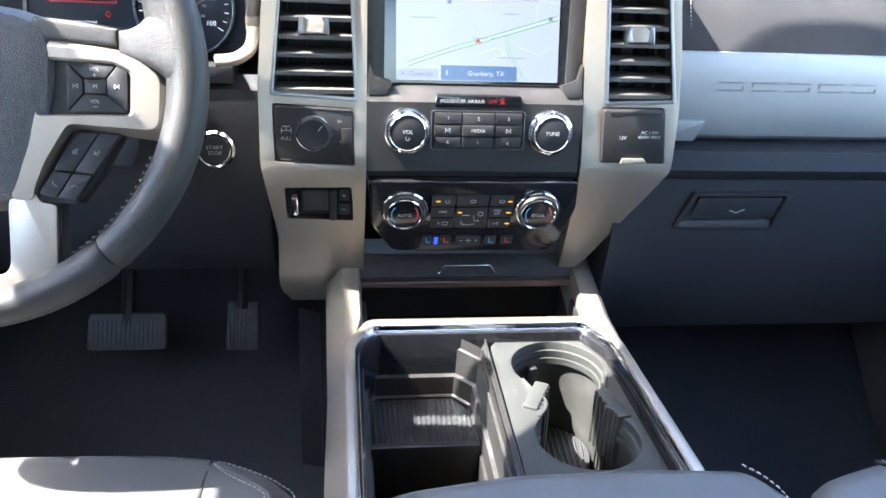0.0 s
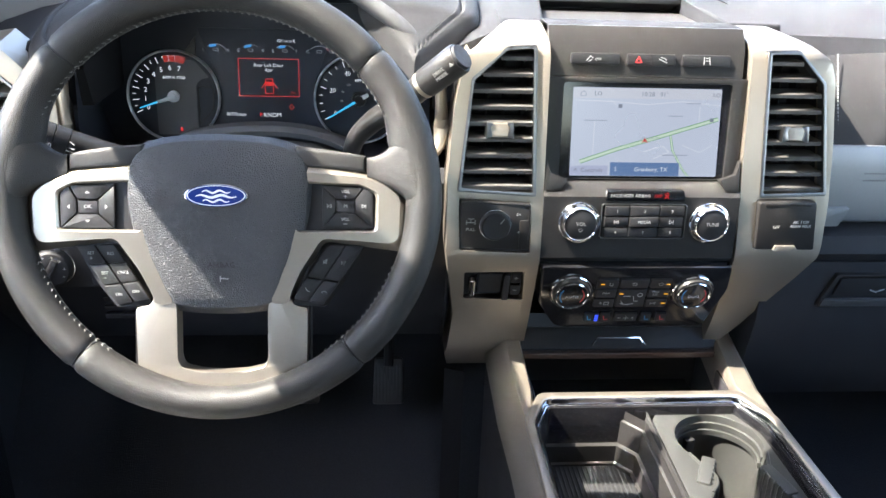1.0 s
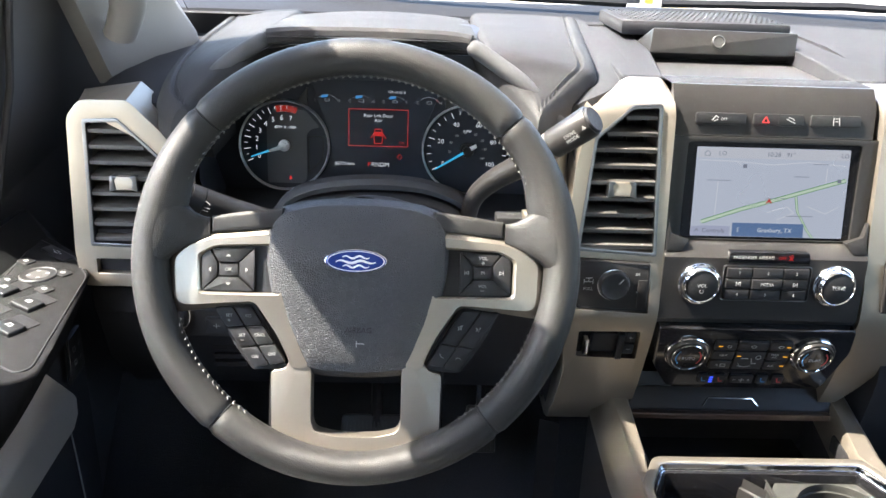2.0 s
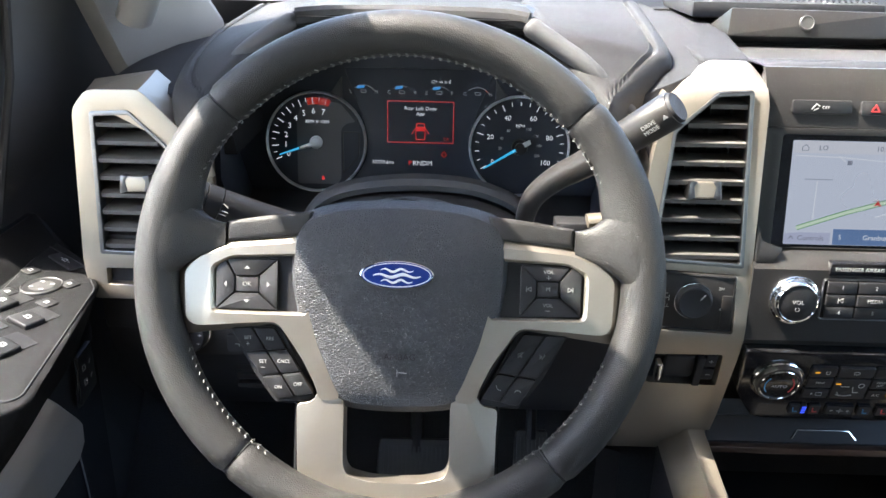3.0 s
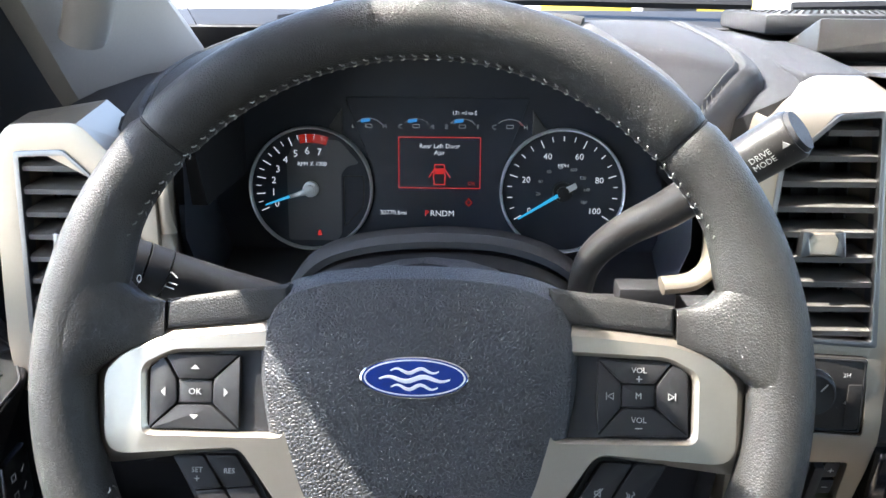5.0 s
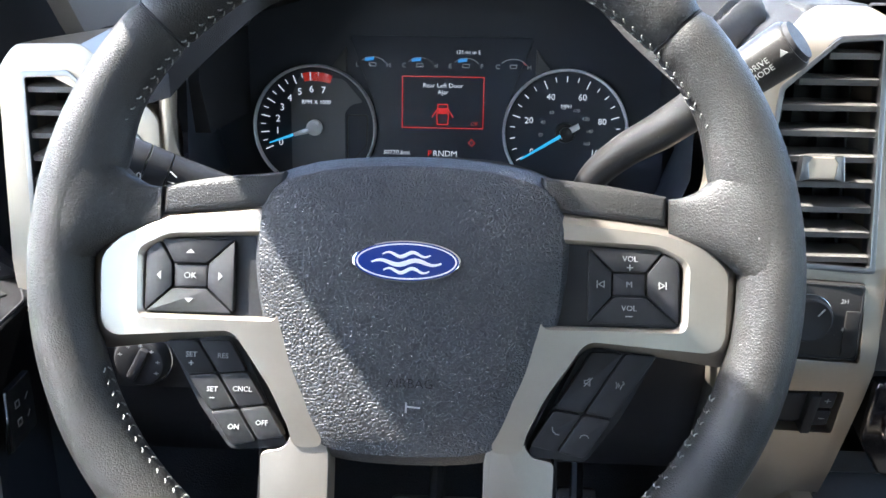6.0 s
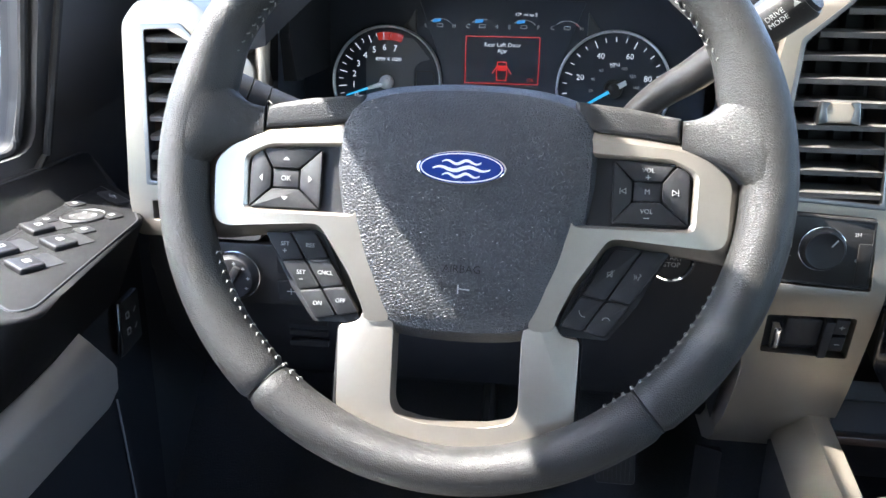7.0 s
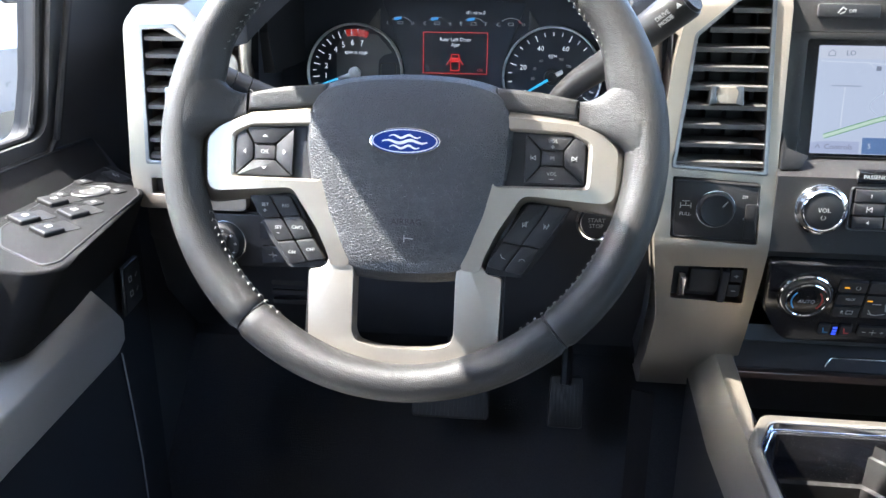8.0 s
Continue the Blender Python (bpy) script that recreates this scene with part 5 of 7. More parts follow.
    part("panel_rim", prism([rounded([(-0.0405, 0.0305), (0.0395, 0.0270), (0.0410, -0.0300), (-0.0395, -0.0265)], 0.004), rounded([(-0.0390, 0.0290), (0.0380, 0.0256), (0.0395, -0.0286), (-0.0380, -0.0251)], 0.004)], 0.0, 0.0010, 0.0003, 1), KEY, p4, "", F)
    part("lock_key", prism(rect(0.010, 0.034, 0.001, 2, 0.0335, -0.009), 0.0, 0.001, 0.0004), SATIN, p4, "", F)

    # trailer brake panel
    B = plane_at(0.0, 0.853, 0.786, -0.30)
    bp = part("brake_panel", prism(rect(0.072, 0.046, 0.003), -0.035, -0.012), RUBBER, st, "recessed trailer brake controls", B)
    part("rocker", prism(rect(0.030, 0.030, 0.003, 3, -0.004, 0.002), -0.012, -0.003, 0.003), KEY, bp, "", B)
    part("rocker", prism(rect(0.008, 0.040, 0.002, 3, 0.015, -0.002), -0.012, 0.002, 0.002), KEY, bp, "", B)
    part("slider_tip", prism(rect(0.007, 0.024, 0.002, 3, -0.026, -0.002), -0.012, 0.003, 0.0025), CHROME, bp, "bright slider tip", B)
    for v in (0.009, -0.010):
        part("plus_minus_key", prism(rect(0.012, 0.016, 0.001, 2, 0.027, v), -0.012, -0.004, 0.001), KEY, bp, "", B)
    part("key_mark", strokes([[(0.025, 0.009), (0.029, 0.009)], [(0.027, 0.007), (0.027, 0.011)], [(0.025, -0.010), (0.029, -0.010)]], 0.0006, -0.0037), INK_DIM, bp, "", B, 0)

    # power outlet cover
    O = plane_at(0.3425, 0.8405, 0.870, 0.05)
    oc = part("outlet_cover", prism(rounded([(-0.0375, 0.0290), (0.0315, 0.0295), (0.0380, -0.0300), (-0.0355, -0.0290)], 0.003), -0.02, 0.001, 0.0018), SATIN, st, "hinged grey outlet cover", O)
    part("hinge_bar", prism(rect(0.056, 0.004, 0.001, 2, -0.003, 0.0262), 0.0, 0.0022, 0.0006), SATIN, oc, "", O)
    part("pull_tab", prism(rounded([(-0.014, -0.0295), (0.016, -0.0290), (0.012, -0.0235), (-0.012, -0.0235)], 0.001), 0.0, 0.0045, 0.001), SILVER_WARM, oc, "", O)
    lettering("cover_words", "12V", 0.0055, O @ T(-0.014, -0.001, 0.001), INK, oc)
    lettering("cover_words", "AC 110V\n400W MAX", 0.0052, O @ T(0.016, 0.0025, 0.001), INK, oc)

    # upper panel with three keys
    part("upper_panel", extrude_x([(0.945, 1.085), (0.902, 1.0865), (0.889, 1.069), (0.8815, 1.034), (0.895, 1.025), (0.945, 1.02)], 0.0505, 0.2755, 0.0015), SATIN, st, "dark brown-black satin panel")
    U = plane_at(0.167, 0.8852, 1.0525, 0.214)
    for u, w in ((-0.064, 0.056), (0.0, 0.056), (0.064, 0.056)):
        k = part("panel_key", prism(rounded([(u - w / 2, -0.0065), (u + w / 2, -0.0065), (u + w / 2, 0.0065), (u - w / 2, 0.0065)], 0.003), -0.004, 0.0025, 0.0012), KEY, st, "", U)
        if u < -0.01:
            part("key_mark", strokes([[(u - 0.010, -0.002), (u - 0.006, 0.003), (u - 0.003, 0.001)], [(u - 0.008, -0.003), (u - 0.004, -0.001)]], 0.0010, 0.0028), INK, k, "", U, 0)
            lettering("key_word", "OFF", 0.0042, U @ T(u + 0.003, -0.0005, 0.0025), INK, k)
        elif u > 0.01:
            part("key_mark", strokes([[(u - 0.003, -0.004), (u - 0.003, 0.004)], [(u + 0.004, -0.004), (u + 0.003, 0.004)], [(u - 0.001, 0.0), (u + 0.002, 0.0)], [(u - 0.001, 0.003), (u + 0.002, 0.003)]], 0.0009, 0.0028), INK, k, "", U, 0)
        else:
            part("hazard_mark", strokes([[(u - 0.018, -0.003), (u - 0.011, -0.003), (u - 0.0145, 0.0032), (u - 0.018, -0.003)]], 0.0012, 0.0028), RED_PRINT, k, "", U, 0)
            part("key_split", strokes([[(u, -0.006), (u, 0.006)]], 0.0008, 0.0027), RUBBER, k, "", U, 0)
            part("key_mark", strokes([[(u + 0.009, 0.001), (u + 0.018, -0.003)], [(u + 0.011, 0.003), (u + 0.015, 0.002), (u + 0.017, 0.000)]], 0.0010, 0.0028), INK, k, "", U, 0)

    # screen
    S = plane_at(0.1675, 0.872, 0.972, 0.14)
    part("screen_surround", prism([rounded([(-0.1165, -0.0535), (0.1125, -0.0535), (0.1150, 0.0620), (-0.1180, 0.0620)], 0.003), rect(0.196, 0.110, 0.004, 3, -0.0005, 0.001)], -0.03, 0.0015, 0.002), SATIN, st, "", S)
    sc = part("screen", prism(rect(0.197, 0.111, 0.004, 3, -0.0005, 0.001), -0.02, -0.0015), PIANO, st, "glossy touch screen showing a map", S)
    part("map", prism(rounded([(-0.0870, 0.0505), (-0.0855, -0.0505), (0.0890, -0.0505), (0.0860, 0.0505)], 0.001), -0.0015, -0.0010), MAP, sc, "", S)
    Q = S @ T(0, 0, -0.0009)
    part("map_top_bar", prism([(-0.0868, 0.0500), (-0.0865, 0.0385), (0.0862, 0.0385), (0.0858, 0.0500)], 0.0, 0.0003), MAP_BAR, sc, "", Q, 0)
    road = [(-0.074, -0.034), (-0.030, -0.0185), (0.010, -0.0065), (0.050, 0.006), (0.084, 0.0165)]
    part("main_road", strokes([road], 0.0034, 0.0004), MAP_ROAD, sc, "", Q, 0)
    part("road_edges", strokes([[(x - 0.0006, y + 0.0019) for x, y in road], [(x + 0.0006, y - 0.0019) for x, y in road]], 0.0007, 0.0006), MAP_EDGE, sc, "", Q, 0)
    part("side_road", strokes([[(0.030, -0.002), (0.034, -0.020), (0.048, -0.042), (0.055, -0.050)]], 0.0016, 0.0004), MAP_ROAD, sc, "", Q, 0)
    part("side_road_edges", strokes([[(0.0288, -0.002), (0.0328, -0.020), (0.0468, -0.042), (0.0535, -0.050)], [(0.0312, -0.002), (0.0352, -0.020), (0.0492, -0.042), (0.0565, -0.050)]], 0.0004, 0.0005), MAP_EDGE, sc, "", Q, 0)
    for line in [[(-0.060, 0.012), (-0.060, -0.026)], [(-0.084, 0.036), (-0.040, 0.035), (0.0, 0.032), (0.040, 0.036), (0.084, 0.032)], [(-0.042, 0.036), (-0.036, 0.031)], [(0.062, 0.010), (0.062, 0.030)], [(0.0, -0.022), (0.022, -0.015), (0.030, -0.022), (0.012, -0.030)], [(0.045, -0.014), (0.066, -0.022), (0.080, -0.014)]]:
        part("small_road", strokes([line], 0.0008, 0.0003), MAP_LINE, sc, "", Q, 0)
    part("place_names", strokes([[(-0.072, 0.0135), (-0.046, 0.0135)], [(0.026, 0.0195), (0.042, 0.0195)], [(0.022, -0.0255), (0.052, -0.0255)], [(0.046, 0.034), (0.062, 0.034)], [(-0.004, -0.006), (0.010, -0.006)], [(0.013, -0.0055), (0.018, -0.0055)]], 0.0010, 0.0004), MAP_NAME, sc, "", Q, 0)
    for a, b in ((-0.0315, 0.030), (0.0770, 0.0155)):
        part("road_shield", prism(rect(0.0042, 0.0042, 0, 1, a, b), 0.0, 0.0008), MAP_TEXT, sc, "", Q, 0)
    part("position_arrow", prism([(-0.0035, -0.0115), (0.0, -0.0100), (0.0040, -0.0115), (0.0003, -0.0060)], 0.0, 0.0010), MAP_RED, sc, "", Q, 0)
    part("controls_bar", prism([(-0.0855, -0.0500), (-0.0410, -0.0500), (-0.0410, -0.0385), (-0.0700, -0.0385), (-0.0855, -0.0400)], 0.0, 0.0006), MAP_CTRL, sc, "", Q, 0)
    part("place_bar", prism([(-0.0380, -0.0500), (0.0440, -0.0500), (0.0430, -0.0345), (-0.0385, -0.0345)], 0.0, 0.0008), MAP_BLUE, sc, "", Q, 0)
    lettering("map_words", "Controls", 0.0072, Q @ T(-0.060, -0.0440, 0.0007), MAP_TEXT, sc)
    part("controls_arrow", strokes([[(-0.081, -0.045), (-0.079, -0.042), (-0.077, -0.045)]], 0.0007, 0.0010), MAP_TEXT, sc, "", Q, 0)
    lettering("map_words", "S", 0.0068, Q @ T(-0.0320, -0.0425, 0.0009), G_WHITE, sc)
    lettering("map_words", "Granbury, TX", 0.0070, Q @ T(0.0100, -0.0425, 0.0009), G_WHITE, sc)
    lettering("map_words", "10:28", 0.0072, Q @ T(-0.0005, 0.0435, 0.0003), MAP_TEXT, sc)
    lettering("map_words", "91°", 0.0070, Q @ T(0.0185, 0.0435, 0.0003), MAP_TEXT, sc)
    lettering("map_words", "LO", 0.0068, Q @ T(-0.0580, 0.0435, 0.0003), MAP_TEXT, sc)
    lettering("map_words", "LO", 0.0068, Q @ T(0.0800, 0.0435, 0.0003), MAP_TEXT, sc)
    part("home_mark", strokes([[(-0.078, 0.041), (-0.078, 0.044), (-0.075, 0.0465), (-0.072, 0.044), (-0.072, 0.041), (-0.078, 0.041)]], 0.0005, 0.0005), MAP_TEXT, sc, "", Q, 0)

    # media panel
    part("media_panel", extrude_x([(0.900, 0.921), (0.868, 0.9195), (0.858, 0.914), (0.8460, 0.903), (0.8410, 0.829), (0.8500, 0.8190), (0.900, 0.816)], 0.0505, 0.2825, 0.002), SATIN, st, "dark satin radio panel")
    for s, (a, b) in ((-1, ((0.052, 0.925), (0.073, 0.913))), (1, ((0.281, 0.925), (0.262, 0.913)))):
        part("corner_wedge", prism(rounded([(0.052, 0.945), (0.058, 0.928), (0.078, 0.9215), (0.070, 0.909), (0.052, 0.908)] if s < 0 else [(0.2805, 0.945), (0.2805, 0.908), (0.2655, 0.909), (0.258, 0.9215), (0.276, 0.928)], 0.002), -0.03, 0.0, 0.002), SATIN, st, "", plane_at(0, 0.853 - 0.92 * 0.25, 0, 0.25) @ Matrix.Diagonal((1, math.hypot(1, 0.25), 1, 1)))
    A = plane_at(0.1685, 0.8440, 0.8745, 0.065)
    part("airbag_sign", prism(rounded([(-0.047, 0.024), (0.047, 0.024), (0.045, 0.037), (-0.045, 0.037)], 0.002), -0.01, 0.0022, 0.0008), PIANO, st, "", A)
    lettering("sign_words", "PASSENGER AIRBAG", 0.0052, A @ T(-0.018, 0.0305, 0.0022), INK, st)
    lettering("sign_words", "OFF", 0.0052, A @ T(0.0145, 0.0305, 0.0022), G_RED, st)
    part("sign_mark", strokes([[(0.022, 0.033), (0.027, 0.028)], [(0.0225, 0.028), (0.0265, 0.032)], [(0.024, 0.034), (0.026, 0.034)]], 0.0012, 0.0025), G_RED, st, "", A, 0)
    part("media_key_frame", prism([rect(0.1010, 0.0420, 0.004), rect(0.0988, 0.0398, 0.003)], -0.002, 0.0036, 0.0006, 2), VENT_CHROME, st, "thin dark chrome frame round the keys", A)
    names = (("1", "2", "3"), ("|<", "MEDIA", ">|"), ("4", "5", "6"))
    for r, v in enumerate((0.0128, 0.0, -0.0128)):
        for c, (u, w) in enumerate(((-0.0325, 0.0285), (0.0, 0.0345), (0.0325, 0.0285))):
            h = 0.012 if r != 1 else 0.0118
            k = part("media_key", prism(rect(w, h, 0.0012, 3, u, v), -0.004, 0.0050 if not (r == 1 and c == 1) else 0.0065, 0.0012), KEY, st, "", A)
            if r == 1 and c != 1:
                d = 1 if c == 2 else -1
                part("skip_mark", strokes([[(u - 0.0022 * d, v - 0.0022), (u + 0.0012 * d, v), (u - 0.0022 * d, v + 0.0022), (u - 0.0022 * d, v - 0.0022)], [(u + 0.0024 * d, v - 0.0024), (u + 0.0024 * d, v + 0.0024)]], 0.0006, 0.0053), INK, k, "", A, 0)
            else:
                lettering("key_word", names[r][c], 0.0052, A @ T(u, v, 0.0050 if not (r == 1 and c == 1) else 0.0065), INK, k)
    for u, w in ((-0.0755, "VOL"), (0.0795, "TUNE")):
        M = A @ T(u, -0.002)
        kn = part("radio_knob", lathe([(0.0250, -0.002), (0.0250, 0.002), (0.0242, 0.0032), (0.0228, 0.0036), (0.0215, 0.0060), (0.0196, 0.0112), (0.0188, 0.0118), (0.0180, 0.0110), (0.0172, 0.0100)], 48), CHROME, st, "chrome knob with black centre", M)
        part("knob_face", lathe([(0.0180, 0.007), (0.0178, 0.0108), (0.0165, 0.0114), (0.0001, 0.0110)], 40), KEY, kn, "", M)
        lettering("knob_word", w, 0.0060, M @ T(0, 0.001, 0.0114), INK, kn)
        if w == "VOL":
            part("power_mark", strokes([[at2 for at2 in [(0.002 * math.cos(radians(a)), -0.006 + 0.002 * math.sin(radians(a))) for a in range(120, 421, 30)]]], 0.0005, 0.0117), INK_DIM, kn, "", M, 0)

    # climate panel
    H = plane_at(0.1685, 0.8505, 0.770, -0.30)
    part("climate_panel", prism(rounded([(-0.1165, 0.0500), (0.1165, 0.0500), (0.1200, 0.0140), (0.1050, -0.0420), (0.0980, -0.0490), (-0.0800, -0.0490), (-0.0900, -0.0440), (-0.1120, -0.0080)], 0.006), -0.05, -0.0005, 0.003), PIANO, st, "gloss black climate panel", H)
    part("under_brow", extrude_x([(0.846, 0.830), (0.850, 0.8175), (0.868, 0.812), (0.90, 0.83)], 0.0505, 0.2865), SATIN, st)
    rows = ((0.0275, 0.0105), (0.0125, 0.0150), (-0.0070, 0.0120))
    for r, v in enumerate((0.0265, 0.0110, -0.0045)):
        for c, (u, w) in enumerate(((-0.0325, 0.0255), (0.0, 0.0355), (0.0325, 0.0255))):
            if c == 1 and r == 2:
                continue
            h = 0.0132 if not (c == 1 and r == 1) else 0.0285
            vv = v if not (c == 1 and r == 1) else v - 0.0078
            k = part("climate_key", prism(rect(w, h, 0.001, 3, u, vv), -0.004, 0.0030, 0.0009), KEY, st, "", H)
            amber = {(0, 0): (-0.0390, 0.0265), (0, 2): (0.0415, 0.0265), (1, 2): (0.0415, 0.0110), (2, 2): (0.0415, -0.0045), (1, 1): (-0.0135, 0.0110)}
            if (r, c) in amber:
                part("indicator", prism(rect(0.0050, 0.0016, 0, 1, *amber[(r, c)]), 0.0030, 0.0035), G_AMBER, k, "", H)
            if (r, c) in ((1, 0), (1, 2)):
                lettering("key_word", "MAX" if c == 0 else "MAX\nA/C", 0.0042, H @ T(u - 0.002 * (c - 1) - 0.002, vv + 0.001, 0.003), INK, k)
            elif (r, c) == (2, 2):
                lettering("key_word", "A/C", 0.0046, H @ T(u - 0.004, vv, 0.003), INK, k)
            elif (r, c) == (2, 0):
                lettering("key_word", "R", 0.0046, H @ T(u - 0.004, vv, 0.003), INK, k)
                part("key_mark", strokes([[(u, vv - 0.002), (u + 0.006, vv - 0.002), (u + 0.006, vv + 0.002), (u, vv + 0.002), (u, vv - 0.002)]], 0.0005, 0.0033), INK, k, "", H, 0)
            elif c == 1 and r == 1:
                seat = [[(0.002, 0.004), (0.004, -0.004), (0.009, -0.004)], [(-0.010, 0.004), (-0.002, 0.004)], [(-0.012, -0.008), (-0.004, -0.010), (0.004, -0.008)], [(-0.012, -0.004), (-0.008, -0.010)]]
                part("key_mark", strokes([[(u + a, vv + b) for a, b in l] for l in seat] + [[(u + 0.010 + 0.003 * math.cos(radians(a)), vv + 0.006 + 0.003 * math.sin(radians(a))) for a in range(0, 361, 45)]], 0.0007, 0.0033), INK, k, "", H, 0)
            elif (r, c) == (0, 0):
                part("power_mark", strokes([[(u + 0.004 + 0.0022 * math.cos(radians(a)), vv + 0.0022 * math.sin(radians(a))) for a in range(120, 421, 30)]], 0.0005, 0.0033), INK, k, "", H, 0)
            else:
                part("key_mark", strokes([[(u - 0.003, vv + 0.001), (u, vv + 0.0025), (u + 0.003, vv + 0.001), (u + 0.002, vv - 0.0015), (u - 0.002, vv - 0.0015), (u - 0.003, vv + 0.001)]], 0.0005, 0.0033), INK, k, "", H, 0)
    strip = ((-0.047, 0.011, None), (-0.0375, 0.006, "led"), (-0.0265, 0.012, "red"), (0.0, 0.028, "fan"), (0.0255, 0.013, "blue"), (0.045, 0.013, "red"))
    for u, w, what in strip:
        k = part("seat_key", prism(rect(w, 0.0125, 0.001, 3, u, -0.0300), -0.004, 0.0026, 0.0008), KEY, st, "", H)
        if what == "led":
            for j in range(3):
                part("indicator", prism(rect(0.0042, 0.0022, 0, 1, u, -0.0262 - 0.0038 * j), 0.0026, 0.0032), G_LED, k, "", H)
        elif what == "fan":
            part("key_mark", strokes([[(u - 0.010, -0.030), (u - 0.007, -0.030)], [(u + 0.007, -0.030), (u + 0.010, -0.030)], [(u + 0.0085, -0.0315), (u + 0.0085, -0.0285)], [(u - 0.003, -0.030), (u + 0.003, -0.030)], [(u, -0.033), (u, -0.027)]], 0.0006, 0.0029), INK, k, "", H, 0)
        else:
            part("key_mark", strokes([[(u - 0.002, -0.027), (u - 0.001, -0.0325), (u + 0.003, -0.0325)]], 0.0012, 0.0029), RED_PRINT if what == "red" else BLUE_PRINT, k, "", H, 0)
    for u, w in ((-0.0755, "AUTO"), (0.0745, "DUAL")):
        M = H @ T(u, 0.0125)
        kn = part("climate_knob", lathe([(0.0262, -0.002), (0.0262, 0.003), (0.0250, 0.0042), (0.0238, 0.003)], 48), CHROME, st, "chrome ringed temperature knob", M)
        part("knob_grip", lathe([(0.0232, 0.0), (0.0230, 0.0055), (0.0222, 0.0078), (0.0195, 0.0082)], 48), SATIN, kn, "", M)
        part("knob_ring", lathe([(0.0205, 0.004), (0.0203, 0.0088), (0.0195, 0.0096), (0.0188, 0.0090), (0.0186, 0.004)], 48), CHROME, kn, "", M)
        part("knob_face", lathe([(0.0187, 0.004), (0.0184, 0.0082), (0.0150, 0.0086), (0.0001, 0.0084)], 40), PIANO, kn, "", M)
        lettering("knob_word", w, 0.0058, M @ T(0, -0.0010, 0.0090), INK, kn)
        for a0, mt in ((140, BLUE_PRINT), (-40, RED_PRINT)):
            part("temperature_arc", strokes([[(0.0145 * math.cos(radians(a)), 0.0145 * math.sin(radians(a))) for a in range(a0, a0 + 81, 10)]], 0.0012, 0.0090), mt, kn, "", M, 0)


build_stack()
vent((-0.555, 0.90, 0.96), plane_at(0, 0.8935 - 0.885 * 0.075, 0, 0.075) @ Matrix.Diagonal((1, math.hypot(1, 0.075), 1, 1)), [(-0.6005, 0.8850), (-0.5080, 0.8830), (-0.5120, 0.9780), (-0.5620, 1.0260), (-0.5975, 1.0245)][::1], 8, (-0.560, 0.956), "black slatted air vent with chrome tab beside the driver door")


def build_left_tower():
    tw = thing("driver_vent_surround", (-0.56, 0.92, 0.90), "champagne silver surround of the driver air vent", "vent surround")
    out = [(-0.6180, 0.832), (-0.6235, 0.87), (-0.6185, 1.030), (-0.6030, 1.0490), (-0.5500, 1.0500), (-0.4950, 0.995), (-0.4930, 0.832)]
    hole = [(-0.6005, 0.8850), (-0.5080, 0.8830), (-0.5120, 0.9780), (-0.5620, 1.0260), (-0.5975, 1.0245)]
    slot = rounded([(-0.600, 0.848), (-0.560, 0.848), (-0.560, 0.866), (-0.600, 0.866)], 0.002)
    M = plane_at(0, 0.8935 - 0.885 * 0.075, 0, 0.075) @ Matrix.Diagonal((1, math.hypot(1, 0.075), 1, 1))
    part("face", prism([rounded(out, 0.008), rounded(hole, 0.003), slot], -0.05, 0.0, 0.005, 3), SILVER_WARM, tw, "", M)
    part("slot_back", prism(rect(0.05, 0.028, 0, 1, -0.58, 0.857), -0.03, -0.02), RUBBER, tw, "", M)
    part("top_return", skin([[(-0.605, 0.905, 1.040), (-0.602, 0.906, 1.048), (-0.551, 0.906, 1.049), (-0.505, 0.903, 1.002), (-0.51, 0.903, 0.99)],
                             [(-0.625, 0.97, 1.030), (-0.622, 0.975, 1.047), (-0.555, 0.975, 1.058), (-0.500, 0.97, 1.010), (-0.50, 0.97, 0.99)]]), SILVER_WARM, tw)
    part("foot", box(-0.615, -0.50, 0.90, 0.95, 0.79, 0.834, 0.006), GRAIN, tw)


build_left_tower()


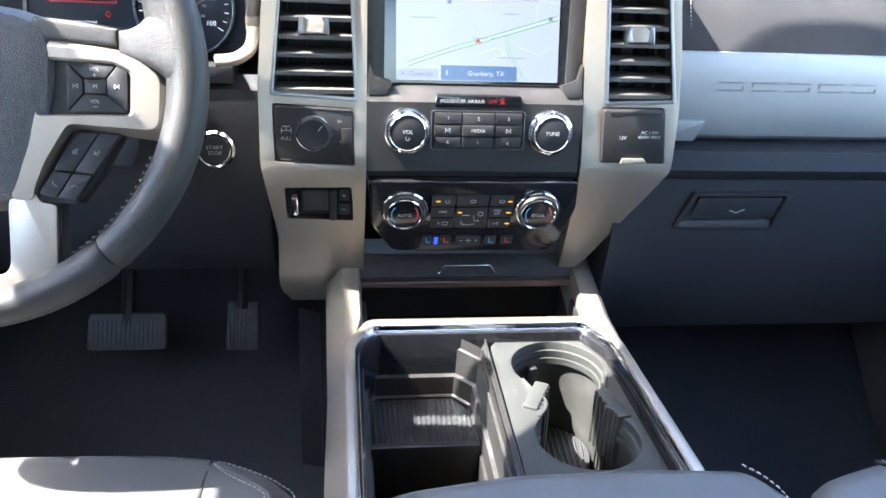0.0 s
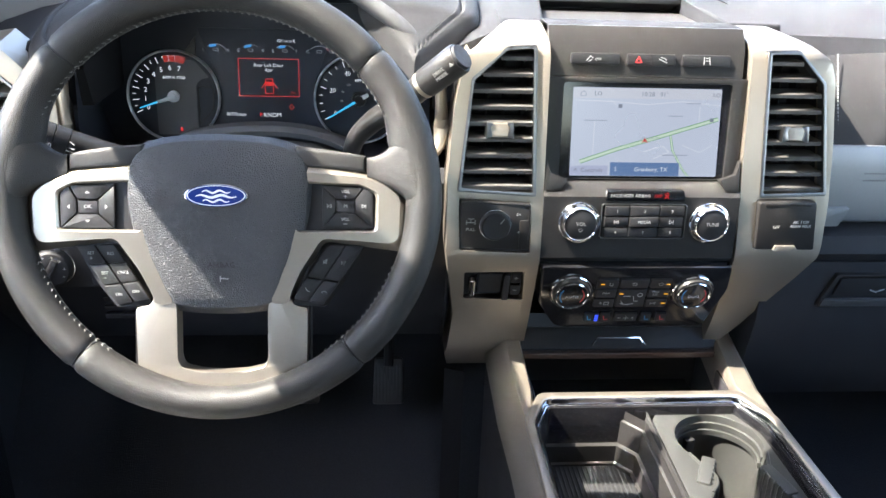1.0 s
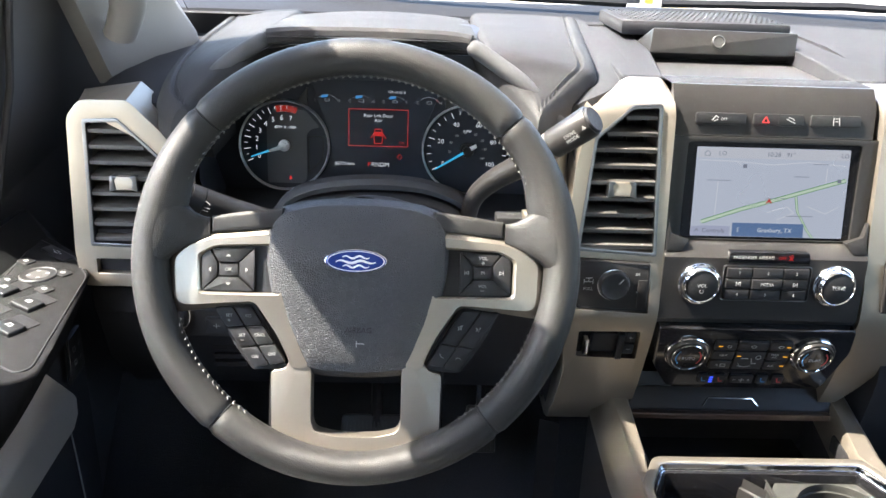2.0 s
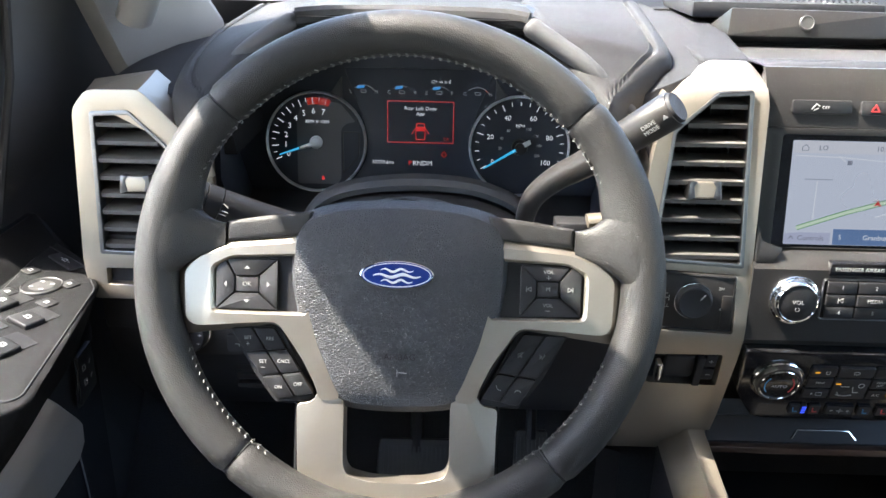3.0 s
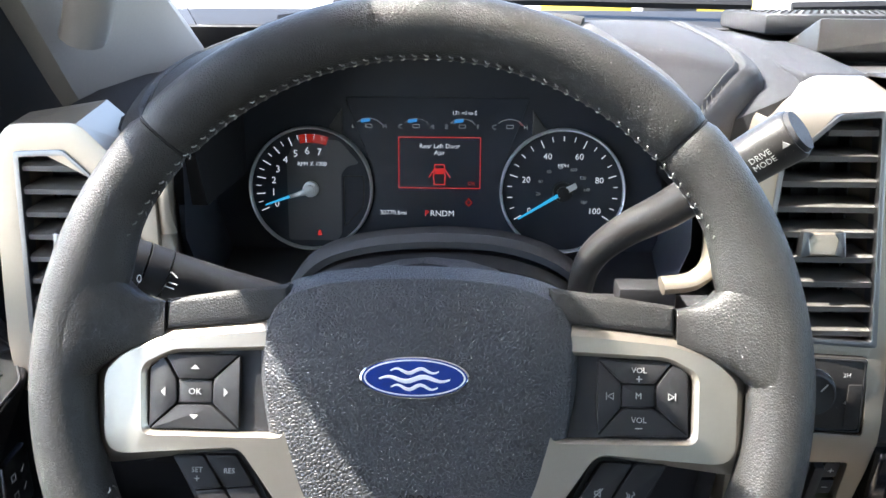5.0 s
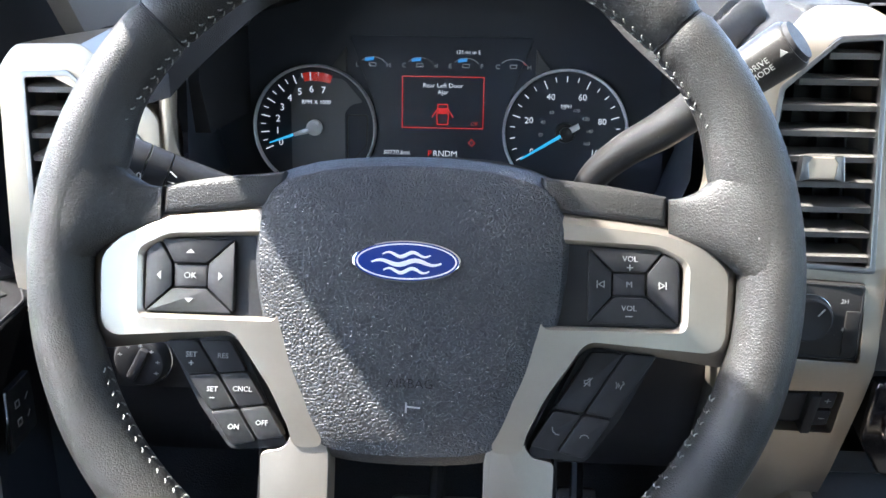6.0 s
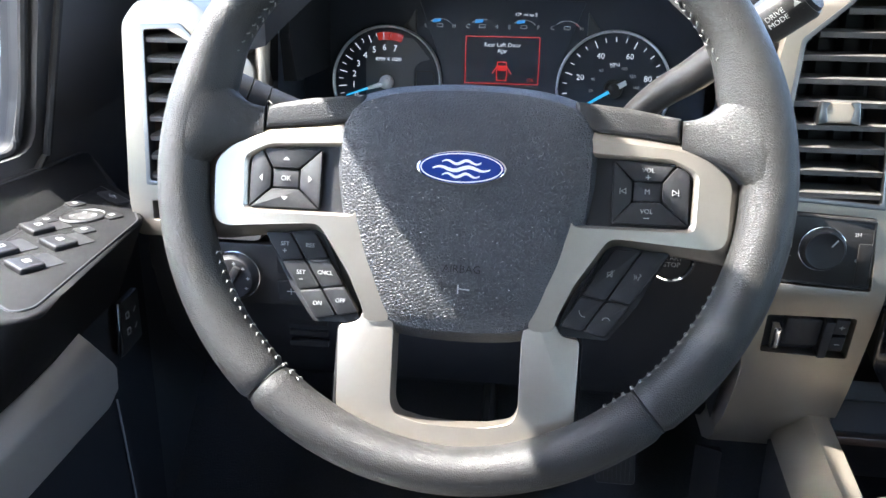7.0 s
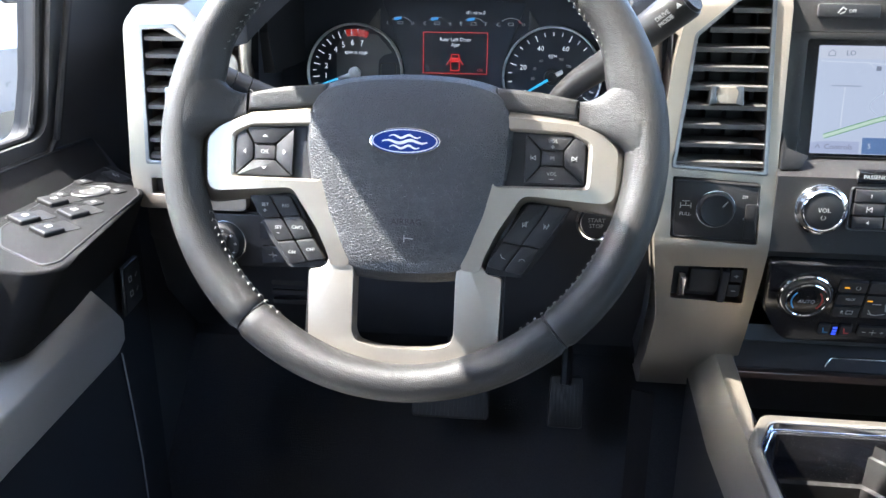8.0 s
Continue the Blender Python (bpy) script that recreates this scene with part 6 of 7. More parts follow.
# ---- passenger side of the dash ----
def build_passenger():
    ps = thing("passenger_dash_panel", (0.65, 0.90, 0.85), "passenger dash panel with satin silver trim and glove box", "dash panel")
    x0, x1 = 0.385, 0.97
    part("leather_face", sheet([(0.889, 0.956), (0.905, 0.990), (0.935, 1.045), (0.960, 1.060)], x0 + 0.012, x1, -0.03), PAD, ps, "grey leather upper face")
    st = bmesh.new()
    for i in range(22):
        z = 0.965 + 0.0042 * i
        y = 0.8925 + (z - 0.958) * 0.43
        tube([(0.4125, y - 0.001, z), (0.4125, y - 0.001 + 0.0012, z + 0.0026)], 0.0008, 4, st)
    tagged(part("seam_stitching", st, INK_DIM, ps), kind="stuff")
    part("panel_edge", sheet([(0.888, 0.956), (0.903, 0.990), (0.933, 1.045)], x0, x0 + 0.010, -0.03), GRAIN, ps)
    part("silver_trim", sheet([(0.902, 0.957), (0.883, 0.956), (0.8785, 0.948), (0.8772, 0.932), (0.8770, 0.915), (0.8775, 0.900), (0.8795, 0.886), (0.882, 0.872), (0.887, 0.860), (0.902, 0.852)], x0 + 0.002, x1, 0.008), PLANK, ps, "satin silver trim plank")
    u = 0.4458
    for k in range(9):
        if k == 5:
            u += 0.020
        # Flat dark strokes paint the shaded edges of the embossing, drawn as plain bars.
        relief = [[(0.0, 0.0088), (0.0290, 0.0088)], [(0.0, 0.0), (0.0290, 0.0)], [(0.0, 0.0044), (0.0, 0.0088)] if k % 2 else [(0.0290, 0.0), (0.0290, 0.0044)]]
        part("embossed_bar", strokes(relief, 0.0015, 0.0), VENT_CHROME, ps, "", plane_at(u, 0.8764, 0.9155, -0.02), 0)
        u += 0.0405
    part("end_key", prism(rounded([(0.385, -0.0125), (0.428, -0.0125), (0.437, 0.0125), (0.385, 0.0125)], 0.002), -0.02, 0.003, 0.002), PLANK, ps, "", plane_at(0, 0.8785, 0.868, -0.12))
    part("ledge", sheet([(0.93, 0.852), (0.888, 0.851), (0.868, 0.846), (0.862, 0.825), (0.872, 0.812), (0.92, 0.800)], 0.394, x1, 0.01), GRAIN, ps, "soft dark ledge")
    part("glove_box_door", extrude_x([(0.868, 0.812), (0.862, 0.735), (0.875, 0.66), (0.915, 0.590), (1.00, 0.560), (1.00, 0.81)], 0.34, x1, 0.004), GRAIN, ps, "black glove box door")
    G = plane_at(0.495, 0.863, 0.776, -0.03)
    hd = part("glove_handle", prism([rounded([(-0.062, 0.022), (0.060, 0.022), (0.046, -0.022), (-0.082, -0.022)], 0.003), rounded([(-0.058, 0.0185), (0.054, 0.0185), (0.041, -0.0185), (-0.076, -0.0185)], 0.003)], -0.01, 0.003, 0.001), SATIN, ps, "glove box latch recess", G)
    part("handle_flap", prism(rounded([(-0.054, 0.016), (0.051, 0.016), (0.042, -0.008), (-0.062, -0.008)], 0.002), -0.01, 0.0015, 0.001), KEY, hd, "", G)
    part("handle_lip", prism(rounded([(-0.075, -0.012), (0.038, -0.012), (0.036, -0.0215), (-0.079, -0.0215)], 0.002), 0.0, 0.006, 0.0025), TRIM_GREY, hd, "", G)
    part("latch_mark", strokes([[(-0.014, 0.000), (-0.006, -0.003), (0.004, 0.001)]], 0.0018, 0.0018), INK_DIM, hd, "", G, 0)


build_passenger()


# ---- centre console ----
def build_console():
    co = thing("centre_console", (0.17, 0.70, 0.20), "centre console with silver sides and chrome framed cup holder bay", "console")
    for sgn in (0, 1):
        if sgn == 0:
            xo = [(0.008, 0.945), (0.010, 0.80), (0.012, 0.70), (0.007, 0.30)]
            xi = [(0.046, 0.945), (0.047, 0.80), (0.036, 0.733), (0.030, 0.30)]
        else:
            xo = [(0.345, 0.950), (0.338, 0.80), (0.334, 0.70), (0.334, 0.30)]
            xi = [(0.309, 0.950), (0.297, 0.80), (0.314, 0.740), (0.318, 0.30)]
        secs, low = [], []
        for (a, y), (b, y2) in zip(xo, xi):
            s = 1 if sgn == 0 else -1
            zt = 0.674 + 0.17 * max(0.0, y - 0.80)
            secs.append([(a + s * 0.004, y, zt - 0.055), (a - s * 0.003, y, zt - 0.050), (a - s * 0.003, y, zt - 0.034), (a + s * 0.001, y, zt - 0.028), (a + s * 0.012, y, zt - 0.004), (a + s * 0.017, y, zt), (b - s * 0.003, y2, zt), (b, y2, zt - 0.006), (b, y2, zt - 0.055)])
            low.append([(a + s * 0.004, y, 0.20), (a + s * 0.002, y, zt - 0.052), (b - s * 0.002, y2, zt - 0.052), (b - s * 0.002, y2, 0.20)])
        part("side_panel", skin(secs), SILVER_WARM, co, "satin silver console side")
        part("side_body", skin(low), GRAIN, co, "grained black console side")
    part("footwell_gusset", skin([[(-0.036, 1.055, 0.20), (-0.004, 1.050, 0.20), (-0.004, 1.062, 0.20)], [(-0.036, 1.055, 0.550), (-0.006, 1.050, 0.545), (-0.006, 1.062, 0.545)]]), GRAIN, co, "grained black gusset in the footwell")
    ring_out = rounded([(0.051, 0.790), (0.298, 0.790), (0.321, 0.735), (0.3250, 0.30), (0.0235, 0.30), (0.0260, 0.738)], 0.010)
    ring_in = rounded([(0.0565, 0.777), (0.2905, 0.777), (0.3100, 0.731), (0.3140, 0.305), (0.0335, 0.305), (0.0360, 0.732)], 0.009)
    part("chrome_frame", prism([ring_out, ring_in], 0.655, 0.6775, 0.0030, 3), SILVER, co, "satin silver frame")
    ring_step = inset(ring_in, 0.0018)
    part("frame_step", prism([ring_in, ring_step], 0.650, 0.6765, 0.0008, 2), CHROME, co, "thin bright chrome line")
    ring_b = inset(ring_in, 0.0075)
    part("inner_lip", prism([ring_step, ring_b], 0.60, 0.668, 0.002, 2), PIANO, co, "black inner lip")
    ring_w = inset(ring_in, 0.0036)
    ring_x = inset(ring_in, 0.0046)
    part("lip_line", prism([ring_w, ring_x], 0.664, 0.6695, 0.0003, 1), CHROME, co, "fine chrome line in the lip")
    part("bay_floor", prism(ring_b, 0.50, 0.520), RUBBER, co)
    # stepped bin with a ribbed mat, a cross bar and a deep rear half
    bin_top = [(0.0560, 0.773), (0.1500, 0.773), (0.1715, 0.748), (0.1640, 0.34), (0.0410, 0.34), (0.0430, 0.742), (0.0470, 0.762)]
    levels = ((0.662, 0.0), (0.6500, 0.0005), (0.6485, 0.0030), (0.6180, 0.0035), (0.6160, 0.0075), (0.594, 0.0080), (0.592, 0.0105), (0.530, 0.011))
    part("bin_wall", skin([[(x, y, z) for x, y in mitre(bin_top, d)] for z, d in levels], caps=False), SATIN, co, "black stepped bin wall", None, 25)
    part("bin_mat", prism([(0.0560, 0.761), (0.1440, 0.761), (0.1600, 0.738), (0.1585, 0.667), (0.0520, 0.667)], 0.575, 0.5905), RUBBER, co, "ribbed rubber mat")
    ribs = bmesh.new()
    for i in range(19):
        x = 0.0570 + 0.0054 * i
        tube([(x, 0.668, 0.5905), (x, 0.760 - max(0.0, (x - 0.144) * 1.45), 0.5905)], 0.0013, 6, ribs)
    tagged(part("mat_ribs", ribs, RUBBER, co), kind="stuff")
    part("cross_bar", box(0.050, 0.160, 0.6595, 0.668, 0.545, 0.604, 0.002), SATIN, co)
    part("divider", prism([(0.1722, 0.754), (0.1815, 0.773), (0.1700, 0.34), (0.1645, 0.34)], 0.52, 0.6595, 0.0015), SATIN, co)
    part("divider_ridge", tube([(0.1790, 0.771, 0.6600), (0.1690, 0.34, 0.6600)], 0.0012, 6), SATIN, co)
    # cup holder deck: two round holes that meet in a ribbed waist
    def arc(cx, cy, r, a0, a1):
        k = int(abs(a1 - a0) / 8)
        return [(cx + r * math.cos(radians(a0 + (a1 - a0) * i / k)), cy + r * math.sin(radians(a0 + (a1 - a0) * i / k))) for i in range(k + 1)]
    waist_l = [(p.x, p.y) for p in spline([(0.2070, 0.6960, 0), (0.2135, 0.676, 0), (0.2215, 0.658, 0), (0.2180, 0.643, 0), (0.2093, 0.6312, 0)], 5)]
    waist_r = [(p.x, p.y) for p in spline([(0.2837, 0.6312, 0), (0.2815, 0.645, 0), (0.2790, 0.660, 0), (0.2865, 0.678, 0), (0.2930, 0.6960, 0)], 5)]
    hole = arc(0.2485, 0.7200, 0.0490, -28, 208) + waist_l[1:-1] + arc(0.2465, 0.6000, 0.0485, 140, 400) + waist_r[1:-1]
    deck = rounded([(0.1835, 0.760), (0.1930, 0.774), (0.287, 0.774), (0.3055, 0.730), (0.3095, 0.33), (0.171, 0.33)], 0.004)
    part("cup_deck", prism([deck, hole], 0.540, 0.6560, 0.0025, 3), TRAY, co, "grey green cup holder deck")
    for (x, y, r, a0, a1) in ((0.2485, 0.7200, 0.0490, -25, 205), (0.2465, 0.6000, 0.0485, 143, 397)):
        for zz, lip in ((0.6470, 0.0022), (0.6385, 0.0040)):
            part("cup_ring", skin([[(px, py, zz - 0.009)] + [(qx, qy, h) for (qx, qy), h in ((q2, zz - 0.008), (q2, zz - 0.001), (p2, zz))] for (px, py), p2, q2 in
                                   ((p, p, q) for p, q in zip(arc(x, y, r + 0.0008, a0, a1), arc(x, y, r - lip, a0, a1)))]), TRAY, co)
        part("cup_floor", lathe([(0.0465, 0.536), (0.0465, 0.545), (0.0001, 0.545)], 32), RUBBER, co, "", T(x, y, 0))
        fl = bmesh.new()
        for i in range(-6, 7):
            w = math.sqrt(max(0.0, 0.043 ** 2 - (0.0065 * i) ** 2))
            tube([(x + 0.0065 * i - 0.003, y - w, 0.5455), (x + 0.0065 * i + 0.003, y + w, 0.5455)], 0.0015, 5, fl)
        tagged(part("floor_ribs", fl, RUBBER, co), kind="stuff")
    part("cup_floor", box(0.215, 0.287, 0.63, 0.69, 0.536, 0.5445), RUBBER, co)
    for line, sg in ((waist_l, 1), (waist_r, -1)):
        for i in range(3, len(line) - 3, 2):
            x, y = line[i]
            part("cup_rib", tube([(x - sg * 0.0008, y, 0.6545), (x + sg * 0.0002, y, 0.650), (x + sg * 0.0006, y, 0.60), (x + sg * 0.0006, y, 0.545)], 0.0019, 6, up=(0, 1, 0)), TRAY, co)
        part("waist_lip", tube([(x - sg * 0.0015, y, 0.6560) for x, y in line], 0.0020, 6), TRAY, co)
    for sg, x, y, turn in ((1, 0.2125, 0.6650, -28), (-1, 0.2850, 0.6480, 12)):
        Mt = pose(x, y, 0, 0, 0, turn)
        tongue = part("cup_tongue", box(-0.0075, 0.0075, -0.024, 0.024, 0.600, 0.6590, 0.002), TRAY, co, "ribbed tongue between the cup wells", Mt)
        for i in range(6):
            y0 = -0.019 + 0.0076 * i
            part("tongue_rib", tube([(sg * 0.0076, y0, 0.600), (sg * 0.0076, y0, 0.6575), (sg * 0.0060, y0, 0.6590)], 0.0015, 6, up=(0, 1, 0)), TRAY, tongue, "", Mt)
    for x, y, a in ((0.2305, 0.7565, 15), (0.2075, 0.582, 60), (0.270, 0.5600, -30)):
        part("spring_finger", box(-0.006, 0.006, -0.005, 0.004, 0.590, 0.632, 0.002), RUBBER, co, "", pose(x, y, 0, 0, 0, a))
    part("paper_label", box(-0.009, 0.009, -0.0004, 0.0004, -0.012, 0.012), INK, co, "small white paper label in the cup holder", pose(0.2700, 0.5620, 0.585, 8, 0, 30))

    # charging tray ahead of the frame
    part("tray_floor", box(0.047, 0.300, 0.795, 1.00, 0.575, 0.590), PIANO, co)
    part("tray_back", extrude_x([(0.90, 0.705), (0.905, 0.722), (0.97, 0.722), (0.98, 0.58), (0.955, 0.58), (0.945, 0.66)], 0.046, 0.312, 0.003), SATIN, co)
    part("tray_lid", extrude_x([(0.887, 0.672), (0.886, 0.680), (0.915, 0.722), (0.93, 0.722), (0.94, 0.675)], 0.046, 0.306, 0.002), SATIN, co, "black tray lid")
    part("wood_strip", box(0.047, 0.302, 0.877, 0.887, 0.670, 0.678, 0.001), WOOD, co, "thin dark wood strip")
    part("lid_handle", tube([(0.140, 0.889, 0.683), (0.148, 0.895, 0.691), (0.204, 0.895, 0.691), (0.212, 0.889, 0.683)], 0.0017, 8), CHROME, co, "thin chrome pull edge")
    part("tray_mat", box(0.115, 0.250, 0.81, 0.90, 0.590, 0.594, 0.002), RUBBER, co)
    part("tray_front", box(0.050, 0.293, 0.786, 0.797, 0.57, 0.664, 0.002), PIANO, co)
    for x in (0.0465, 0.298):
        part("tray_clip", box(x, x + 0.006, 0.80, 0.86, 0.64, 0.662, 0.002), KEY, co)
    lid = thing("armrest_lid", (0.19, 0.30, 0.72), "grey leather console lid with pale stitching", "armrest")
    lid_line = [(0.018, 0.02), (0.027, 0.452), (0.062, 0.471), (0.144, 0.484), (0.250, 0.485), (0.330, 0.478), (0.353, 0.438), (0.353, 0.02)]
    part("lid_cover", cushion(lid_line, 0.722, 0.66, 0.022, 0.004, 0.018), SEAT, lid)
    row = [(p.x, p.y, 0.7215) for p in spline([(0.322, 0.473, 0), (0.334, 0.455, 0), (0.339, 0.425, 0), (0.340, 0.30, 0)], 6)]
    tagged(part("lid_stitching", stitch_row(row), THREAD, lid), kind="stuff")
    part("lid_latch", box(0.045, 0.075, 0.462, 0.478, 0.668, 0.690, 0.003), SATIN, lid)


build_console()


# ---- seats, pedals and door ----
def build_seats():
    def seat(cx, hw, line, z, label, y_front):
        s = thing("front_seat", (cx, 0.2, 0.2), label, "seat", group="front seats")
        part("cushion", cushion(line, z, z - 0.16, 0.028, 0.004, 0.03), SEAT, s)
        rows = []
        for y, zz, dx in ((-0.10, z - 0.05, 0.0), (-0.16, 0.9, 0.0), (-0.25, 1.18, 0.06)):
            rows.append([(cx - hw + dx, y - 0.14, zz), (cx - hw + dx, y, zz), (cx - hw + dx + 0.07, y - 0.02, zz), (cx + hw - dx - 0.07, y - 0.02, zz), (cx + hw - dx, y, zz), (cx + hw - dx, y - 0.14, zz)])
        part("backrest", skin(rows), SEAT, s)
        part("base", box(cx - hw + 0.03, cx + hw - 0.03, -0.2, y_front - 0.12, 0.205, z - 0.15, 0.02), GRAIN, s)
        return s

    s = seat(-0.285, 0.265, [(-0.555, 0.0), (-0.560, 0.615), (-0.530, 0.648), (-0.465, 0.665), (-0.291, 0.674), (-0.197, 0.671), (-0.139, 0.667), (-0.098, 0.659), (-0.085, 0.652), (-0.058, 0.639), (-0.031, 0.619), (-0.011, 0.590), (-0.006, 0.530), (-0.006, 0.0)],
             0.613, "grey leather driver seat cushion with pale stitching", 0.655)
    for sg in (1, -1):
        at = lambda p: (-0.285 + sg * (p[0] + 0.285), p[1], p[2])
        seam = [at(p) for p in ((-0.096, 0.660, 0.590), (-0.097, 0.653, 0.601), (-0.098, 0.641, 0.610), (-0.101, 0.595, 0.6142), (-0.108, 0.20, 0.6155))]
        part("seam", tube(seam, 0.0019, 6), RUBBER, s)
        for off, z, kind in ((0.028, 0.6135, "piping"), (0.032, 0.6142, "stitching"), (0.006, 0.6030, "stitching")):
            way = spline([at(p) for p in ((-0.094, 0.657 - off * 0.7, z - 0.002), (-0.083, 0.652 - off, z), (-0.057 - off * 0.3, 0.639 - off, z), (-0.030 - off * 0.6, 0.619 - off * 0.8, z), (-0.012 - off, 0.590 - off * 0.4, z), (-0.007 - off, 0.50, z), (-0.007 - off, 0.20, z))], 8)
            if kind == "piping":
                part("piping", tube(way, 0.0016, 6), SEAT, s)
            else:
                tagged(part("stitching", stitch_row(way), THREAD, s), kind="stuff")
    p = seat(0.63, 0.26, [(0.362, 0.0), (0.362, 0.430), (0.376, 0.470), (0.450, 0.494), (0.800, 0.490), (0.890, 0.450), (0.895, 0.0)], 0.716, "grey leather passenger seat cushion with pale stitching", 0.490)
    way = spline([(0.44, 0.482, 0.7120), (0.446, 0.46, 0.7170), (0.45, 0.40, 0.7175), (0.45, 0.20, 0.719)], 8)
    part("seam", tube(way, 0.0016, 6), RUBBER, p)
    tagged(part("stitching", stitch_row([(q[0] + 0.005, q[1], q[2] + 0.0004) for q in way]), THREAD, p), kind="stuff")


build_seats()


def build_pedals():
    M = plane_at(-0.285, 1.090, 0.497, 0.55)
    b = thing("brake_pedal", (-0.285, 1.11, 0.49), "ribbed black rubber brake pedal", "pedal")
    part("pad", prism(rounded([(-0.056, -0.027), (0.056, -0.027), (0.054, 0.027), (-0.054, 0.027)], 0.008), -0.012, 0.0, 0.003), TRIM_GREY, b, "", M)
    for i in range(16):
        part("pad_rib", prism(rect(0.0025, 0.040, 0.0005, 1, -0.047 + 0.0063 * i, -0.004), 0.0, 0.002), TRIM_GREY, b, "", M)
    part("arm", tube([(-0.285, 1.10, 0.50), (-0.285, 1.17, 0.62), (-0.285, 1.18, 0.80)], 0.010, 8), SATIN, b)
    M = plane_at(-0.121, 1.100, 0.497, 0.45)
    a = thing("accelerator_pedal", (-0.121, 1.11, 0.48), "tall ribbed black accelerator pedal", "pedal")
    part("pad", prism(rounded([(-0.025, -0.036), (0.025, -0.036), (0.024, 0.038), (-0.022, 0.038)], 0.006), -0.012, 0.0, 0.003), TRIM_GREY, a, "", M)
    for i in range(8):
        part("pad_rib", prism(rect(0.0022, 0.060, 0.0005, 1, -0.019 + 0.0054 * i, -0.002), 0.0, 0.002), TRIM_GREY, a, "", M)
    part("arm", tube([(-0.121, 1.11, 0.52), (-0.118, 1.17, 0.62), (-0.118, 1.20, 0.75)], 0.008, 8), SATIN, a)


build_pedals()


def build_door():
    d = thing("driver_door", (-0.68, 0.5, 0.5), "black driver door panel with silver grab handle and switch pod", "door")
    part("upper_panel", skin([[(-0.738, y, 0.22), (-0.690, y, 0.22), (-0.690, y, 0.812), (-0.696, y, 0.826), (-0.730, y, 0.872), (-0.738, y, 0.878)] for y in (-0.02, 1.02)]), GRAIN, d)
    part("lower_panel", extrude_x([(0.0, 0.25), (0.905, 0.25), (0.915, 0.50), (0.895, 0.66), (0.93, 0.80), (0.0, 0.80)], -0.692, -0.662, 0.006), GRAIN, d)
    part("sill", extrude_x([(-0.02, 0.888), (1.01, 0.882), (1.01, 0.866), (-0.02, 0.870)], -0.748, -0.732, 0.004), GRAIN, d)
    pod = rounded([(-0.735, 1.018), (-0.700, 0.990), (-0.642, 0.937), (-0.604, 0.880), (-0.572, 0.700), (-0.566, 0.650), (-0.585, 0.636), (-0.620, 0.638), (-0.650, 0.625), (-0.680, 0.606), (-0.735, 0.590)], 0.012)
    bm = prism(pod, -0.085, 0.0, 0.010, 4)
    bmesh.ops.bisect_plane(bm, geom=bm.verts[:] + bm.edges[:] + bm.faces[:], plane_co=(-0.70, 0, 0), plane_no=(1, 0, 0))
    for v in bm.verts:
        if v.co.z < -0.04:
            v.co.x = -0.735 + (v.co.x + 0.735) * 0.72
        elif v.co.x < -0.70:
            v.co.z += 0.9 * (-0.70 - v.co.x)
    part("switch_pod", bm, POD, d, "", T(0, 0, 0.853))
    line = rounded([(-0.647, 0.691), (-0.585, 0.652), (-0.575, 0.661), (-0.603, 0.866), (-0.641, 0.926), (-0.706, 0.980), (-0.700, 0.923), (-0.679, 0.739)], 0.008)
    Mp = T(0, 0, 0.8532)
    plate = part("switch_plate", prism(line, -0.003, 0.0008, 0.0006), POD, d, "grained black switch plate", Mp)
    part("plate_groove", tube([(x, y, 0.8533) for x, y in line + line[:1]], 0.0012, 6), KEY, plate)
    turn = Matrix.Rotation(radians(-35), 4, "Z")
    for u, v in ((-0.670, 0.766), (-0.628, 0.736), (-0.675, 0.825), (-0.633, 0.790)):
        Mk = Mp @ T(u, v, 0.0008) @ turn
        # Flat black patch in place of the shaded pit at each switch.
        part("switch_well", prism(rect(0.036, 0.036, 0.003, 3, -0.004, 0.006), 0.0, 0.0006), BLACK, plate, "", Mk)
        k = part("window_switch", prism(rounded([(-0.017, -0.012), (0.017, -0.012), (0.015, 0.009), (-0.015, 0.009)], 0.003), 0.0, 0.0048, 0.0025, 3), BLACK, plate, "black window switch", Mk)
        part("switch_mark", strokes([[(-0.004, -0.002), (0.004, -0.002), (0.003, 0.002), (-0.003, 0.002), (-0.004, -0.002)]], 0.0010, 0.0050), INK, k, "", Mk, 0)
    Mk = Mp @ T(-0.657, 0.866, 0.0008)
    ring = part("mirror_knob", lathe([(0.0205, 0.0), (0.0205, 0.0016), (0.0195, 0.0026), (0.0185, 0.0016)], 36), TRIM_GREY, plate, "chrome ringed mirror control", Mk)
    part("knob_face", lathe([(0.0190, 0.0002), (0.0186, 0.0018), (0.0001, 0.0012)], 32), BLACK, ring, "", Mk)
    dots = bmesh.new()
    for a in (20, 110, 200, 290):
        c, n = 0.010 * math.cos(radians(a)), 0.010 * math.sin(radians(a))
        strokes([[(c - 0.0015, n), (c + 0.0015, n)]], 0.0020, 0.0022, dots)
    part("knob_marks", dots, INK, ring, "", Mk, 0)
    for u, v in ((-0.688, 0.905), (-0.632, 0.873), (-0.684, 0.850), (-0.634, 0.828)):
        Mk = Mp @ T(u, v, 0.0008) @ turn
        k = part("mirror_key", prism(rect(0.020, 0.015, 0.004), 0.0, 0.0016, 0.0008), BLACK, plate, "", Mk)
        part("switch_mark", strokes([[(-0.003, -0.0015), (0.003, -0.0015), (0.002, 0.002), (-0.002, 0.002), (-0.003, -0.0015)]], 0.0007, 0.0019), INK, k, "", Mk, 0)
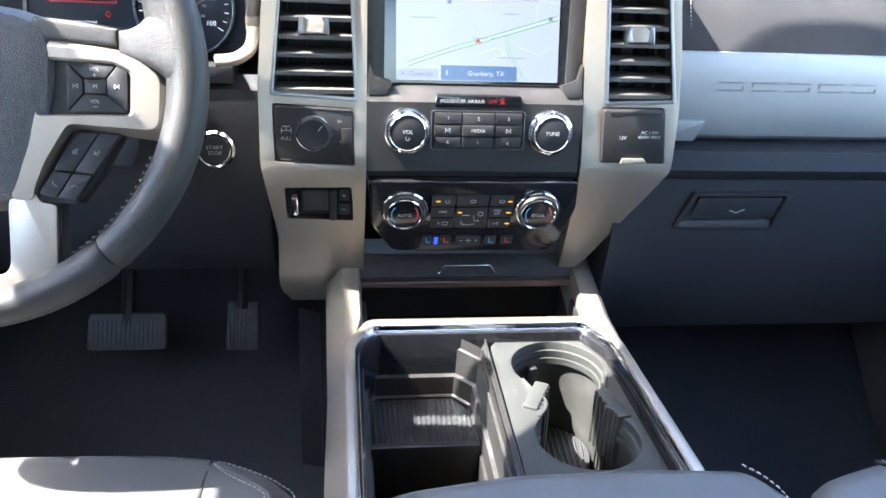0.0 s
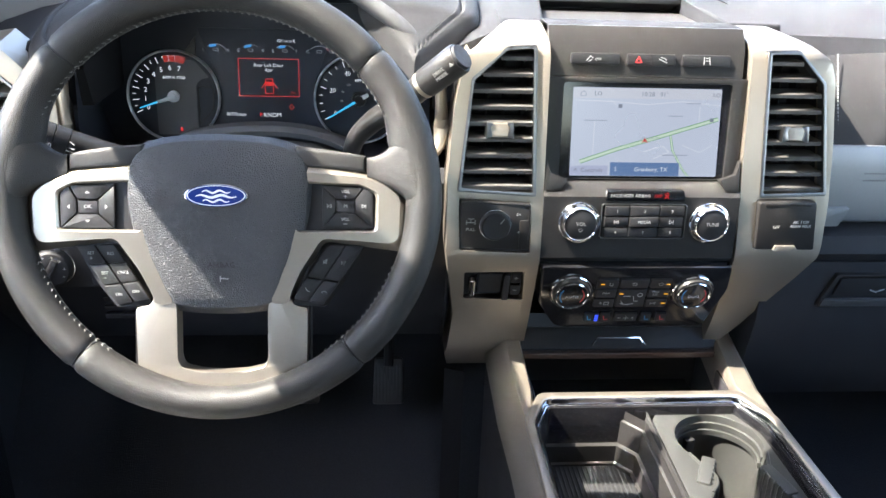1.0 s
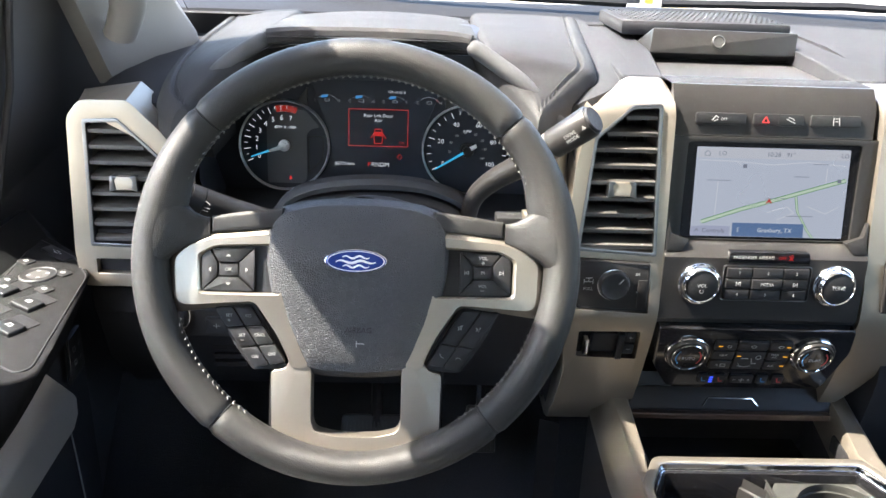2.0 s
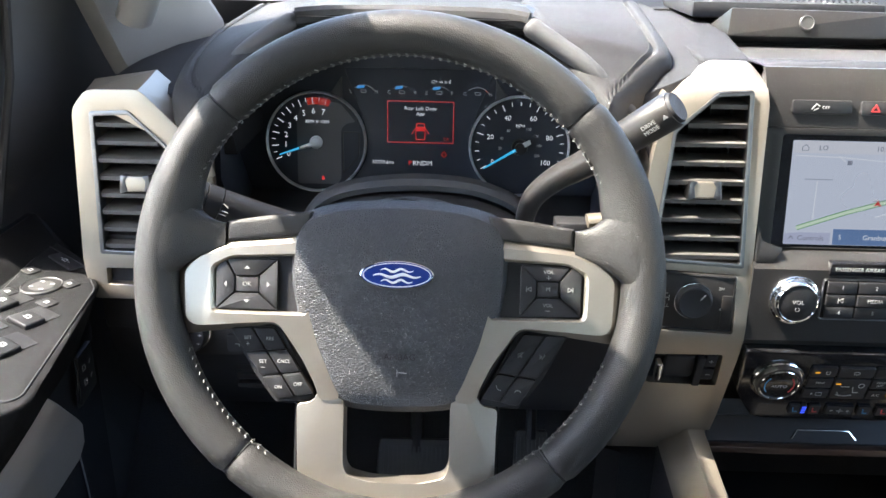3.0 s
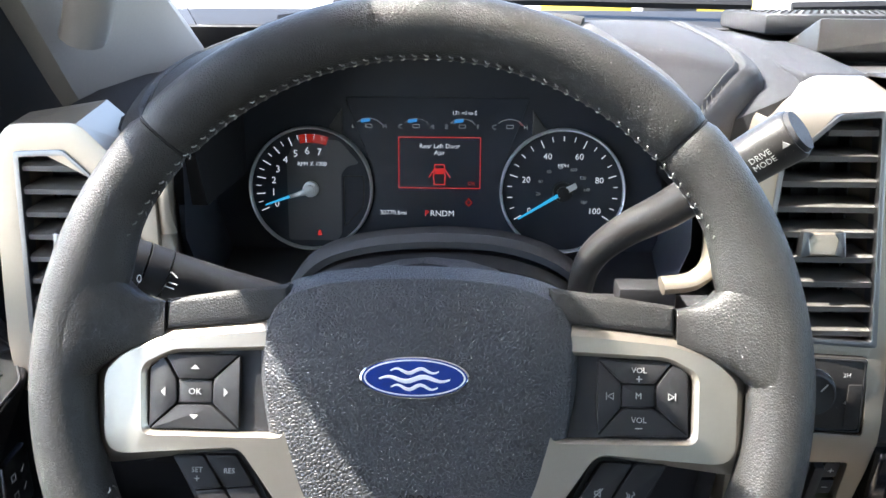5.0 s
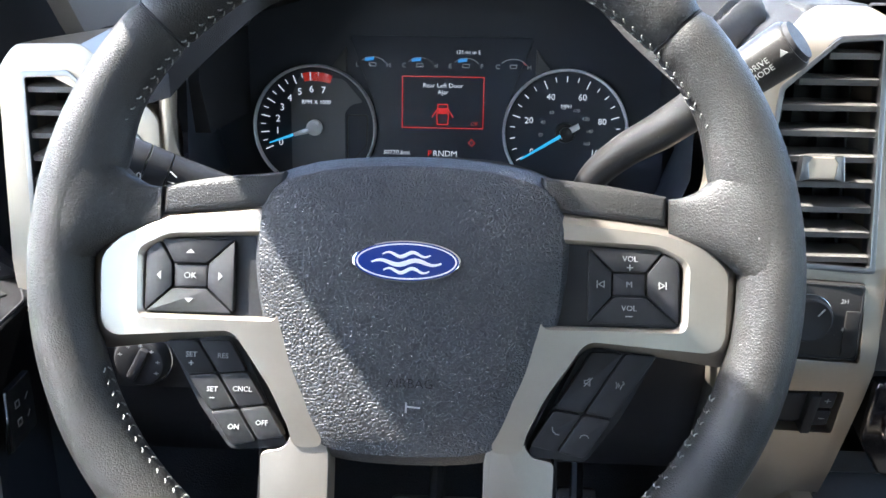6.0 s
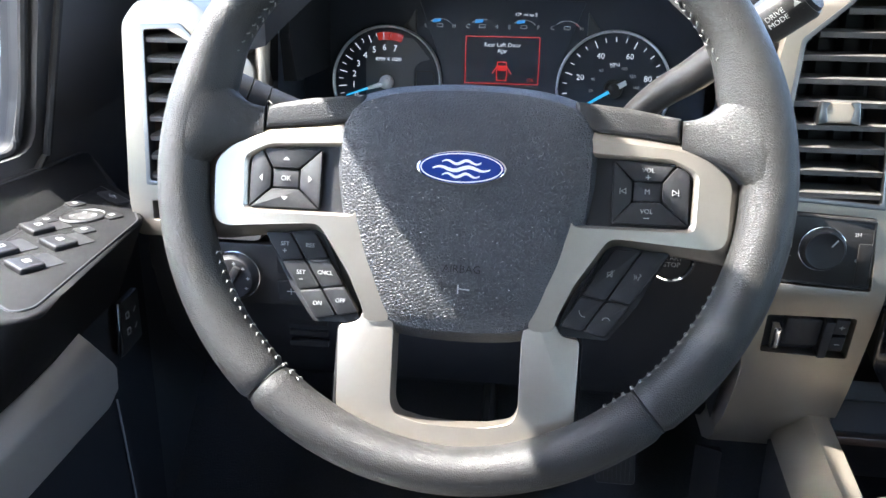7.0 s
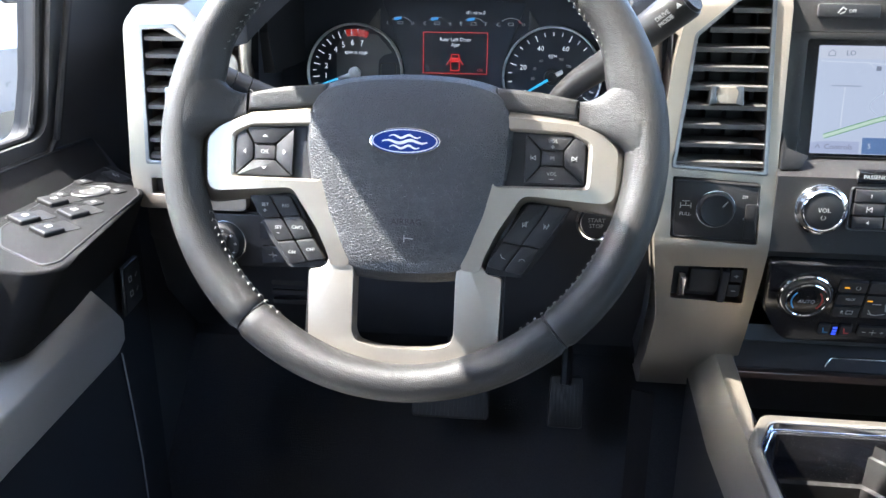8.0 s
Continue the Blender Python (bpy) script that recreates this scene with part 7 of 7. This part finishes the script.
    Mk = Mp @ T(-0.663, 0.932, 0.0008) @ Matrix.Rotation(radians(-42), 4, "Z")
    k = part("mirror_fold_key", prism(rect(0.056, 0.015, 0.003), 0.0, 0.0022, 0.001), BLACK, plate, "", Mk)
    part("switch_mark", strokes([[(-0.004, -0.002), (0.004, -0.002), (0.003, 0.002), (-0.003, 0.002), (-0.004, -0.002)], [(0.007, 0), (0.010, 0)], [(-0.010, 0), (-0.007, 0)]], 0.0008, 0.0026), INK, k, "", Mk, 0)
    # grab handle: a chamfered top face over a flat side face
    R = Matrix(((0, 0, 1, 0), (1, 0, 0, 0), (0, 1, 0, 0), (0, 0, 0, 1)))
    secs = []
    for y, zt, zb, dx in ((0.814, 0.742, 0.712, 0.020), (0.808, 0.756, 0.703, 0.004), (0.786, 0.776, 0.698, 0.0), (0.60, 0.762, 0.686, 0.0), (0.28, 0.734, 0.655, 0.0)):
        secs.append([(-0.660, y, zb), (-0.610 - dx, y, zb), (-0.605 - dx, y, zb + 0.006), (-0.604 - dx, y, zt - 0.026), (-0.607 - dx, y, zt - 0.021), (-0.627 - dx, y, zt - 0.002), (-0.632 - dx, y, zt), (-0.660, y, zt)])
    part("grab_handle", skin(secs), HANDLE, d, "satin silver grab handle")
    part("handle_recess", box(-0.676, -0.658, 0.30, 0.78, 0.700, 0.752, 0.004), RUBBER, d)
    part("handle_tip", box(-0.658, -0.636, 0.735, 0.757, 0.768, 0.786, 0.005), KEY, d)
    part("door_pull", tube([(-0.668, 0.46, 0.775), (-0.660, 0.55, 0.787), (-0.664, 0.64, 0.782)], 0.005, 8), CHROME, d, "chrome inner door release")
    # lock switch
    Ml = Matrix.Translation((-0.655, 0.912, 0.728)) @ R
    ls = part("lock_switch", prism(rounded([(-0.022, -0.032), (0.022, -0.026), (0.022, 0.030), (-0.016, 0.026)], 0.004), 0.0, 0.006, 0.002), SATIN, d, "door lock switch", Ml)
    part("lock_marks", strokes([[(-0.008, 0.006), (-0.002, 0.006), (-0.002, 0.012), (-0.008, 0.012), (-0.008, 0.006)], [(-0.008, -0.012), (-0.002, -0.012), (-0.002, -0.006), (-0.008, -0.006), (-0.008, -0.012)], [(0.008, 0.008), (0.012, 0.012)], [(0.008, -0.010), (0.012, -0.006)]], 0.0012, 0.0064), INK, ls, "", Ml, 0)
    part("lock_rim", tube([(-0.023, -0.031, 0.003), (-0.0225, 0.0, 0.006), (-0.017, 0.026, 0.004)], 0.0015, 6), CHROME, ls, "", Ml, 0)
    # Pale thread stands in for the highlight along the door seam.
    part("panel_edge_wire", tube([(-0.659, 0.885, 0.650), (-0.659, 0.892, 0.58), (-0.659, 0.899, 0.50), (-0.659, 0.90, 0.40)], 0.0012, 6), INK_DIM, d)
    # window frame: a grey band round the glass, set outside the panel, with rubber seals
    def X(z):
        return -0.752 + max(0.0, z - 0.9) * 0.36
    outer = rounded([(0.02, 0.880), (0.950, 0.880), (0.930, 0.967), (0.900, 1.06), (0.835, 1.300), (0.780, 1.430), (0.02, 1.450)], 0.03)
    inner = rounded([(0.05, 0.902), (0.916, 0.902), (0.908, 0.967), (0.880, 1.06), (0.815, 1.300), (0.765, 1.410), (0.05, 1.425)], 0.02)
    bm = prism([outer, inner], -0.022, 0.0, 0.003, 2)
    for v in bm.verts:
        y, z, n = v.co
        v.co = (X(z) + n, y, z)
    part("window_frame", bm, DOOR_GREY, d, "dark grey window frame")
    part("window_seal", tube([(X(z) + 0.001, y, z) for y, z in inner + inner[:1]], 0.0045, 8), RUBBER, d, "black rubber seal round the glass")
    part("window_seal", tube([(-0.740, 0.03, 0.884), (-0.740, 0.925, 0.880), (-0.735, 0.942, 0.895), (-0.675, 0.907, 1.06), (-0.612, 0.832, 1.25), (-0.588, 0.75, 1.322)], 0.0045, 8), RUBBER, d, "black rubber door seal")
    gl = part("window_pane", skin([[(-0.770, 0.03, 0.885), (-0.770, 0.940, 0.885), (-0.767, 0.940, 0.885), (-0.767, 0.03, 0.885)], [(-0.583, 0.03, 1.420), (-0.583, 0.77, 1.420), (-0.580, 0.77, 1.420), (-0.580, 0.03, 1.420)]]), GLASS, d, "clear side glass")
    gl.visible_shadow = False


build_door()
